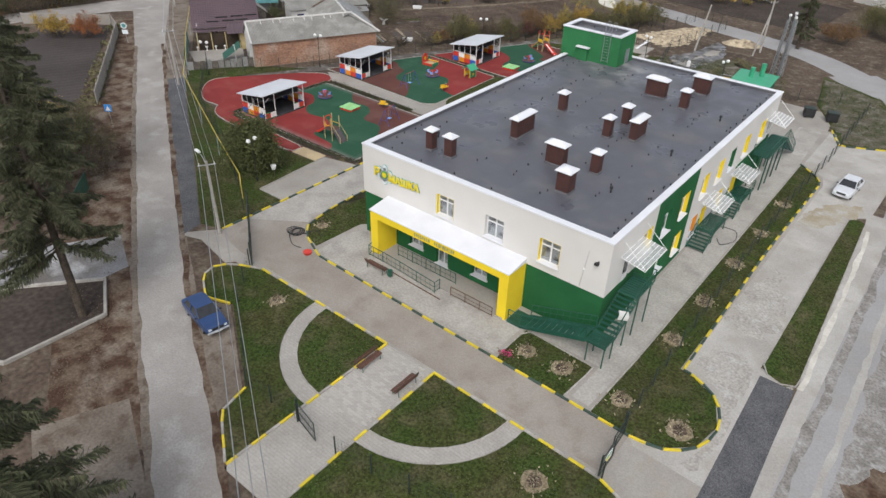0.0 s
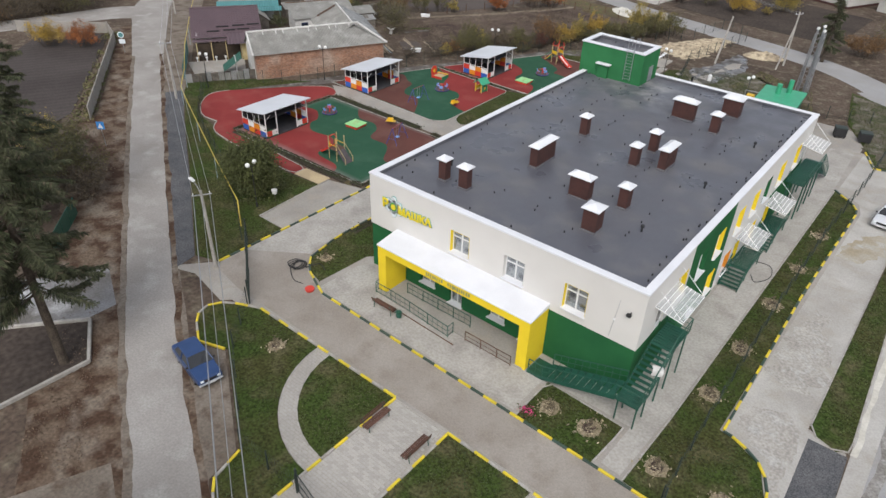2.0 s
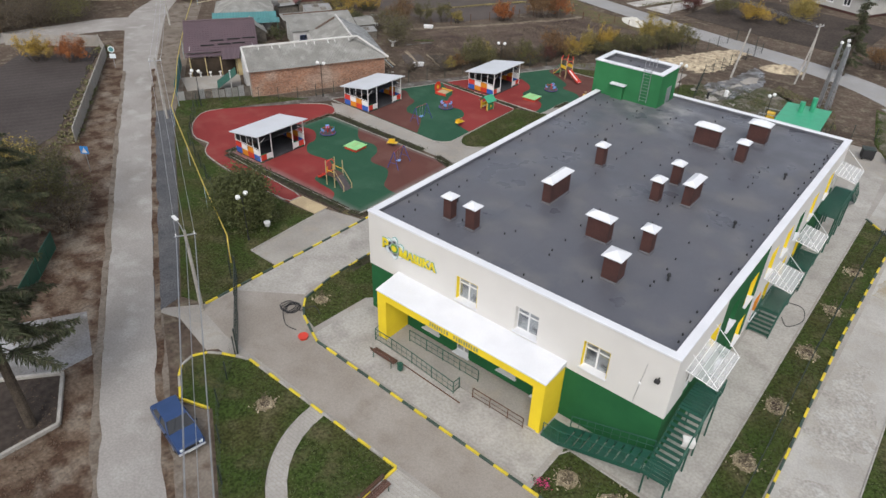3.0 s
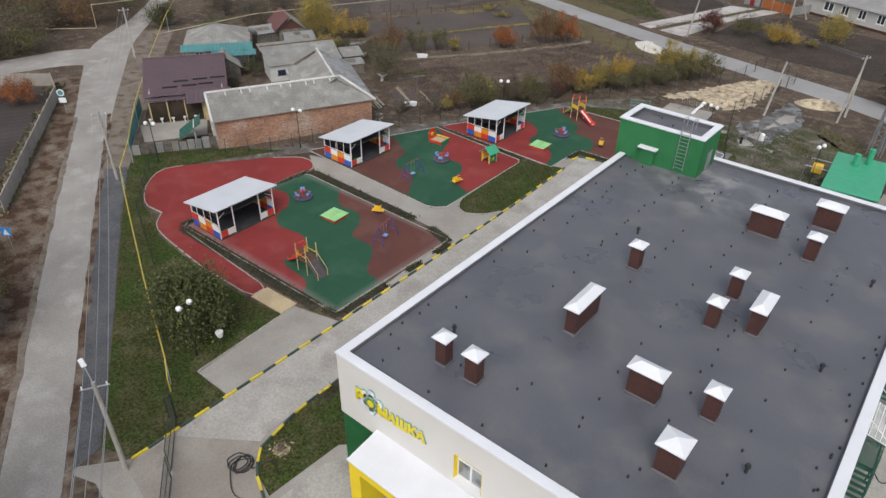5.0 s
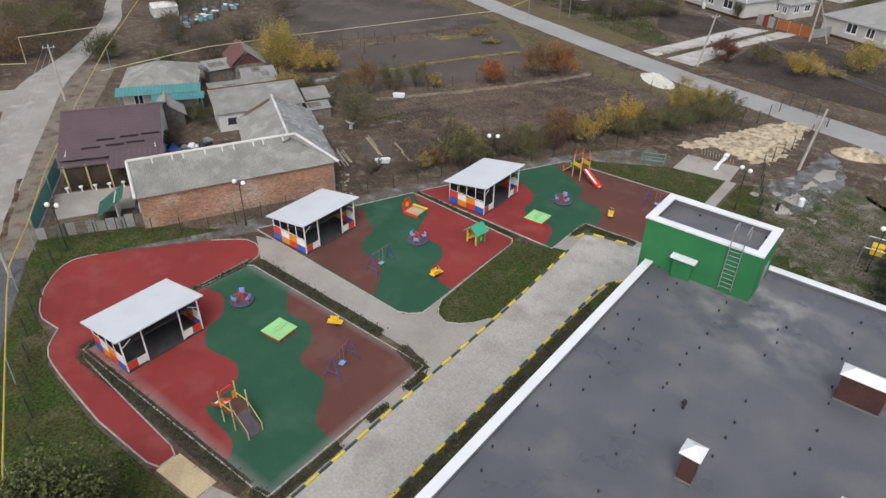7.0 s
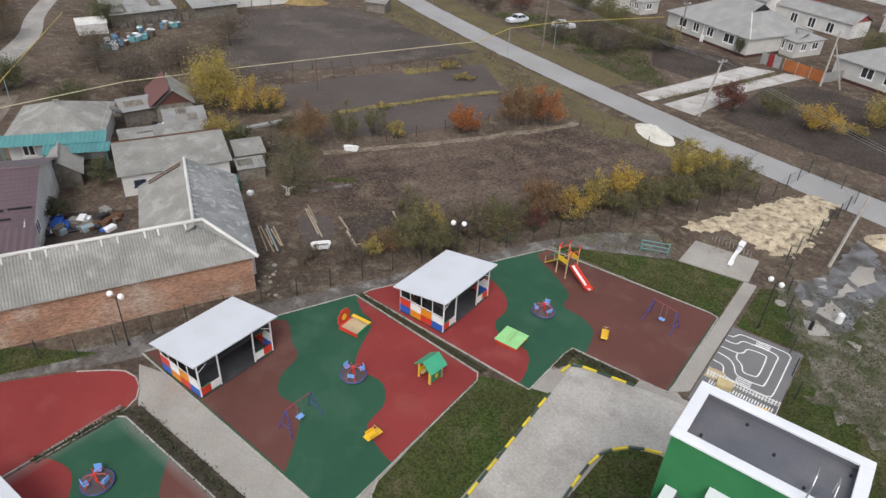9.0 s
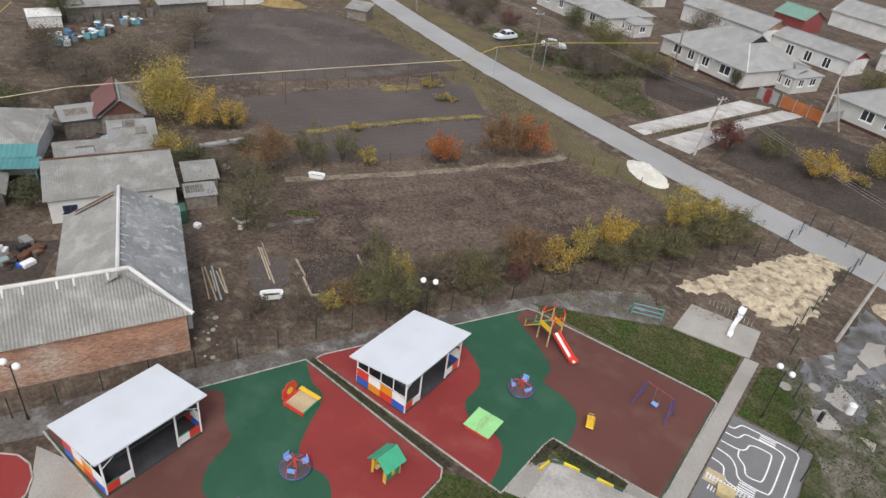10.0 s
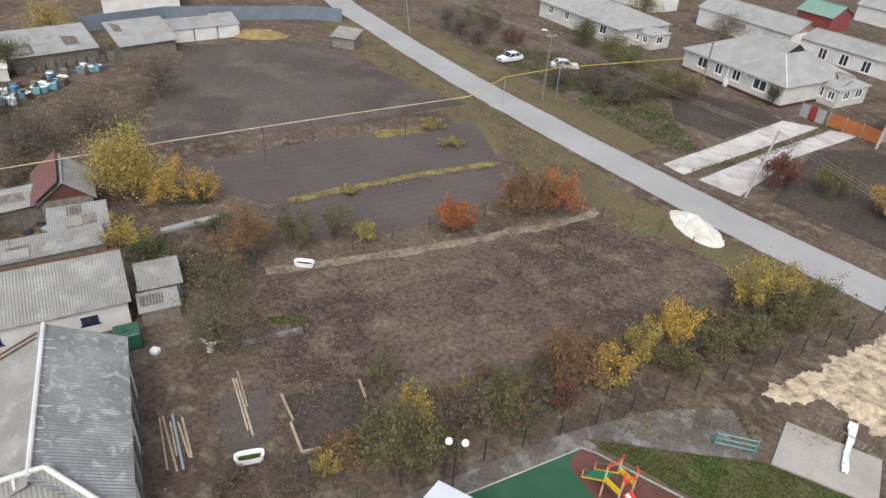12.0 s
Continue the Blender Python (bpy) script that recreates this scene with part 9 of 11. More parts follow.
tufts("dead_stalks", FIELDS[3][1], 1300, L_STALK, "dead stalks on the far field", 810, 0.05, 0.03)
tufts("leaf_litter", [(-115.11, 54.26), (-99.41, 53.04), (-93.98, 60.7), (-107.81, 72.07), (-119.04, 65.16)], 9000, L_STALK, "dry grass and litter in the orchard", 811, 0.06, 0.08)
tufts("grass", [(-66.27, 107.18), (-52.22, 100.74), (-47.43, 103), (-54.08, 111.02), (-60.6, 121.7), (-80.69, 124.37), (-89.66, 118.03)], 14000, L_GRASS2, "rough grass before the street houses", 812, 0.08, 0.12)
tufts("hedge_strip", [(-47.07, 96.91), (-46.11, 96.6), (-40.86, 108.3), (-36.75, 121.48), (-37.92, 121.75), (-42.02, 108.59)], 5000, L_OLIVE, "low brownish hedge between two driveways", 820, 0.06, 0.5)
tufts("weeds", [(-65.43, 19.04), (-57.48, 35.13), (-56.51, 34.55), (-64.39, 18.67)], 2600, L_HEDGE, "green weeds at the foot of the brick wall", 821, 0.06, 0.35)

# ---- fences, poles, lamps, vehicles, clutter ----
def rod_mesh(name, bm, m):
    me = bpy.data.meshes.new(name)
    bm.to_mesh(me)
    bm.free()
    me.materials.append(m)
    return me


def panel_mesh(L, h, nv, nh, r):
    bm = bmesh.new()
    for k in range(nv + 1):
        x = L * k / nv
        tube((x, 0, 0.08), (x, 0, h), r, n=3, bm=bm)
    for k in range(nh + 1):
        z = 0.08 + (h - 0.08) * k / nh
        tube((0, 0, z), (L, 0, z), r, n=3, bm=bm)
    return bm


PANEL = rod_mesh("wire_panel", panel_mesh(1.0, 1.0, 10, 5, 0.0032), M_DARKPOST)
POST = rod_mesh("post", box(-0.035, 0.035, -0.035, 0.035, -0.1, 1.0, bev=0.006), M_DARKPOST)


def wire_fence(pts, h=1.5, step=2.5, label="dark green welded wire fence on square posts", post=None, wires=True):
    ob = thing("wire_fence", Matrix.Identity(4), label, "fence")
    for p, q in zip(pts, pts[1:]):
        a, b = Vector((*p, 0)), Vector((*q, 0))
        n = max(1, round((b - a).length / step))
        an = math.atan2(b.y - a.y, b.x - a.x)
        for k in range(n + 1):
            if k == n and q != pts[-1]:
                continue
            c = a.lerp(b, k / n)
            o = new("post", post or POST)
            o.parent = ob
            o.matrix_local = Matrix.Translation(c) @ Matrix.Rotation(an, 4, "Z") @ Matrix.Diagonal((1, 1, h + 0.08, 1))
            if k < n and wires:
                w = new("wire_panel", PANEL)
                w.parent = ob
                w["kind"] = "stuff"
                w.matrix_local = Matrix.Translation(c) @ Matrix.Rotation(an, 4, "Z") @ Matrix.Diagonal(((b - a).length / n, 1, h, 1))
    return ob


wire_fence([(4.9, -5.6), (4.7, 1.0), (4.5, 15.4), (4.6, 29.5), (5.16, 41.07), (5.23, 50.51), (5.31, 58.28)], 1.5)
wire_fence([(-6.5, -17.7), (-1.8, -16.9), (0.6, -16.4), (5.4, -15.6), (5.6, -9.6)], 1.5)
wire_fence([(-24.7, -9.6), (-21.6, -13.0), (-14.5, -17.6), (-9.9, -17.5)], 1.5)
wire_fence([(-31.84, -4.8), (-34.42, -3.18), (-44.28, 2.07), (-54.62, 6.32), (-61.79, 11.56), (-64.62, 14.08), (-56.57, 22.44), (-54.19, 29.03), (-49.73, 38.57), (-46.52, 45.74), (-41.23, 54.45), (-35.9, 63.68), (-27.25, 78.48), (-25.77, 86.96), (-22.18, 85.32), (-20.48, 82.72), (-23.13, 66.59), (-20.52, 56.52), (-18.43, 49.67)], 1.6)
wire_fence([(-4.86, 46.94), (-4.53, 56.73), (2.01, 59.4)], 1.5)
RUSTPOST = rod_mesh("post", tube((0, 0, -0.1), (0, 0, 1.0), 0.05, n=7), M_RUST)
wire_fence([(-65.7, 57.99), (-61.4, 68.32), (-57.57, 76.07), (-55.55, 80.1)], 1.3, 3.2, "row of dark garden fence posts", RUSTPOST, False)
wire_fence([(-52.69, 81.03), (-50.2, 80.4), (-45.08, 82.23), (-41.87, 81.06)], 1.2, 3.0, "row of rusty pipe posts by the street", RUSTPOST, False)
wire_fence([(-85.4, 66.67), (-77.49, 85.34), (-72.83, 94.53)], 1.1, 3.0, "row of weathered plot stakes", RUSTPOST, False)
wire_fence([(-83.89, 79.82), (-89.39, 70.22), (-94.85, 61.6)], 1.0, 3.0, "row of weathered plot stakes", RUSTPOST, False)


def gate_leaf(x, y, a, w, label="open dark green wire gate leaf", h=1.5):
    ob = thing("wire_gate", pose(x, y, 0.04, 0, 0, a), label, "gate", "open gate leaves")
    for q in ((0, 0.05), (w - 0.05, w)):
        part("stile", box(q[0], q[1], -0.025, 0.025, 0.05, h), M_DARKPOST, ob)
    for z in (0.05, h * 0.5, h - 0.05):
        part("rail", box(0.05, w - 0.05, -0.02, 0.02, z, z + 0.05), M_DARKPOST, ob)
    for k in range(1, int(w / 0.13)):
        part("bar", tube((0.13 * k, 0, 0.1), (0.13 * k, 0, h - 0.05), 0.008, n=4), M_DARKPOST, ob)
    part("gate_post", box(-0.12, -0.02, -0.05, 0.05, -0.05, h + 0.3), M_DARKPOST, ob)
    return ob


gate_leaf(-9.9, -17.4, -12, 1.9)
gate_leaf(-24.7, -9.4, 144, 3.9, h=1.8)
gate_leaf(-31.4, -4.6, -36, 3.9, h=1.8)
gate_leaf(5.1, -6.0, -87, 1.7)
gs = gate_leaf(5.4, -9.5, 92, 1.7, "open gate leaf with a small pale notice board")
part("notice", box(0.35, 1.25, -0.04, -0.025, 0.55, 1.2), P_PETAL, gs, "pale notice with green and yellow shapes")
part("notice_bar", box(0.45, 1.1, -0.05, -0.04, 0.95, 1.1), P_SIGNGREEN, gs)
part("notice_bar", box(0.45, 0.9, -0.05, -0.04, 0.65, 0.85), P_SIGNYELLOW, gs)

# concrete fence of the garden across the lane
cf = thing("concrete_fence", Matrix.Identity(4), "pale grey precast concrete panel fence", "fence")
for p, q, n in (((-103.35, 7.68), (-93.35, 16.46), 5), ((-93.35, 16.46), (-88.38, 14.8), 3), ((-88.38, 14.8), (-64.14, -1.12), 12)):
    for k in range(n):
        a, b = Vector((*p, 0)).lerp(Vector((*q, 0)), k / n), Vector((*p, 0)).lerp(Vector((*q, 0)), (k + 1) / n)
        an = math.atan2(b.y - a.y, b.x - a.x)
        bm = box(0.05, (b - a).length - 0.05, -0.05, 0.05, 0, 1.6, bev=0.01)
        bm.transform(Matrix.Translation(a) @ Matrix.Rotation(an, 4, "Z"))
        part("panel", bm, M_CONCRETE, cf)
        bm = box(-0.08, 0.08, -0.09, 0.09, 0, 1.7)
        bm.transform(Matrix.Translation(a) @ Matrix.Rotation(an, 4, "Z"))
        part("post", bm, M_CONCRETE, cf)
gf = thing("slab_fence", Matrix.Identity(4), "patchwork fence of grey sheets and boards", "fence")
rs = random.Random(12)
for k in range(14):
    a = Vector((-66.51, 12.45, 0)).lerp(Vector((-60.69, 21.56, 0)), k / 14)
    bm = box(0.03, 0.72, -0.03, 0.03, 0, 1.0 + 0.35 * rs.random())
    bm.transform(Matrix.Translation(a) @ Matrix.Rotation(math.atan2(9.0, 5.8), 4, "Z") @ Matrix.Rotation(rs.uniform(-0.06, 0.06), 4, "X"))
    part("panel", bm, rs.choice([M_SLATE, M_WOODGREY, M_SLATELIGHT]), gf)
tf = thing("teal_fence", Matrix.Identity(4), "teal painted sheet metal fence by the lane", "fence")
for k in range(8):
    a = Vector((-77.16, 19.52, 0)).lerp(Vector((-67.66, 12.83, 0)), k / 8)
    bm = corrugated(bmesh.new(), (0, 0, 0.1), (1, 0, 0), (0, 0, 1), [(0, 0, 1.7), (1.5, 0, 1.7)], 0.2, 0.02)
    bm.transform(Matrix.Translation(a) @ Matrix.Rotation(math.atan2(-7.0, 10.2), 4, "Z"))
    part("panel", bm, M_TEAL, tf)
gg = thing("green_fence", Matrix.Identity(4), "green sheet metal fence beside the yard", "fence")
for k in range(4):
    bm = box(0.04, 1.9, -0.03, 0.03, 0.1, 1.7)
    bm.transform(Matrix.Translation((-45.6 + 1.5 * k, -11.6 - 1.25 * k, 0)) @ Matrix.Rotation(math.atan2(-1.25, 1.5), 4, "Z"))
    part("panel", bm, M_STEELGREEN, gg)
wl = thing("low_wall", Matrix.Identity(4), "low pale kerb wall round the planted bed", "wall", kind="structure")
for p, q in (((-40.2, -29.2), (-35.8, -23.4)), ((-35.8, -23.4), (-31.2, -17.75)), ((-31.2, -17.75), (-27.3, -19.8)), ((-27.3, -19.8), (-27.52, -26.34)), ((-27.52, -26.34), (-32.28, -28.82))):
    a, b = Vector((*p, 0)), Vector((*q, 0))
    bm = box(0, (b - a).length, -0.1, 0.1, 0, 0.28, bev=0.02)
    bm.transform(Matrix.Translation(a) @ Matrix.Rotation(math.atan2(b.y - a.y, b.x - a.x), 4, "Z"))
    part("kerb", bm, M_KERBGREY, wl)
sl = bmesh.new()


# poles and wires
def pole(x, y, h, label, lamp=None, arm=True, lean=(0, 0), strut=None, m=M_KERBGREY):
    ob = thing("utility_pole", pose(x, y, 0), label, "pole")
    top = Vector((lean[0], lean[1], h))
    part("pole_shaft", tube((0, 0, -0.1), top, 0.15, 0.10, 8), m, ob)
    if arm:
        part("crossarm", tube(top + Vector((-0.35, -0.6, -0.35)), top + Vector((0.35, 0.6, -0.35)), 0.05, n=6), M_GREYMETAL, ob)
        for k in (-1, 0, 1):
            part("insulator", tube(top + Vector((0.29 * k, 0.5 * k, -0.35)), top + Vector((0.29 * k, 0.5 * k, -0.12)), 0.045, 0.03, 7), M_UPVC, ob)
    if lamp:
        e = top + Vector((*lamp, 0.35))
        part("lamp_arm", bent([top + Vector((0, 0, -0.5)), top + Vector((lamp[0] * 0.4, lamp[1] * 0.4, 0.15)), e], 0.03), M_GREYMETAL, ob)
        head = box(-0.35, 0.35, -0.13, 0.13, -0.06, 0.08, bev=0.04)
        head.transform(Matrix.Translation(e) @ Matrix.Rotation(math.atan2(lamp[1], lamp[0]), 4, "Z"))
        part("lamp_head", head, M_UPVC, ob, "pale street lamp head")
    if strut:
        part("strut", tube((*strut, -0.1), top * 0.8, 0.12, 0.09, 8), m, ob)
    return ob


pole(-30.27, -8.38, 6.7, "concrete street pole with a lamp head", (-1.3, 0.2))
pole(-62.82, 8.66, 7.0, "concrete street pole beside the lane", None)
pole(-96.25, 29.38, 7.0, "old pole with a transformer at the lane", None)
pole(-40.68, 94.77, 7.5, "concrete pole at the driveway, leaning", None, lean=(0.9, 0.4))
pole(-69.89, 105.12, 8.6, "wooden pole with a street lamp", (-0.9, -0.5), m=M_WOODGREY)
pole(-102.76, 116.80, 8.6, "wooden pole by the street", None, m=M_WOODGREY, strut=(2.0, -1.0))
pole(-20.03, 68.44, 6.6, "leaning concrete fence pole", None, arm=False, lean=(0.6, 0.9))
pole(-12.30, 74.57, 7.6, "concrete pole with a bracing strut", None, strut=(-0.3, -2.6))
pole(-31.37, 119.63, 8.0, "concrete pole with struts by the yard", None, strut=(2.6, 0.6))
pole(-54.21, 122.31, 7.5, "wooden pole by the house", None, m=M_WOODGREY)


def wire(p, q, sag, r=0.02, label="thin overhead electric wire between poles", m=None):
    """One sagging cable, a closed four-sided sweep."""
    p, q = Vector(p), Vector(q)
    side_v = (q - p).cross(Vector((0, 0, 1))).normalized() * r
    bm, prev = bmesh.new(), None
    for k in range(15):
        t = k / 14
        c = p.lerp(q, t) - Vector((0, 0, sag * 4 * t * (1 - t)))
        ring = [bm.verts.new(c + d) for d in (side_v, Vector((0, 0, r)), -side_v, Vector((0, 0, -r)))]
        if prev:
            for i in range(4):
                bm.faces.new((prev[i], prev[(i + 1) % 4], ring[(i + 1) % 4], ring[i]))
        prev = ring
    return solo("overhead_wire", bm, m or M_GREYMETAL, label, "wire")


for k in (-2, 2):
    o = Vector((0.145 * k, 0.25 * k, 0))
    wire(Vector((-30.27, -8.38, 6.2)) + o, Vector((8.0, -31.5, 7.2)) + o, 1.0, 0.018)
for k in (-1, 0, 1):
    o = Vector((0.29 * k, 0.5 * k, 0))
    wire(Vector((-30.27, -8.38, 6.35)) + o, Vector((8.0, -31.5, 7.4)) + o, 0.9, 0.018)
    wire(Vector((-30.27, -8.38, 6.35)) + o, Vector((-62.82, 8.66, 6.7)) + o, 0.6, 0.015)
    wire(Vector((-62.82, 8.66, 6.7)) + o, Vector((-96.25, 29.38, 6.7)) + o, 0.7, 0.015)
    wire(Vector((-39.8, 95.21, 7.2)) + o, Vector((-69.89, 105.12, 8.3)) + o, 0.5, 0.012)
    wire(Vector((-69.89, 105.12, 8.3)) + o, Vector((-102.76, 116.8, 8.3)) + o, 0.5, 0.012)
    wire(Vector((-39.8, 95.21, 7.2)) + o, Vector((-12.3, 74.57, 7.3)) + o, 0.5, 0.012)


def gas_pipe(pts, posts, label="yellow painted gas pipe on thin posts", r=0.05, coat=None, stand=None):
    ob = thing("gas_pipe", Matrix.Identity(4), label, "pipe")
    part("pipe", bent(pts, r, 7), coat or M_GASYELLOW, ob)
    for p in posts:
        part("support", tube((p[0] + 0.15, p[1] - 0.15, 0), (p[0], p[1], p[2]), 0.04, n=6), stand or P_PIPEPOST, ob)
    return ob


M_GASYELLOW = mat("yellow_pipe_paint", (0.55, 0.42, 0.06), (0.42, 0.33, 0.07), rough=0.6, big=1.0, var=0.1)
P_PIPEPOST = paint("grey_blue_post", (0.25, 0.33, 0.36))
gas_pipe([(-33.63, -3.56, 0.05), (-33.63, -3.56, 1.1), (-34.32, -3.08, 2.1), (-42.52, 0.31, 2.2), (-50.76, 3.89, 2.2), (-57.35, 6.78, 2.2), (-60.63, 8.31, 2.2), (-65.18, 11.69, 2.4), (-73.09, 16.86, 2.6), (-87.51, 27.1, 2.6), (-104.09, 39.7, 2.8), (-126.56, 58, 2.8)], [(-34.32, -3.08, 2.1), (-42.52, 0.31, 2.2), (-50.76, 3.89, 2.2), (-60.63, 8.31, 2.2), (-65.18, 11.69, 2.4), (-73.09, 16.86, 2.6), (-80.09, 21.81, 2.6), (-87.51, 27.1, 2.6), (-104.09, 39.7, 2.8)])
M_PALEPIPE = mat("faded_pipe_paint", (0.56, 0.50, 0.33), (0.46, 0.41, 0.27), rough=0.7, big=1.0, var=0.1)
gas_pipe([(-95.29, 34.19, 2.8), (-90.34, 46.83, 4.0), (-85.21, 59.45, 4.0), (-78.04, 75.47, 4.0), (-71.59, 89.46, 4.0)], [(-90.34, 46.83, 4.0), (-81.6, 67.5, 4.0), (-75.0, 82.0, 4.0)], "faded cream-yellow gas pipe on dark posts", 0.04, M_PALEPIPE, M_RUST)
gas_pipe([(-71.59, 89.46, 4.0), (-71.88, 97.87, 4.2), (-68.68, 106.52, 4.2), (-58.06, 124.38, 4.0)], [(-71.88, 97.87, 4.2), (-68.68, 106.52, 4.2)], "yellow gas pipe carried over the street", 0.045)
gas_pipe([(-108.61, 41.15, 0.1), (-108.61, 41.15, 4.5), (-111.33, 31.76, 4.5), (-111.6, 31.8, 0.9), (-117.6, 25.2, 0.9), (-126.0, 16.5, 0.9)], [(-108.4, 41.0, 4.5), (-111.2, 31.6, 4.5)], "faded yellow gas pipe portal over the lane", 0.045, M_PALEPIPE, M_RUST)


def globe_lamp(x, y, a, h=4.2):
    ob = thing("globe_lamp", pose(x, y, 0, 0, 0, a), "black double street lamp with two white globes", "street lamp", "globe lamps of the grounds")
    part("pole_shaft", bent([(0, 0, 0), (0, 0, h)], 0.04, 8), M_BLACK, ob)
    part("base", tube((0, 0, 0), (0, 0, 0.5), 0.09, 0.07, 10), M_BLACK, ob)
    part("arm", bent([(-0.42, 0, h - 0.1), (-0.3, 0, h - 0.2), (0.3, 0, h - 0.2), (0.42, 0, h - 0.1)], 0.025), M_BLACK, ob)
    for sx in (-0.42, 0.42):
        part("globe", ball((sx, 0, h + 0.08), 0.2, seg=16), P_GLOBE, ob, "white plastic globe")
    return ob


P_GLOBE = paint("white_globe", (0.86, 0.86, 0.85), 0.3)
gl = globe_lamp(-35.29, -0.64, 100)
for x, y, a in ((-55.09, 25.15, 20), (-43.98, 46.98, 30), (-22.42, 55.67, -20), (-63.19, 13.32, 30), (-10.74, 52.43, 70)):
    copy_thing(gl, pose(x, y, 0, 0, 0, a))

# basketball hoop board on the lawn
bb = thing("street_planter", pose(-34.87, 1.05, 0.05), "white bucket planter hung on a short stake", "planter")
part("stake", tube((0, 0, 0), (0, 0, 1.1), 0.025, n=6), M_BARK, bb)
part("bucket", tube((0, 0, 0.75), (0, 0, 1.15), 0.18, 0.28, 12), M_UPVC, bb)

# road signs
sn = thing("crossing_sign", pose(-56.55, -3.32, 0, 0, 0, 35), "blue square crossing sign on a thin post", "road sign")
part("post", tube((0, 0, 0), (0, 0, 2.6), 0.03, n=6), M_GREYMETAL, sn)
part("plate", box(-0.4, 0.4, -0.06, -0.035, 1.9, 2.7, bev=0.01), paint("sign_blue", (0.04, 0.24, 0.62)), sn)
tri = bmesh.new()
tv = [tri.verts.new(p) for p in ((-0.28, -0.065, 2.02), (0.28, -0.065, 2.02), (0, -0.065, 2.56))]
tri.faces.new(tv)
part("plate_triangle", tri, P_WHITE, sn)
sn2 = thing("road_sign", pose(-83.09, 13.34, 0, 0, 0, 45), "teal-backed round and triangular road signs on a post", "road sign")
part("post", tube((0, 0, 0), (0, 0, 2.8), 0.035, n=6), M_GREYMETAL, sn2)
part("plate", tube((0, -0.07, 2.5), (0, -0.04, 2.5), 0.42, n=18), P_PETAL, sn2)
part("plate_ring", tube((0, -0.085, 2.5), (0, -0.072, 2.5), 0.3, n=18), M_TEAL, sn2)
part("plate", box(-0.4, 0.4, -0.06, -0.04, 1.3, 1.9), P_PETAL, sn2)


# vehicles
def car(x, y, a, col, label, seed=0):
    ob = thing("car", pose(x, y, 0.03, 0, 0, a), label, "car", "parked cars")
    body = bmesh.new()
    secs = [(-2.05, 0.70, 0.42, 0.72), (-1.98, 0.79, 0.32, 0.90), (-1.2, 0.81, 0.22, 0.94), (-0.3, 0.82, 0.22, 0.93), (0.75, 0.82, 0.22, 0.93), (1.5, 0.80, 0.24, 0.88), (1.95, 0.78, 0.32, 0.82), (2.05, 0.70, 0.40, 0.70)]
    prev = None
    for sx, hw, zl, zh in secs:
        ring = [(-hw * 0.9, zl), (-hw, zl + 0.12), (-hw, zh - 0.14), (-hw * 0.93, zh - 0.02), (-hw * 0.5, zh + 0.015), (hw * 0.5, zh + 0.015), (hw * 0.93, zh - 0.02), (hw, zh - 0.14), (hw, zl + 0.12), (hw * 0.9, zl)]
        row = [body.verts.new((sx, yy, zz)) for yy, zz in ring]
        if prev:
            for i in range(10):
                body.faces.new((prev[i], prev[(i + 1) % 10], row[(i + 1) % 10], row[i]))
        else:
            body.faces.new(row)
        prev = row
    body.faces.new(prev[::-1])
    bmesh.ops.recalc_face_normals(body, faces=body.faces)
    part("body", body, col, ob)
    cab = [(-1.55, 0.93), (-1.05, 1.38), (0.25, 1.40), (0.85, 0.93)]
    g = bmesh.new()
    v = [g.verts.new((cx, s * (0.76 if z < 1 else 0.60), z)) for s in (-1, 1) for cx, z in cab]
    for q in ((0, 1, 2, 3), (7, 6, 5, 4), (0, 4, 5, 1), (2, 6, 7, 3)):
        g.faces.new([v[i] for i in q])
    bmesh.ops.recalc_face_normals(g, faces=g.faces)
    part("glasshouse", g, M_CARGLASS, ob, "dark car windows")
    part("roof", box(-1.08, 0.28, -0.625, 0.625, 1.375, 1.425, bev=0.02), col, ob)
    for s in (-1, 1):
        for p, q in (((-1.55, 0.77, 0.92), (-1.06, 0.615, 1.385)), ((0.85, 0.77, 0.92), (0.26, 0.615, 1.395)), ((-0.45, 0.775, 0.92), (-0.42, 0.62, 1.39))):
            part("pillar", tube((p[0], s * p[1], p[2]), (q[0], s * q[1], q[2]), 0.035, n=5), col, ob)
        part("mirror", box(0.62, 0.74, *sorted((s * 0.80, s * 0.95)), 0.92, 1.03, bev=0.02), M_BLACK, ob)
        part("headlight", box(2.0, 2.06, *sorted((s * 0.42, s * 0.66)), 0.55, 0.72, bev=0.02), P_PETAL, ob)
        part("tail_light", box(-2.07, -2.0, *sorted((s * 0.42, s * 0.68)), 0.55, 0.75, bev=0.01), P_RED, ob)
        part("door_seam", box(-0.46, -0.45, *sorted((s * 0.815, s * 0.824)), 0.35, 0.9), M_BLACK, ob)
        for wx in (-1.22, 1.25):
            w = part("wheel", tube((wx, s * 0.62, 0.29), (wx, s * 0.80, 0.29), 0.29, n=18), M_BLACK, ob)
            part("rim", tube((wx, s * 0.795, 0.29), (wx, s * 0.815, 0.29), 0.17, n=14), M_GREYMETAL, w)
    part("bumper", box(2.02, 2.14, -0.76, 0.76, 0.36, 0.48, bev=0.03), M_CHROME, ob, "pale bumper")
    part("bumper", box(-2.14, -2.02, -0.76, 0.76, 0.38, 0.5, bev=0.03), M_CHROME, ob)
    part("grille", box(2.03, 2.07, -0.4, 0.4, 0.53, 0.72), M_BLACK, ob)
    part("number_plate", box(2.14, 2.15, -0.26, 0.26, 0.37, 0.47), P_WHITE, ob)
    return ob


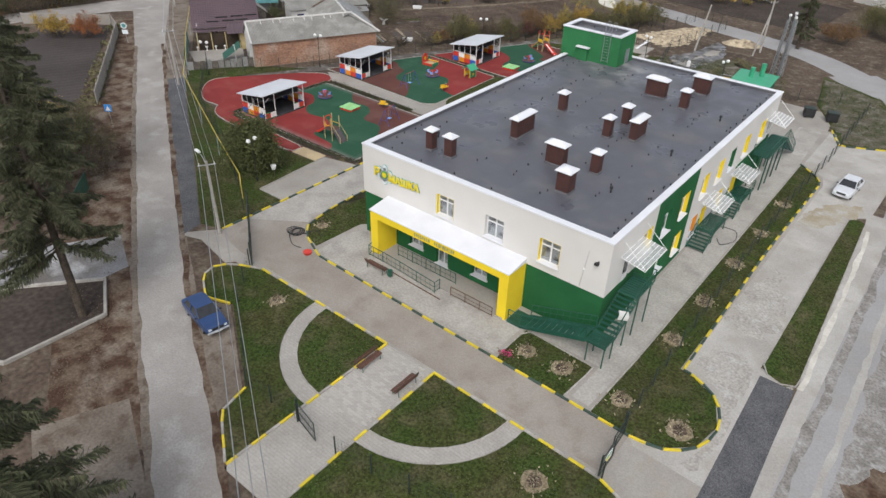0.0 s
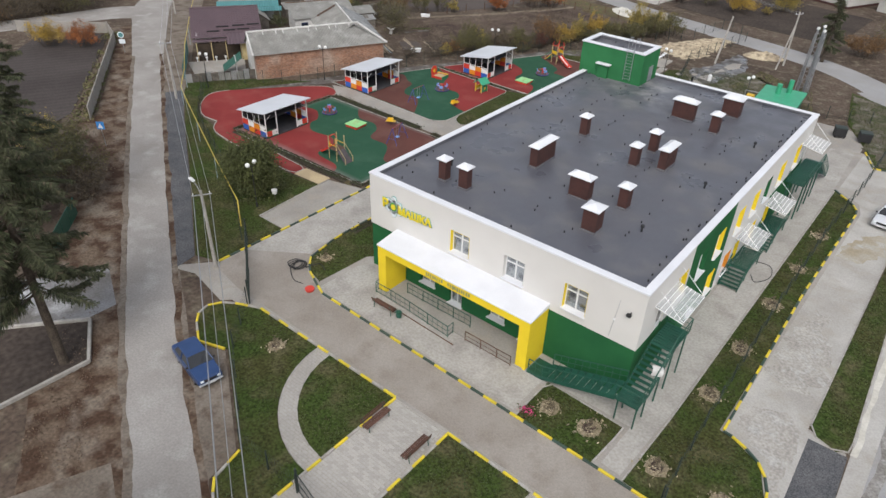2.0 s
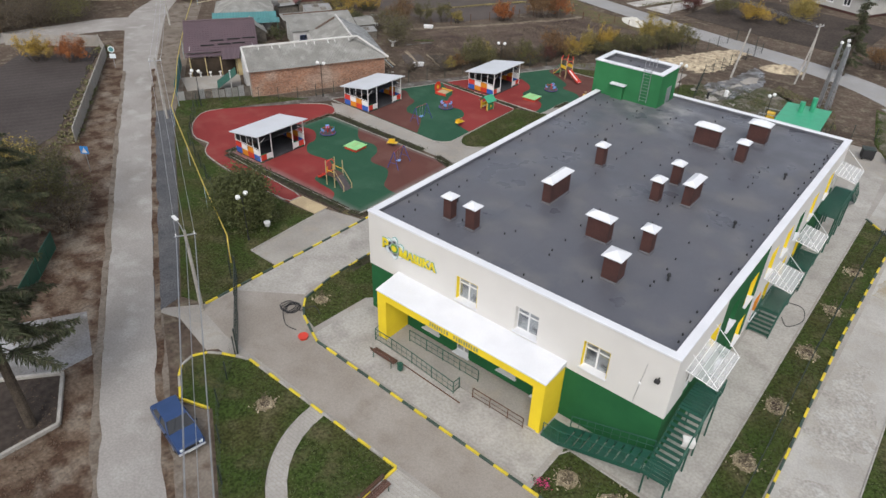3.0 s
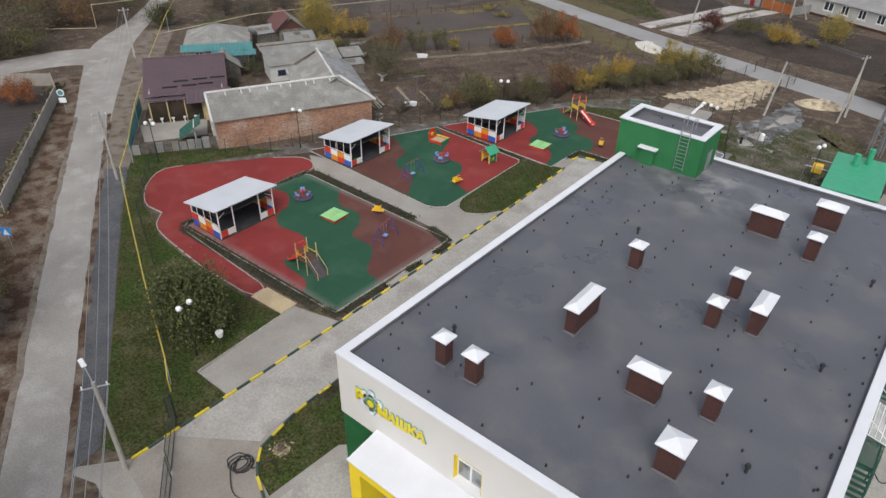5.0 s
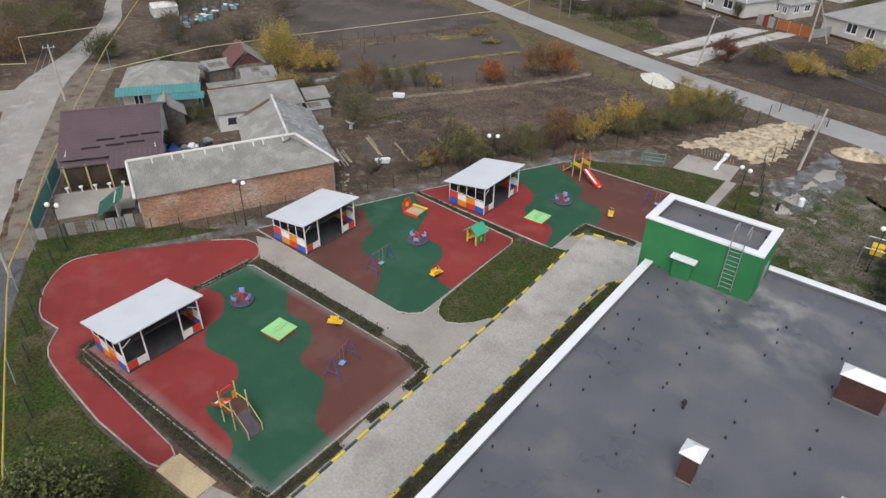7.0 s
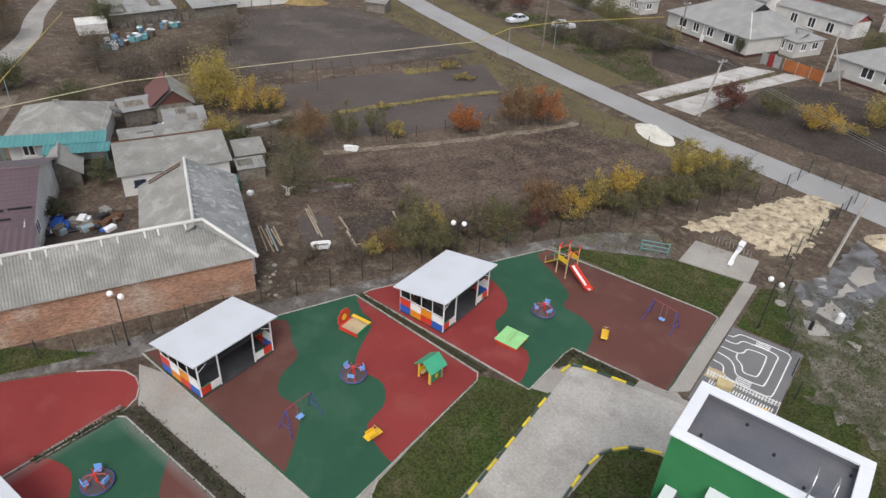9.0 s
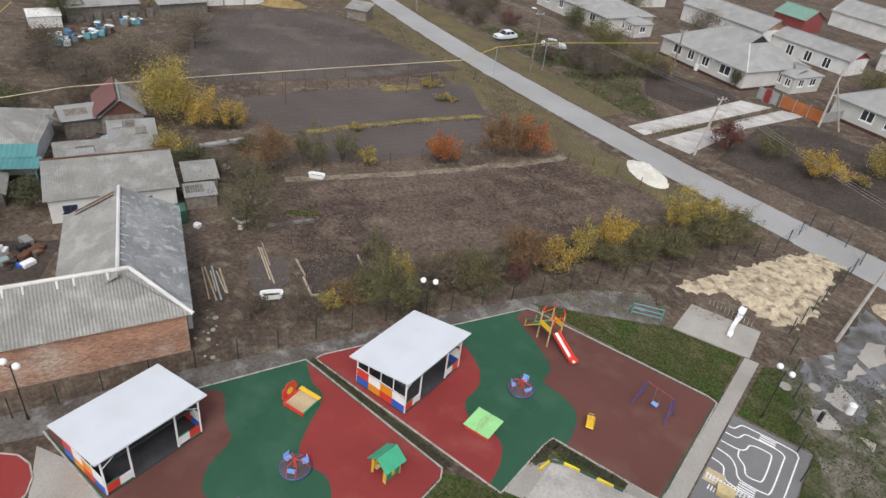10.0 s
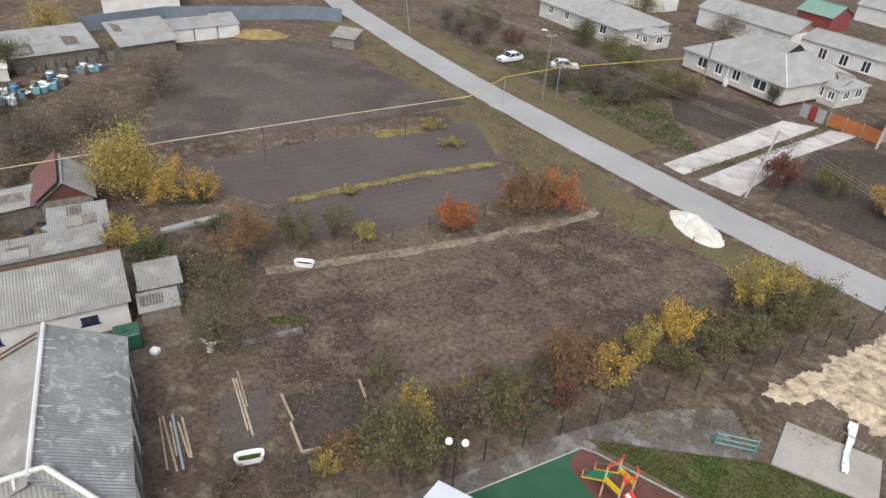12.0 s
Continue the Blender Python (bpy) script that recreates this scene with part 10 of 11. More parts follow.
M_CHROME = mat("dull_chrome", (0.62, 0.63, 0.65), (0.55, 0.56, 0.58), rough=0.3, metal=0.6, big=2.0, var=0.03, bump=0)
M_CARBLUE = mat("blue_car_paint", (0.028, 0.062, 0.165), (0.024, 0.054, 0.145), rough=0.28, big=1.0, var=0.03, bump=0)
M_CARWHITE = mat("silver_car_paint", (0.62, 0.64, 0.67), (0.58, 0.60, 0.63), rough=0.28, big=1.0, var=0.03, bump=0)
car(-21.75, -15.55, -10, M_CARBLUE, "boxy dark blue saloon parked on bare earth")
car(8.15, 35.1, -96, M_CARWHITE, "silver-white saloon on the side road")
car(-81.33, 115.7, 250, M_CARWHITE, "white hatchback on the grass by the street")
car(-73.52, 118.63, 35, M_CARWHITE, "old white saloon in a front garden")

# waste bins by the back lane
for x, y in ((0.15, 52.68), (2.64, 52.97)):
    b = thing("waste_container", pose(x, y, 0.03, 0, 0, 20), "dark waste container with a sloped lid", "bin", "waste containers")
    part("body", box(-0.6, 0.6, -0.5, 0.5, 0.15, 1.1, bev=0.04), M_BLACK, b)
    part("lid", box(-0.64, 0.64, -0.54, 0.54, 1.1, 1.2, bev=0.03), M_DARKPOST, b)
    for sx in (-0.45, 0.45):
        part("wheel", tube((sx, -0.45, 0.08), (sx, -0.38, 0.08), 0.08, n=10), M_BLACK, b)

# boiler shelter with green roof, lattice mast
bs = thing("boiler_kiosk", pose(-8.83, 47.34, 0.03, 0, 0, 4), "low green metal kiosk with a flat green roof and flues", "kiosk")
part("body", box(0, 4.2, 0, 8.6, 0, 2.6), M_STEELGREEN, bs)
part("roof", box(-0.25, 4.45, -0.25, 8.85, 2.6, 2.75, bev=0.03), P_ROOFGREEN, bs)
for x, y, h in ((1.6, 6.4, 1.2), (2.6, 7.4, 1.6)):
    part("flue", tube((x, y, 2.7), (x, y, 2.7 + h), 0.28, n=12), P_ROOFGREEN, bs)
part("gas_box", box(-1.8, -0.9, 6.6, 7.4, 0.9, 1.7, bev=0.02), P_YELLOW, bs, "yellow gas box")
part("pipe_run", bent([(-2.4, 5.8, 0), (-2.4, 5.8, 1.8), (-0.2, 5.8, 1.8), (-0.2, 8.0, 1.8), (-2.2, 8.0, 1.8), (-2.2, 8.0, 0)], 0.05), M_GREYMETAL, bs)
ms = thing("lattice_mast", pose(-7.24, 65, 0), "grey steel lattice flue mast with three pipes", "mast")
for sx in (-0.7, 0.7):
    for sy in (-0.6, 0.6):
        part("leg", tube((sx, sy, 0), (sx * 0.75, sy * 0.75, 7.6), 0.06, n=6), M_GREYMETAL, ms)
for k in range(7):
    z0, z1 = 0.3 + k * 1.04, 1.34 + k * 1.04
    f0, f1 = 1 - 0.25 * z0 / 7.6, 1 - 0.25 * z1 / 7.6
    for a, b in (((-0.7, -0.6), (0.7, -0.6)), ((0.7, -0.6), (0.7, 0.6)), ((0.7, 0.6), (-0.7, 0.6)), ((-0.7, 0.6), (-0.7, -0.6))):
        part("brace", tube((a[0] * f0, a[1] * f0, z0), (b[0] * f1, b[1] * f1, z1), 0.03, n=5), M_GREYMETAL, ms)
for sx, sy, h in ((-0.45, 0.1, 8.0), (0.15, 0.35, 8.3), (0.4, -0.3, 7.9)):
    part("flue", tube((sx, sy, 0), (sx, sy, h), 0.11, n=10), M_GREYMETAL, ms)
    part("cap", tube((sx, sy, h), (sx, sy, h + 0.25), 0.2, 0.17, 10), M_UPVC, ms)


# heaps, rubble, clutter
def heap(name, x, y, rx, ry, h, m, label, seed, a=0, kind="", cat="heap"):
    bm = bmesh.new()
    n = 26
    bmesh.ops.create_grid(bm, x_segments=n, y_segments=n, size=1.0)
    for v in bm.verts:
        d = math.hypot(v.co.x, v.co.y)
        f = max(0.0, 1 - d * d)
        q = Vector((v.co.x * 2.2, v.co.y * 2.2, seed))
        v.co.z = h * f * (0.75 + 0.5 * noise.noise(q * 1.6)) + (0.12 * min(h, 0.6) * noise.noise(q * 6) if f > 0 else 0) - 0.04
        v.co.x, v.co.y = v.co.x * rx, v.co.y * ry
    ob = solo(name, bm, m, label, cat, kind)
    ob.matrix_world = pose(x, y, 0, 0, 0, a)
    return ob


M_LIME = mat("white_lime_heap", (0.62, 0.60, 0.54), (0.52, 0.50, 0.44), rough=0.98, big=0.8, fine=6, var=0.1, bump=0.5)
heap("lime_mound", -42.64, 85.08, 3.6, 1.9, 0.8, M_LIME, "heap of whitish lime by the street", 1, -38)
heap("sand_mound", -15.68, 76.62, 3.0, 1.8, 1.0, M_SANDPALE, "heap of yellowish sand by the street", 2, 20)


def spread(name, outline, h, m, label, seed):
    """A low heap that fills an outline."""
    o = [Vector(p) for p in outline]
    bm = bmesh.new()
    x0, x1 = min(p.x for p in o) - 1.2, max(p.x for p in o) + 1.2
    y0, y1 = min(p.y for p in o) - 1.2, max(p.y for p in o) + 1.2
    n = 150
    grid = {}
    for i in range(n + 1):
        for k in range(n + 1):
            q = Vector((x0 + (x1 - x0) * i / n, y0 + (y1 - y0) * k / n))
            inside, d = False, 99.0
            for a, b in zip(o, o[1:] + o[:1]):
                if (a.y > q.y) != (b.y > q.y) and q.x < (b.x - a.x) * (q.y - a.y) / (b.y - a.y) + a.x:
                    inside = not inside
                e = b - a
                t = min(1, max(0, (q - a).dot(e) / e.dot(e)))
                d = min(d, (q - a - e * t).length)
            rim = 0.7 * noise.noise(Vector((q.x * 0.5, q.y * 0.5, seed))) + 0.75 * noise.noise(Vector((q.x * 1.3, q.y * 1.3, seed + 7))) + 0.3 * noise.noise(Vector((q.x * 3.5, q.y * 3.5, seed + 9)))
            f = (d if inside else -d) + rim - 0.1
            if f > 0:
                z = h * min(1.0, f / 2.2) * (0.4 + 0.8 * abs(noise.noise(Vector((q.x * 0.5, q.y * 0.9, seed + 3))))) + min(0.09, 0.25 * f) * (noise.noise(Vector((q.x * 1.1 - q.y * 1.3, q.x * 3.4 + q.y * 2.8, seed))) + 0.5 * noise.noise(Vector((q.x * 6.0, q.y * 6.0, seed + 1))))
                grid[i, k] = bm.verts.new((q.x, q.y, max(0.0, z) + 0.03))
    for (i, k), v in grid.items():
        c = [(i, k), (i + 1, k), (i + 1, k + 1), (i, k + 1)]
        if all(p in grid for p in c):
            bm.faces.new([grid[p] for p in c])
    return solo(name, bm, m, label, "sand")


spread("sand_spread", [(-32.72, 65.78), (-30.43, 70.1), (-28.44, 74.31), (-26.06, 79.69), (-23.57, 82.03), (-21.77, 80.81), (-21.66, 75.49), (-22.04, 70.66), (-22.73, 67.78), (-24.53, 66.75), (-26.03, 67.1), (-27.33, 68.14), (-29.83, 66.87)], 0.45, M_SANDPALE, "wide low spread of pale yellow sand", 3)
heap("straw_mound", -116.29, 97.28, 4.5, 2.2, 1.3, mat("straw_heap", (0.28, 0.20, 0.09), (0.20, 0.15, 0.07), rough=0.98, big=0.8, var=0.25), "heap of straw at the field's end", 4, 40)
heap("earth_mound", -47.11, 81.35, 2.2, 1.2, 0.4, M_VERGE, "low earth heap beside the street", 5, 0)


def ragged(pts, amp, seed, step=0.4):
    """An outline with its edges broken up."""
    out = []
    for a, b in zip(pts, pts[1:] + pts[:1]):
        a, b = Vector((*a, 0)), Vector((*b, 0))
        k = max(1, int((b - a).length / step))
        for i in range(k):
            p = a.lerp(b, i / k)
            out.append((p.x + amp * noise.noise(Vector((p.x * 1.3, p.y * 1.3, seed))), p.y + amp * noise.noise(Vector((p.x * 1.3, p.y * 1.3, seed + 5)))))
    return out


solo("road", ragged_strip([(16.6, -40), (16.5, -6), (16.5, 8.6), (16.3, 15.3), (16.1, 40), (13.6, 53)], 0.0, 1.1, 0.0385, 31, 0.5), M_GRIT, "gritty grey edge of the side road", "road", "structure")
solo("road", ragged_strip([(12.15, 4.5), (12.1, 10.4), (11.85, 21.5), (11.4, 29.5)], 0.12, 0.16, 0.0425, 32, 0.2), M_LIME, "crust of pale grit along the kerb", "road", "structure")
solo("road", ragged_strip([(13.6, -30), (13.4, -5), (13.4, 10), (13.2, 30), (12.8, 44)], 0.0, 0.3, 0.0365, 33, 0.3), M_GRIT, "dusty wheel track on the side road", "road", "structure")
solo("road", ragged_strip([(14.9, -30), (14.9, -5), (14.8, 10), (14.5, 30), (13.9, 44)], 0.0, 0.22, 0.0365, 34, 0.25), M_SLABS, "pale worn wheel track on the side road", "road", "structure")
sheet("ground", ragged([(15.6, -7.0), (15.7, -2.6), (16.3, -0.8), (17.5, 1.7), (18.3, 6.0), (19.4, 14.0), (19.8, 30.0), (21.5, 30.0), (21.8, 8.0), (21.0, -30.0), (18.6, -30.0), (17.0, -14.0)], 1.0, 35), 0.047, M_LITTERED, "brown littered verge beside the side road", "verge")
sheet("ground", ragged([(6.2, 25.8), (6.4, 28.6), (7.3, 31.2), (10.1, 33.2), (10.3, 31.0), (9.3, 29.6), (8.2, 26.6)], 0.8, 36), 0.040, M_DAMP, "smear of ochre clay on the parking strip", "clay")
sheet("ground", ragged([(6.1, 2.6), (6.4, 4.6), (8.2, 5.4), (9.3, 4.4), (9.5, 0.4), (9.6, -3.0), (9.3, -5.6), (8.4, -5.9), (9.0, -4.0), (9.4, -2.0), (8.6, 0.5), (7.0, 1.7)], 0.35, 37), 0.0395, M_GRITPALE, "gritty dust on the parking strip", "dust")
sheet("ground", ragged([(6.0, 9.0), (6.2, 14.0), (7.4, 17.5), (8.4, 14.0), (9.2, 9.5), (7.6, 7.0)], 1.2, 38), 0.0395, M_GRITPALE, "gritty dust on the parking strip", "dust")
M_WORN = mat("worn_patchy_grass", (0.135, 0.117, 0.094), (0.062, 0.068, 0.034), rough=0.97, big=0.45, fine=5.0, bump=0.6, var=0.35, col3=(0.19, 0.172, 0.148), mid=0.6)
sheet("ground", ragged([(-17.43, 50.2), (-19.42, 55.96), (-21.42, 59.88), (-22.42, 62.94), (-18.83, 66.5), (-13.86, 67.58), (-5.94, 60.66), (-5.36, 47.93), (-11.82, 48.38)], 1.6, 8), 0.061, M_WORN, "worn grey-green waste ground with thin grass", "ground")
sheet("ground", ragged([(3.9, 50.4), (5.3, 46.8), (8.8, 48.4), (11.5, 51.3), (5.9, 64.2), (-1.5, 68.4), (0.4, 57.6)], 0.9, 9), 0.061, M_WORN, "brownish patchy grass beside the street", "ground")
sheet("ground", ragged([(-21.22, 61.78), (-21.42, 64.26), (-19.73, 66.87), (-19.44, 70.23), (-18.86, 74.88), (-17.46, 74.22), (-16.06, 70.7), (-15.45, 68.15), (-15.74, 64.98), (-16.62, 62.19), (-16.82, 59.8), (-18.42, 58.57), (-19.82, 59.93)], 0.55, 2), 0.067, M_MUD, "wet grey mud of the waste ground", "mud")
solo("pipe_stub", tube((-19.32, 58.05, 0), (-19.32, 58.05, 0.9), 0.14, n=10), M_BLACK, "black pipe stub standing in a slab", "pipe")
can = thing("canister", pose(-17.82, 60.47, 0.05), "white plastic canister on waste ground", "canister")
part("body", tube((0, 0, 0), (0, 0, 0.75), 0.26, n=14), M_UPVC, can)
part("lid", tube((0, 0, 0.75), (0, 0, 0.85), 0.20, 0.14, 12), M_UPVC, can)
for x_, y_ in ((-21.92, 59.97), (-20.22, 61.41)):
    solo("manhole", tube((x_, y_, 0.02), (x_, y_, 0.12), 0.42, n=18), M_CONCRETE, "round concrete manhole in the grass", "manhole", group="manholes")
for i_, pts in enumerate((
        [(-19.56, 60.72), (-18.79, 63.14), (-17.58, 61.75), (-17.84, 60.08)], [(-18.72, 63.53), (-18.33, 66.71), (-17.53, 65.93), (-18.22, 64.43)],
        [(-18.33, 67.5), (-18.04, 70.07), (-16.85, 70.78), (-16.45, 68.52), (-17.43, 66.53)], [(-20.06, 59.02), (-18.86, 59.61), (-17.94, 58.19), (-19.14, 57.38)],
        [(-16.83, 64.96), (-16.44, 65.66), (-16.04, 65.07)], [(-16.73, 63.18), (-16.23, 63.59), (-16.13, 62.89)], [(-16.82, 58.51), (-15.92, 58.63), (-16.02, 57.74)], [(-20.02, 64.39), (-19.72, 65.19), (-19.32, 64.6)], [(-20.32, 65.77), (-19.93, 66.27), (-19.72, 65.68)])):
    solo("broken_slab", prism(ragged(pts, 0.28, i_ + 20, 0.3), 0.0, 0.078 + 0.012 * (i_ % 3)), M_CONCRETE, "broken pale concrete slab in wet mud", "rubble", group="broken slabs")
bk = thing("rail_bench", pose(-32.42, 60.06, 0.02, 0, 0, 22), "turquoise tube rail frame on rough ground", "rail frame")
for sx in (-1.15, 1.15):
    part("leg", tube((sx, 0, 0), (sx, 0, 1.2), 0.04, n=6), P_TURQ, bk)
    part("leg", tube((sx, 0.7, 0), (sx, 0, 1.2), 0.04, n=6), P_TURQ, bk)
for z in (0.35, 0.75, 1.15):
    part("rail", tube((-1.15, 0, z), (1.15, 0, z), 0.035, n=6), P_TURQ, bk)
pf = thing("plastic_sheet", pose(-26.83, 64.6, 0.09, 0, 0, 92), "crumpled white plastic film on the slab", "plastic film")
fm = bmesh.new()
bmesh.ops.create_grid(fm, x_segments=36, y_segments=8, size=1.0)
for v in fm.verts:
    u = v.co.x
    wide = 0.16 + 0.12 * abs(noise.noise(Vector((u * 2.1, 3.0, 0)))) + 0.1 * max(0.0, u)
    v.co.x = u * 2.3
    v.co.y = v.co.y * wide + 0.18 * noise.noise(Vector((u * 1.6, 0.5, 8.0)))
    v.co.z = 0.14 + 0.22 * abs(noise.noise(Vector((u * 6, v.co.y * 11, 2)))) + 0.16 * max(0, u)
part("film", fm, M_UPVC, pf)
rk = thing("rebar_frame", pose(-27.43, 65.48, 0.02, 0, 0, -8), "sagging pale wire frame stuck in sand", "wire frame")
for k in range(12):
    part("wire", tube((0.32 * k - 1.8, 0, 0.0), (0.32 * k - 1.7, -0.5, 0.9), 0.012, n=4), M_UPVC, rk)
part("top_bar", tube((-1.8, -0.5, 0.9), (2.0, -0.5, 0.85), 0.03, n=5), M_WOODGREY, rk)
# sand play pad furniture
wf = thing("picket_fence", pose(-23.74, 48.2, 0.05), "low white picket fence on the pad", "fence")
for k in range(24):
    part("picket", box(0.2 * k, 0.2 * k + 0.1, -0.02, 0.02, 0, 0.45), P_WHITE, wf)
for z in (0.12, 0.34):
    part("rail", box(0, 4.7, -0.035, -0.02, z, z + 0.06), P_WHITE, wf)
for k in range(14):
    part("picket", box(4.68, 4.72, -0.2 * k - 0.1, -0.2 * k, 0, 0.45), P_WHITE, wf)
tb = thing("toy_crate", pose(-22.44, 47.85, 0.06, 0, 0, 10), "pale plywood box lying on sand", "box")
part("body", box(-0.5, 0.5, -0.4, 0.4, 0, 0.3, bev=0.01), P_TIMBER, tb)
tb2 = thing("toy_counter", pose(-19.84, 46.27, 0.06, 0, 0, 10), "small orange toy counter", "toy")
part("body", box(-0.35, 0.35, -0.25, 0.25, 0, 0.7, bev=0.02), P_ORANGE, tb2)
part("top", box(-0.42, 0.42, -0.32, 0.32, 0.7, 0.75), P_YELLOW, tb2)


def bathtub(x, y, a):
    ob = thing("old_bathtub", pose(x, y, 0.03, 0, 0, a), "old white enamel bathtub in the garden", "bathtub", "old bathtubs")
    bm = bmesh.new()
    rings = []
    for s, z in ((0.92, 0.15), (1.0, 0.55), (1.04, 0.57), (0.9, 0.55), (0.8, 0.25)):
        rings.append([bm.verts.new((0.8 * s * (abs(math.cos(t)) ** 0.6) * math.copysign(1, math.cos(t)), 0.36 * s * (abs(math.sin(t)) ** 0.6) * math.copysign(1, math.sin(t)), z)) for t in [k * math.pi / 10 + 0.01 for k in range(20)]])
    for p, q in zip(rings, rings[1:]):
        for i in range(20):
            bm.faces.new((p[i], p[(i + 1) % 20], q[(i + 1) % 20], q[i]))
    bm.faces.new(rings[-1])
    bm.faces.new(rings[0][::-1])
    bmesh.ops.recalc_face_normals(bm, faces=bm.faces)
    part("tub", bm, M_UPVC, ob)
    for sx in (-0.5, 0.5):
        for sy in (-0.2, 0.2):
            part("foot", tube((sx, sy, 0), (sx, sy, 0.2), 0.04, n=6), M_UPVC, ob)
    part("filling", box(-0.6, 0.6, -0.22, 0.22, 0.26, 0.32), M_LAWN, ob)
    return ob


M_BOARDPALE = mat("bleached_boards", (0.40, 0.33, 0.24), (0.29, 0.24, 0.18), rough=0.9, big=1.5, fine=9, var=0.2, rnd=0.2)
bt = bathtub(-54.1, 41.76, 52)
copy_thing(bt, pose(-65.43, 57.04, 0.03, 0, 0, 30))
rs = random.Random(21)
for x0, y0, x1, y1, n, spread in ((-60.12, 45.83, -55.35, 43.21, 3, 0.25), (-60.05, 41.07, -56.13, 39.08, 6, 0.35)):
    for k in range(n):
        a, b = Vector((x0, y0, 0)), Vector((x1, y1, 0))
        d = (b - a).normalized()
        o = Vector((-d.y, d.x, 0)) * ((k - n / 2) * spread * 0.7 + rs.uniform(-0.06, 0.06)) + d * rs.uniform(-0.4, 0.7)
        bd = box(0, (b - a).length * rs.uniform(0.6, 1.0), -0.05 - 0.02 * (k % 2), 0.05, 0.03 + 0.015 * (k % 3), 0.08 + 0.015 * (k % 3))
        ob = solo("loose_board", bd, P_PIPEPOST if k == 3 else M_BOARDPALE, "long weathered board lying on earth", "board", group="boards lying in the garden")
        ob.matrix_world = Matrix.Translation(a + o) @ Matrix.Rotation(math.atan2(d.y, d.x) + rs.uniform(-0.06, 0.06), 4, "Z")
for p, q in (((-56.49, 46.3), (-54.38, 45.28)), ((-54.38, 45.08), (-52.26, 43.95)), ((-52.26, 43.95), (-50.9, 45.94)), ((-51, 46.04), (-49.83, 47.64)), ((-49.83, 47.73), (-53.59, 50.27))):
    a, b = Vector((*p, 0)), Vector((*q, 0))
    ob = solo("bed_board", box(0, (b - a).length, -0.07, 0.07, 0, 0.2), M_BOARDPALE, "old board edging a garden bed", "board", group="bed edging boards")
    ob.matrix_world = Matrix.Translation(a) @ Matrix.Rotation(math.atan2(b.y - a.y, b.x - a.x), 4, "Z")
gn = solo("timber_beam", box(-2.4, 2.4, -0.3, 0.3, 0.3, 0.62, bev=0.03), M_SLATELIGHT, "pale long beam among shrubs", "beam")
gn.matrix_world = pose(-77.24, 55.11, -0.28, 0, 0, 71)
wp = thing("whitewashed_trunk", pose(-63.15, 46.14, 0), "whitewashed forked stump of an old tree", "stump")
part("trunk", tube((0, 0, 0), (0.1, 0, 0.7), 0.22, 0.16, 10), M_WHITEWASH, wp)
part("fork", tube((0.1, 0, 0.62), (0.7, 0.3, 1.0), 0.13, 0.09, 8), M_WHITEWASH, wp)
part("fork", tube((0.1, 0, 0.62), (-0.5, -0.3, 1.0), 0.13, 0.09, 8), M_WHITEWASH, wp)
# bee hives and household clutter
HIVE = [paint("hive_blue", (0.10, 0.24, 0.38)), paint("hive_turquoise", (0.16, 0.36, 0.38)), P_PETAL, paint("hive_navy", (0.06, 0.14, 0.27)), M_WOODBROWN, M_WOODGREY]
for k in range(46):
    t = k / 37
    x, y = -113.6 - 2.7 * t + rs.uniform(-0.6, 0.6), 57.0 + 9.6 * t + rs.uniform(-0.6, 0.6)
    if k % 3 == 1:
        x, y = x - rs.uniform(1.2, 3.4), y + rs.uniform(-0.3, 1.0)
    if k > 37:
        x, y = -118.4 + rs.uniform(-0.9, 0.9), 69.9 + rs.uniform(-1.3, 1.3)
    hv_ = thing("bee_hive", pose(x, y, 0.02, 0, 0, rs.uniform(0, 90)), "painted wooden bee hive with a flat lid", "bee hive", "bee hives in the orchard")
    c = rs.choice(HIVE)
    part("body", box(-0.35, 0.35, -0.3, 0.3, 0.15, 0.8, bev=0.02), c, hv_)
    part("lid", box(-0.4, 0.4, -0.35, 0.35, 0.8, 0.92, bev=0.02), rs.choice([P_PETAL, c]), hv_)
    part("stand", box(-0.3, 0.3, -0.25, 0.25, 0, 0.15), M_WOODGREY, hv_)
for k in range(60):
    u_, v_ = rs.uniform(0, 1), rs.uniform(0, 1)
    x, y = -76.5 + 5.2 * u_ + 2.4 * v_, 28.3 + 6.2 * u_ - 2.5 * v_
    m = rs.choice([P_BLUE, M_UPVC, M_RUST, M_WOODGREY, P_PIPEPOST, M_BLACK, M_SLATE])
    s = rs.uniform(0.2, 0.6)
    ob = solo("yard_junk", box(-s, s, -s * 0.6, s * 0.6, 0, s * rs.uniform(0.5, 1.4), bev=0.05), m, "household crate or junk in the yard", "junk", group="junk in the yard")
    ob.matrix_world = pose(x, y, 0.0, 0, 0, rs.uniform(0, 180))
for k in range(14):
    ob = solo("yard_junk", ball((0, 0, 0.15), rs.uniform(0.15, 0.45), seg=8, squash=0.6), rs.choice([M_UPVC, M_UPVC, M_BLACK, P_PIPEPOST]), "white bag or bundle in the yard", "junk", group="junk in the yard")
    ob.matrix_world = pose(rs.uniform(-89.7, -85.2), rs.uniform(45.4, 48.8), 0.0)
dish = thing("satellite_dish", pose(-86.69, 43.19, 2.6, 55, 0, 200), "grey satellite dish on a shed", "satellite dish")
part("dish", tube((0, 0, 0), (0, 0, 0.15), 0.25, 0.75, 18), M_SLATELIGHT, dish)
part("arm", tube((0, 0, -0.5), (0, 0, 0.05), 0.04, n=6), M_GREYMETAL, dish)
rt = random.Random(23)
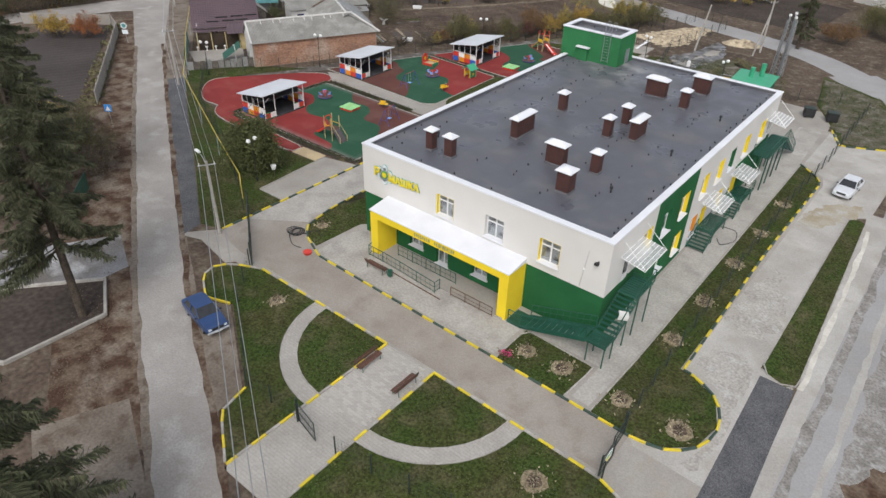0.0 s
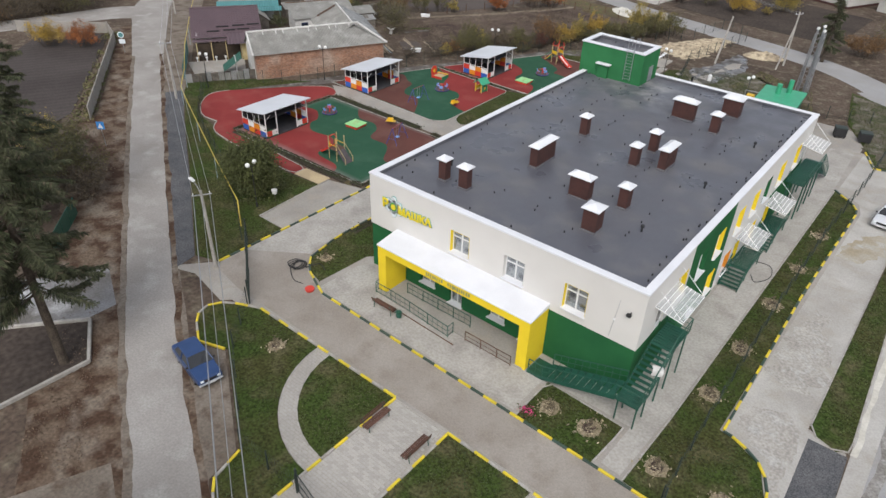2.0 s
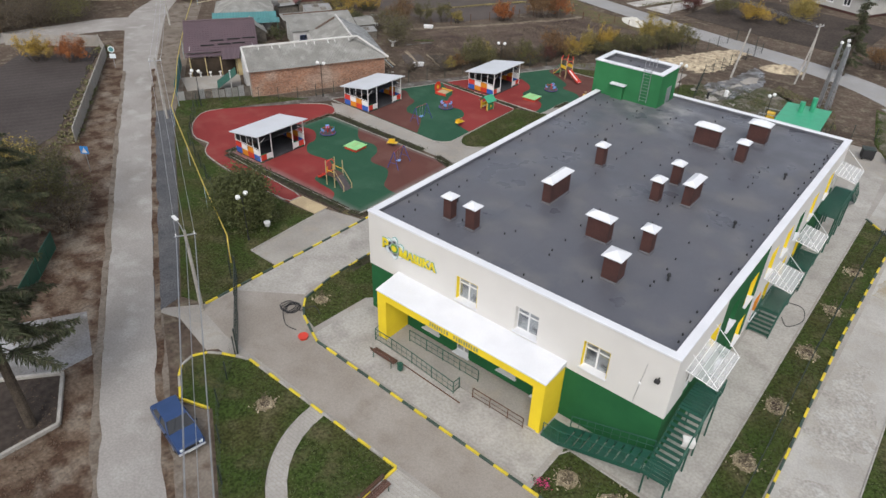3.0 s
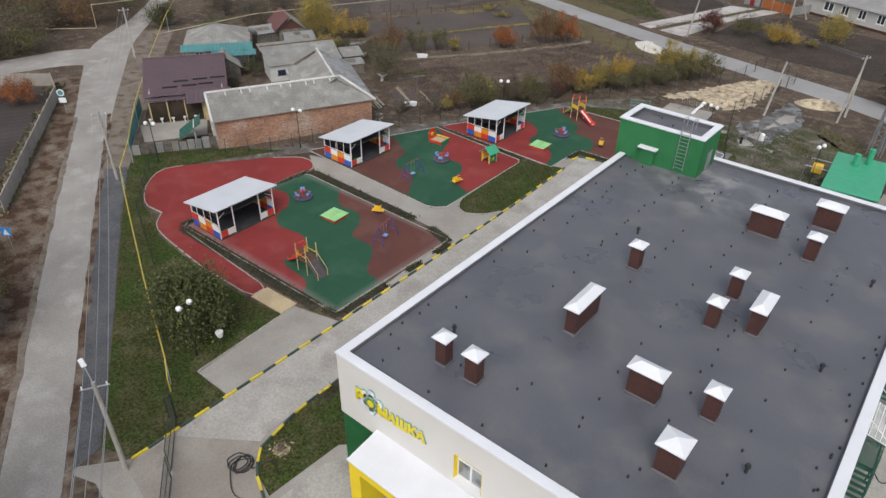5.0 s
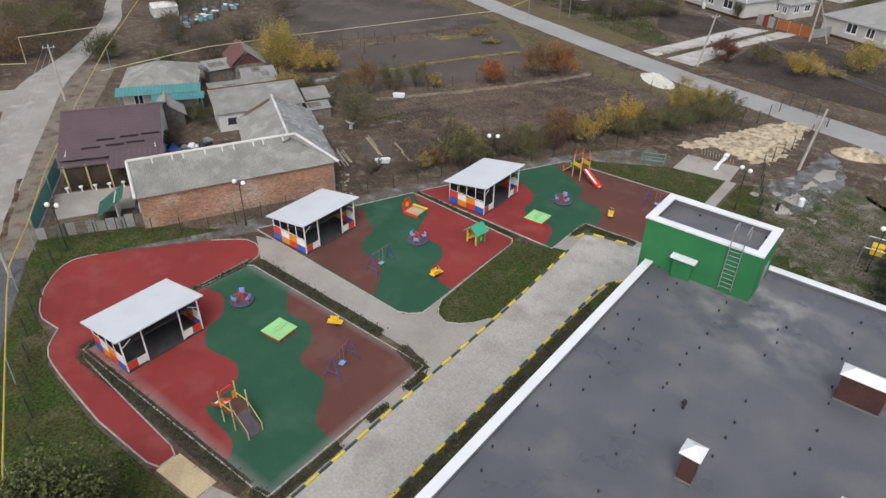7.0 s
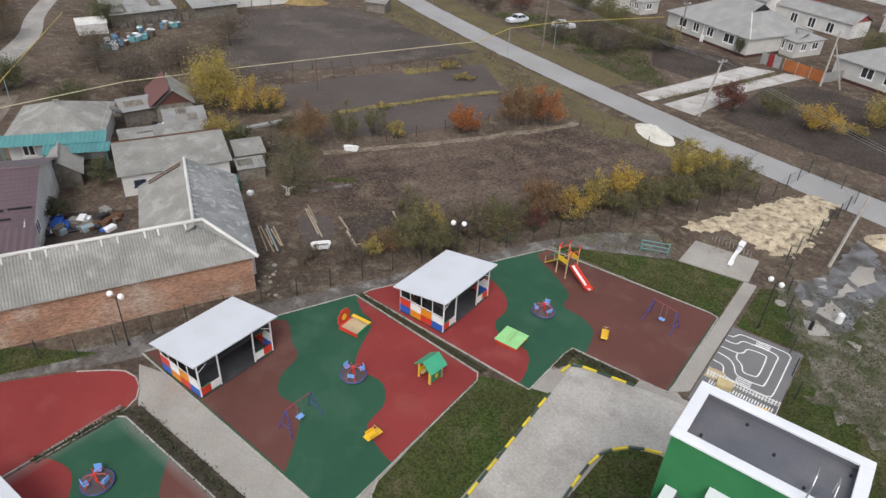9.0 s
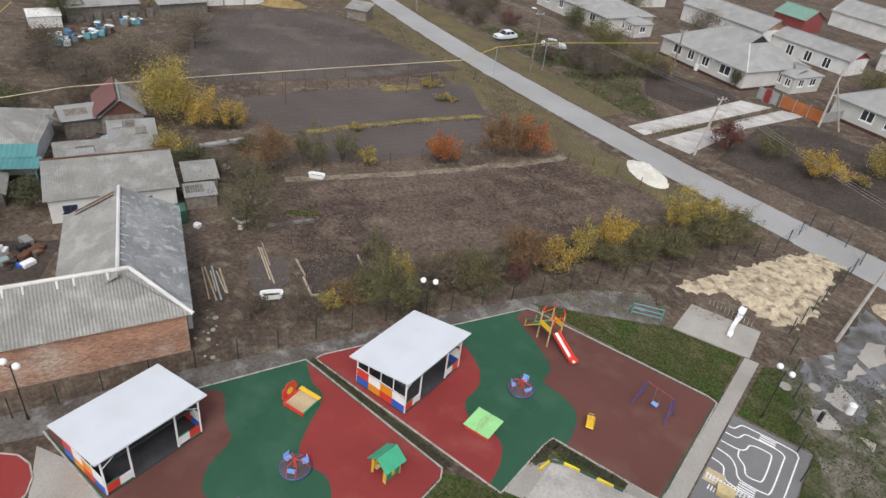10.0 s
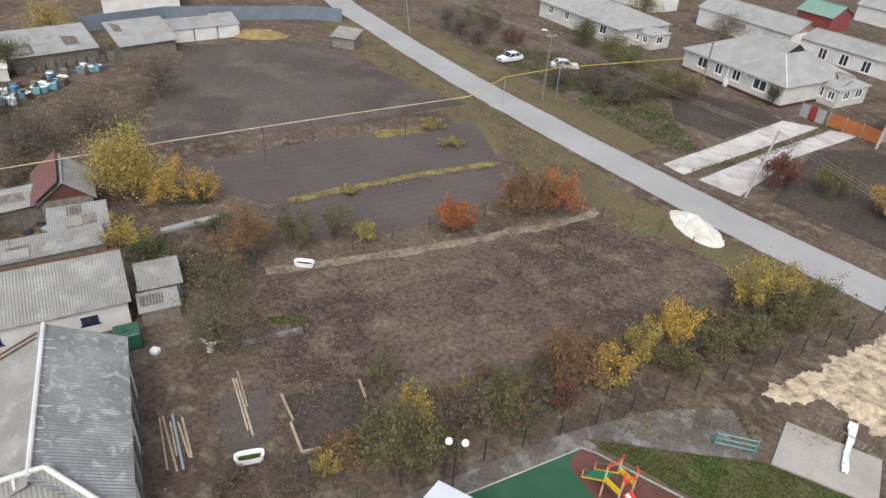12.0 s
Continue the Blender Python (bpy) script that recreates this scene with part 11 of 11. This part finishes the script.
hs_pts = [(-23.6, -3.2, 0.1), (-24.6, -2.9, 0.1)] + [(-25.7 + 0.25 * math.sin(k * 0.31) + rt.uniform(0.35, 0.75) * math.cos(k * 1.15), -3.9 - 0.02 * k + rt.uniform(0.4, 0.9) * math.sin(k * 1.15), 0.09 + 0.006 * k) for k in range(26)] + [(-24.6, -5.5, 0.06), (-23.6, -5.4, 0.06)]
hs_pts = smooth_line(hs_pts, 4)
solo("hose", bent(hs_pts, 0.03, 6), M_BLACK, "tangle of black hose beside a kerb", "hose")
rb = solo("rubber_tub", tube((0, 0, 0), (0, 0, 0.2), 0.3, 0.36, 14), P_RED, "small red plastic tub on the drive", "tub")
rb.matrix_world = pose(-22.6, -5.6, 0.036)
fl_ = np.random.default_rng(3)
pk = thing("flower_clump", pose(-3.85, -5.0, 0.05), "clump of bright pink flowers", "flowers")
quads_mesh("leaves", quads(fl_.normal(size=(120, 3)) * (0.28, 0.2, 0.06) + (0, 0, 0.12), 0.05, fl_), L_GREEN, pk)
quads_mesh("blooms", quads(fl_.normal(size=(110, 3)) * (0.26, 0.18, 0.05) + (0, 0, 0.22), 0.045, fl_), paint("pink_petals", (0.55, 0.05, 0.18)), pk)
for k in range(13):
    t = rs.random()
    p = Vector((-56.51, 37.9, 0)).lerp(Vector((-53.04, 34.98, 0)), t)
    ob = solo("stone", ball((0, 0, 0.04), rs.uniform(0.06, 0.2), seg=7, squash=0.6), M_CONCRETE, "pale stone on bare earth", "stone", group="stones along the fence")
    ob.matrix_world = pose(p.x + rs.uniform(-0.4, 1.4), p.y + rs.uniform(-0.8, 0.4), 0)

for x, y, z, w_, d_, a_ in ((-79.95, 41.46, 0.0, 1.7, 0.7, 20), (-78.83, 43.62, 0.0, 1.5, 0.6, 65), (-77.53, 45.1, 0.0, 1.6, 0.5, 10), (-73.78, 50.75, 0.0, 1.4, 0.8, 40), (-72.65, 52.21, 0.0, 0.9, 0.5, 100), (-65.62, 43.76, 0.0, 0.6, 0.5, 20)):
    ob = solo("scrap_basin", box(-w_ / 2, w_ / 2, -d_ / 2, d_ / 2, 0.02, 0.45, bev=0.08), M_UPVC, "old white enamel scrap lying in a yard", "scrap", group="white scrap in the yards")
    ob.matrix_world = pose(x, y, z, 0, 0, a_)

# ---- kerbs block by block ----
def block_mesh(m, L=0.97):
    return rod_mesh("kerb_block", box(0.0, L, -0.075, 0.075, -0.08, 0.15, bev=0.012), m)


KY, KG, KC = block_mesh(M_YELLOW), block_mesh(M_DKGREEN), block_mesh(M_KERBGREY)
KS = rod_mesh("kerb_block", box(0.0, 0.97, -0.045, 0.045, -0.05, 0.09, bev=0.008), M_KERBGREY)


def kerb(pts, cycle, label, closed=False):
    ob = thing("kerb", Matrix.Identity(4), label, "kerb", kind="structure")
    line = [Vector((*p, 0)) for p in pts]
    seg, i = [], 0
    pos, left = line[0], None
    k = 0
    idx = 0
    while idx < len(line) - 1:
        need = 1.0
        p = pos
        while idx < len(line) - 1 and (line[idx + 1] - p).length < need:
            need -= (line[idx + 1] - p).length
            p = line[idx + 1]
            idx += 1
        if idx >= len(line) - 1:
            q = line[-1]
        else:
            q = p + (line[idx + 1] - p).normalized() * need
        d = q - pos
        if d.length > 0.25:
            o = new("kerb_block", cycle[k % len(cycle)])
            o.parent = ob
            o.matrix_local = Matrix.Translation(pos) @ Matrix.Rotation(math.atan2(d.y, d.x), 4, "Z") @ Matrix.Diagonal((min(1.0, d.length), 1, 1, 1))
        k += 1
        pos = q
    return ob


YG, GY, YC = (KY, KG), (KG, KY), (KY, KC)
TL = "kerb of alternating yellow and dark green blocks"
kerb([(-30.67, -7.82), (-30.55, 7.53), (-30.66, 29.48), (-31.04, 39.75)], YG, TL)
kerb([(-31.43, 41.91), (-31.23, 43.2), (-27.05, 43.93)], YG, TL)
kerb([(-23.51, 39.74), (-24.93, 39.19)] + smooth_line([(-24.93, 39.19), (-26.09, 37.86), (-26.5, 36.2), (-26.5, 33)], 3)[1:] + [(-26.4, 0.6), (-25.8, -2.7), (-24.7, -3.9), (-21.7, -5.25), (-12, -5.5), (5.5, -5.9)] + smooth_line([(5.5, -5.9), (7.4, -5.5), (8.8, -4.1), (9.2, -1.9), (8.2, 0.3), (6.4, 1.3), (5.7, 1.4)], 3)[1:], YG, TL)
kerb([(5.7, 1.5), (5.5, 19), (5.8, 35.2), (5.1, 36.5), (3.1, 38.4)], YG, TL)
TC = "kerb of yellow and bare grey blocks"
kerb([(-23.9, -14.1), (-26.2, -12.8), (-26.7, -11.7), (-26, -10.45), (-23.6, -9.3), (-10.55, -9.25)], YC, TC)
kerb([(-6.45, -9.3), (5.4, -9.6), (7.2, -10.2)], YC, TC)
kerb([(-10.55, -9.3), (-10.55, -22)], YC, TC)
kerb([(-6.4, -9.4), (-6.4, -22)], YC, TC)
kerb([(-23.8, -14.1), (-21.8, -13.4)], (KY,), "short kerb of yellow blocks")
kerb([(-14.4, -17.8), (-13.9, -19.9), (-10.6, -22)], YC, TC)
kerb([(3.45, 50), (5.05, 46.02), (9.4, 48.2)], YG, TL)
PL = "narrow pale concrete edging"
for pts in ([(9.5, 29.4), (9.55, 5.2), (10.1, 4.45), (11.2, 4.15), (11.85, 4.7), (10.9, 29.4)], [(-50.48, 8.01), (-31.58, 8.31), (-31.52, 21.38), (-50.1, 21.6), (-50.32, 16.66)], [(-53.69, 25.27), (-36.2, 24.54), (-35.16, 25.66), (-35.3, 38.24), (-47.59, 39.1), (-53.79, 25.47)], [(-32.23, 39.12), (-47.49, 39.55), (-39.65, 54.59), (-25.13, 55.1), (-25.05, 44.79), (-32.12, 44.56), (-32.23, 39.12)], RW, [(-30.91, -1.4), (-33.9, -1.49), (-34.43, 7)], [(-4.25, -5.6), (-4.25, -1.95), (1.15, -2.2), (0.9, -5.6)], [(2.75, -5.6), (2.95, 0.4), (3.15, 38.2)], arc(*CW, 5.9, 180, 270, 9), arc(*CW, 6.95, 180, 270, 10), arc(*CE, 5.9, 270, 360, 9), arc(*CE, 6.95, 270, 360, 10), [(-35.11, 27.75), (-34.42, 26.27), (-33.24, 25.8), (-31.85, 26.63), (-30.95, 28.25)]):
    kerb(pts, (KS,), PL)

# bricks of the long house's front wall: the outer courses one by one near the playground, the rest as one skin
BRK = rod_mesh("brick", box(0, 0.25, 0, 0.03, 0, 0.066, bev=0.006), M_BRICKRED)
ux = Matrix(((U.x, V.x, 0, 0), (U.y, V.y, 0, 0), (0, 0, 1, 0), (0, 0, 0, 1)))
wall = next(o for o in bh.children if o.name.startswith("wall"))
skin = []
rs = random.Random(31)
count = 0
for c in range(40):
    z = 0.06 + c * 0.078
    for k in range(66):
        u = 0.4 + k * 0.262 + (0.131 if c % 2 else 0)
        if u > UL - 0.5:
            continue
        p = E0 + U * u + V * (0.33 + rs.uniform(-0.006, 0.006))
        if c >= 24 and k < 18 and count < 280:
            o = new("brick", BRK)
            o.parent = wall
            o.matrix_local = Matrix.Translation((p.x, p.y, z)) @ ux
            count += 1
        else:
            for f in (((0, 0), (0.25, 0), (0.25, 0.066), (0, 0.066)),):
                skin.append([(p.x + U.x * a, p.y + U.y * a, z + b) for a, b in f])
sk = quads_mesh("brick_skin", np.array(skin), M_BRICKISLE, bh, "courses of old red brick")
sk["kind"] = "stuff"

# the nearest blocks of the entrance walk, laid one by one
PVB = rod_mesh("paver", box(0, 0.385, 0, 0.187, 0.030, 0.043), M_PAVERBLOCK)
rp = random.Random(14)
for j in range(30):
    for i in range(10):
        x = -10.42 + 0.395 * i + (0.19 if j % 2 else 0.0)
        if x > -6.88:
            continue
        o = new("paver", PVB)
        o.parent = entrance_walk
        o.location = (x, -15.4 + 0.2 * j, rp.uniform(-0.003, 0.003))
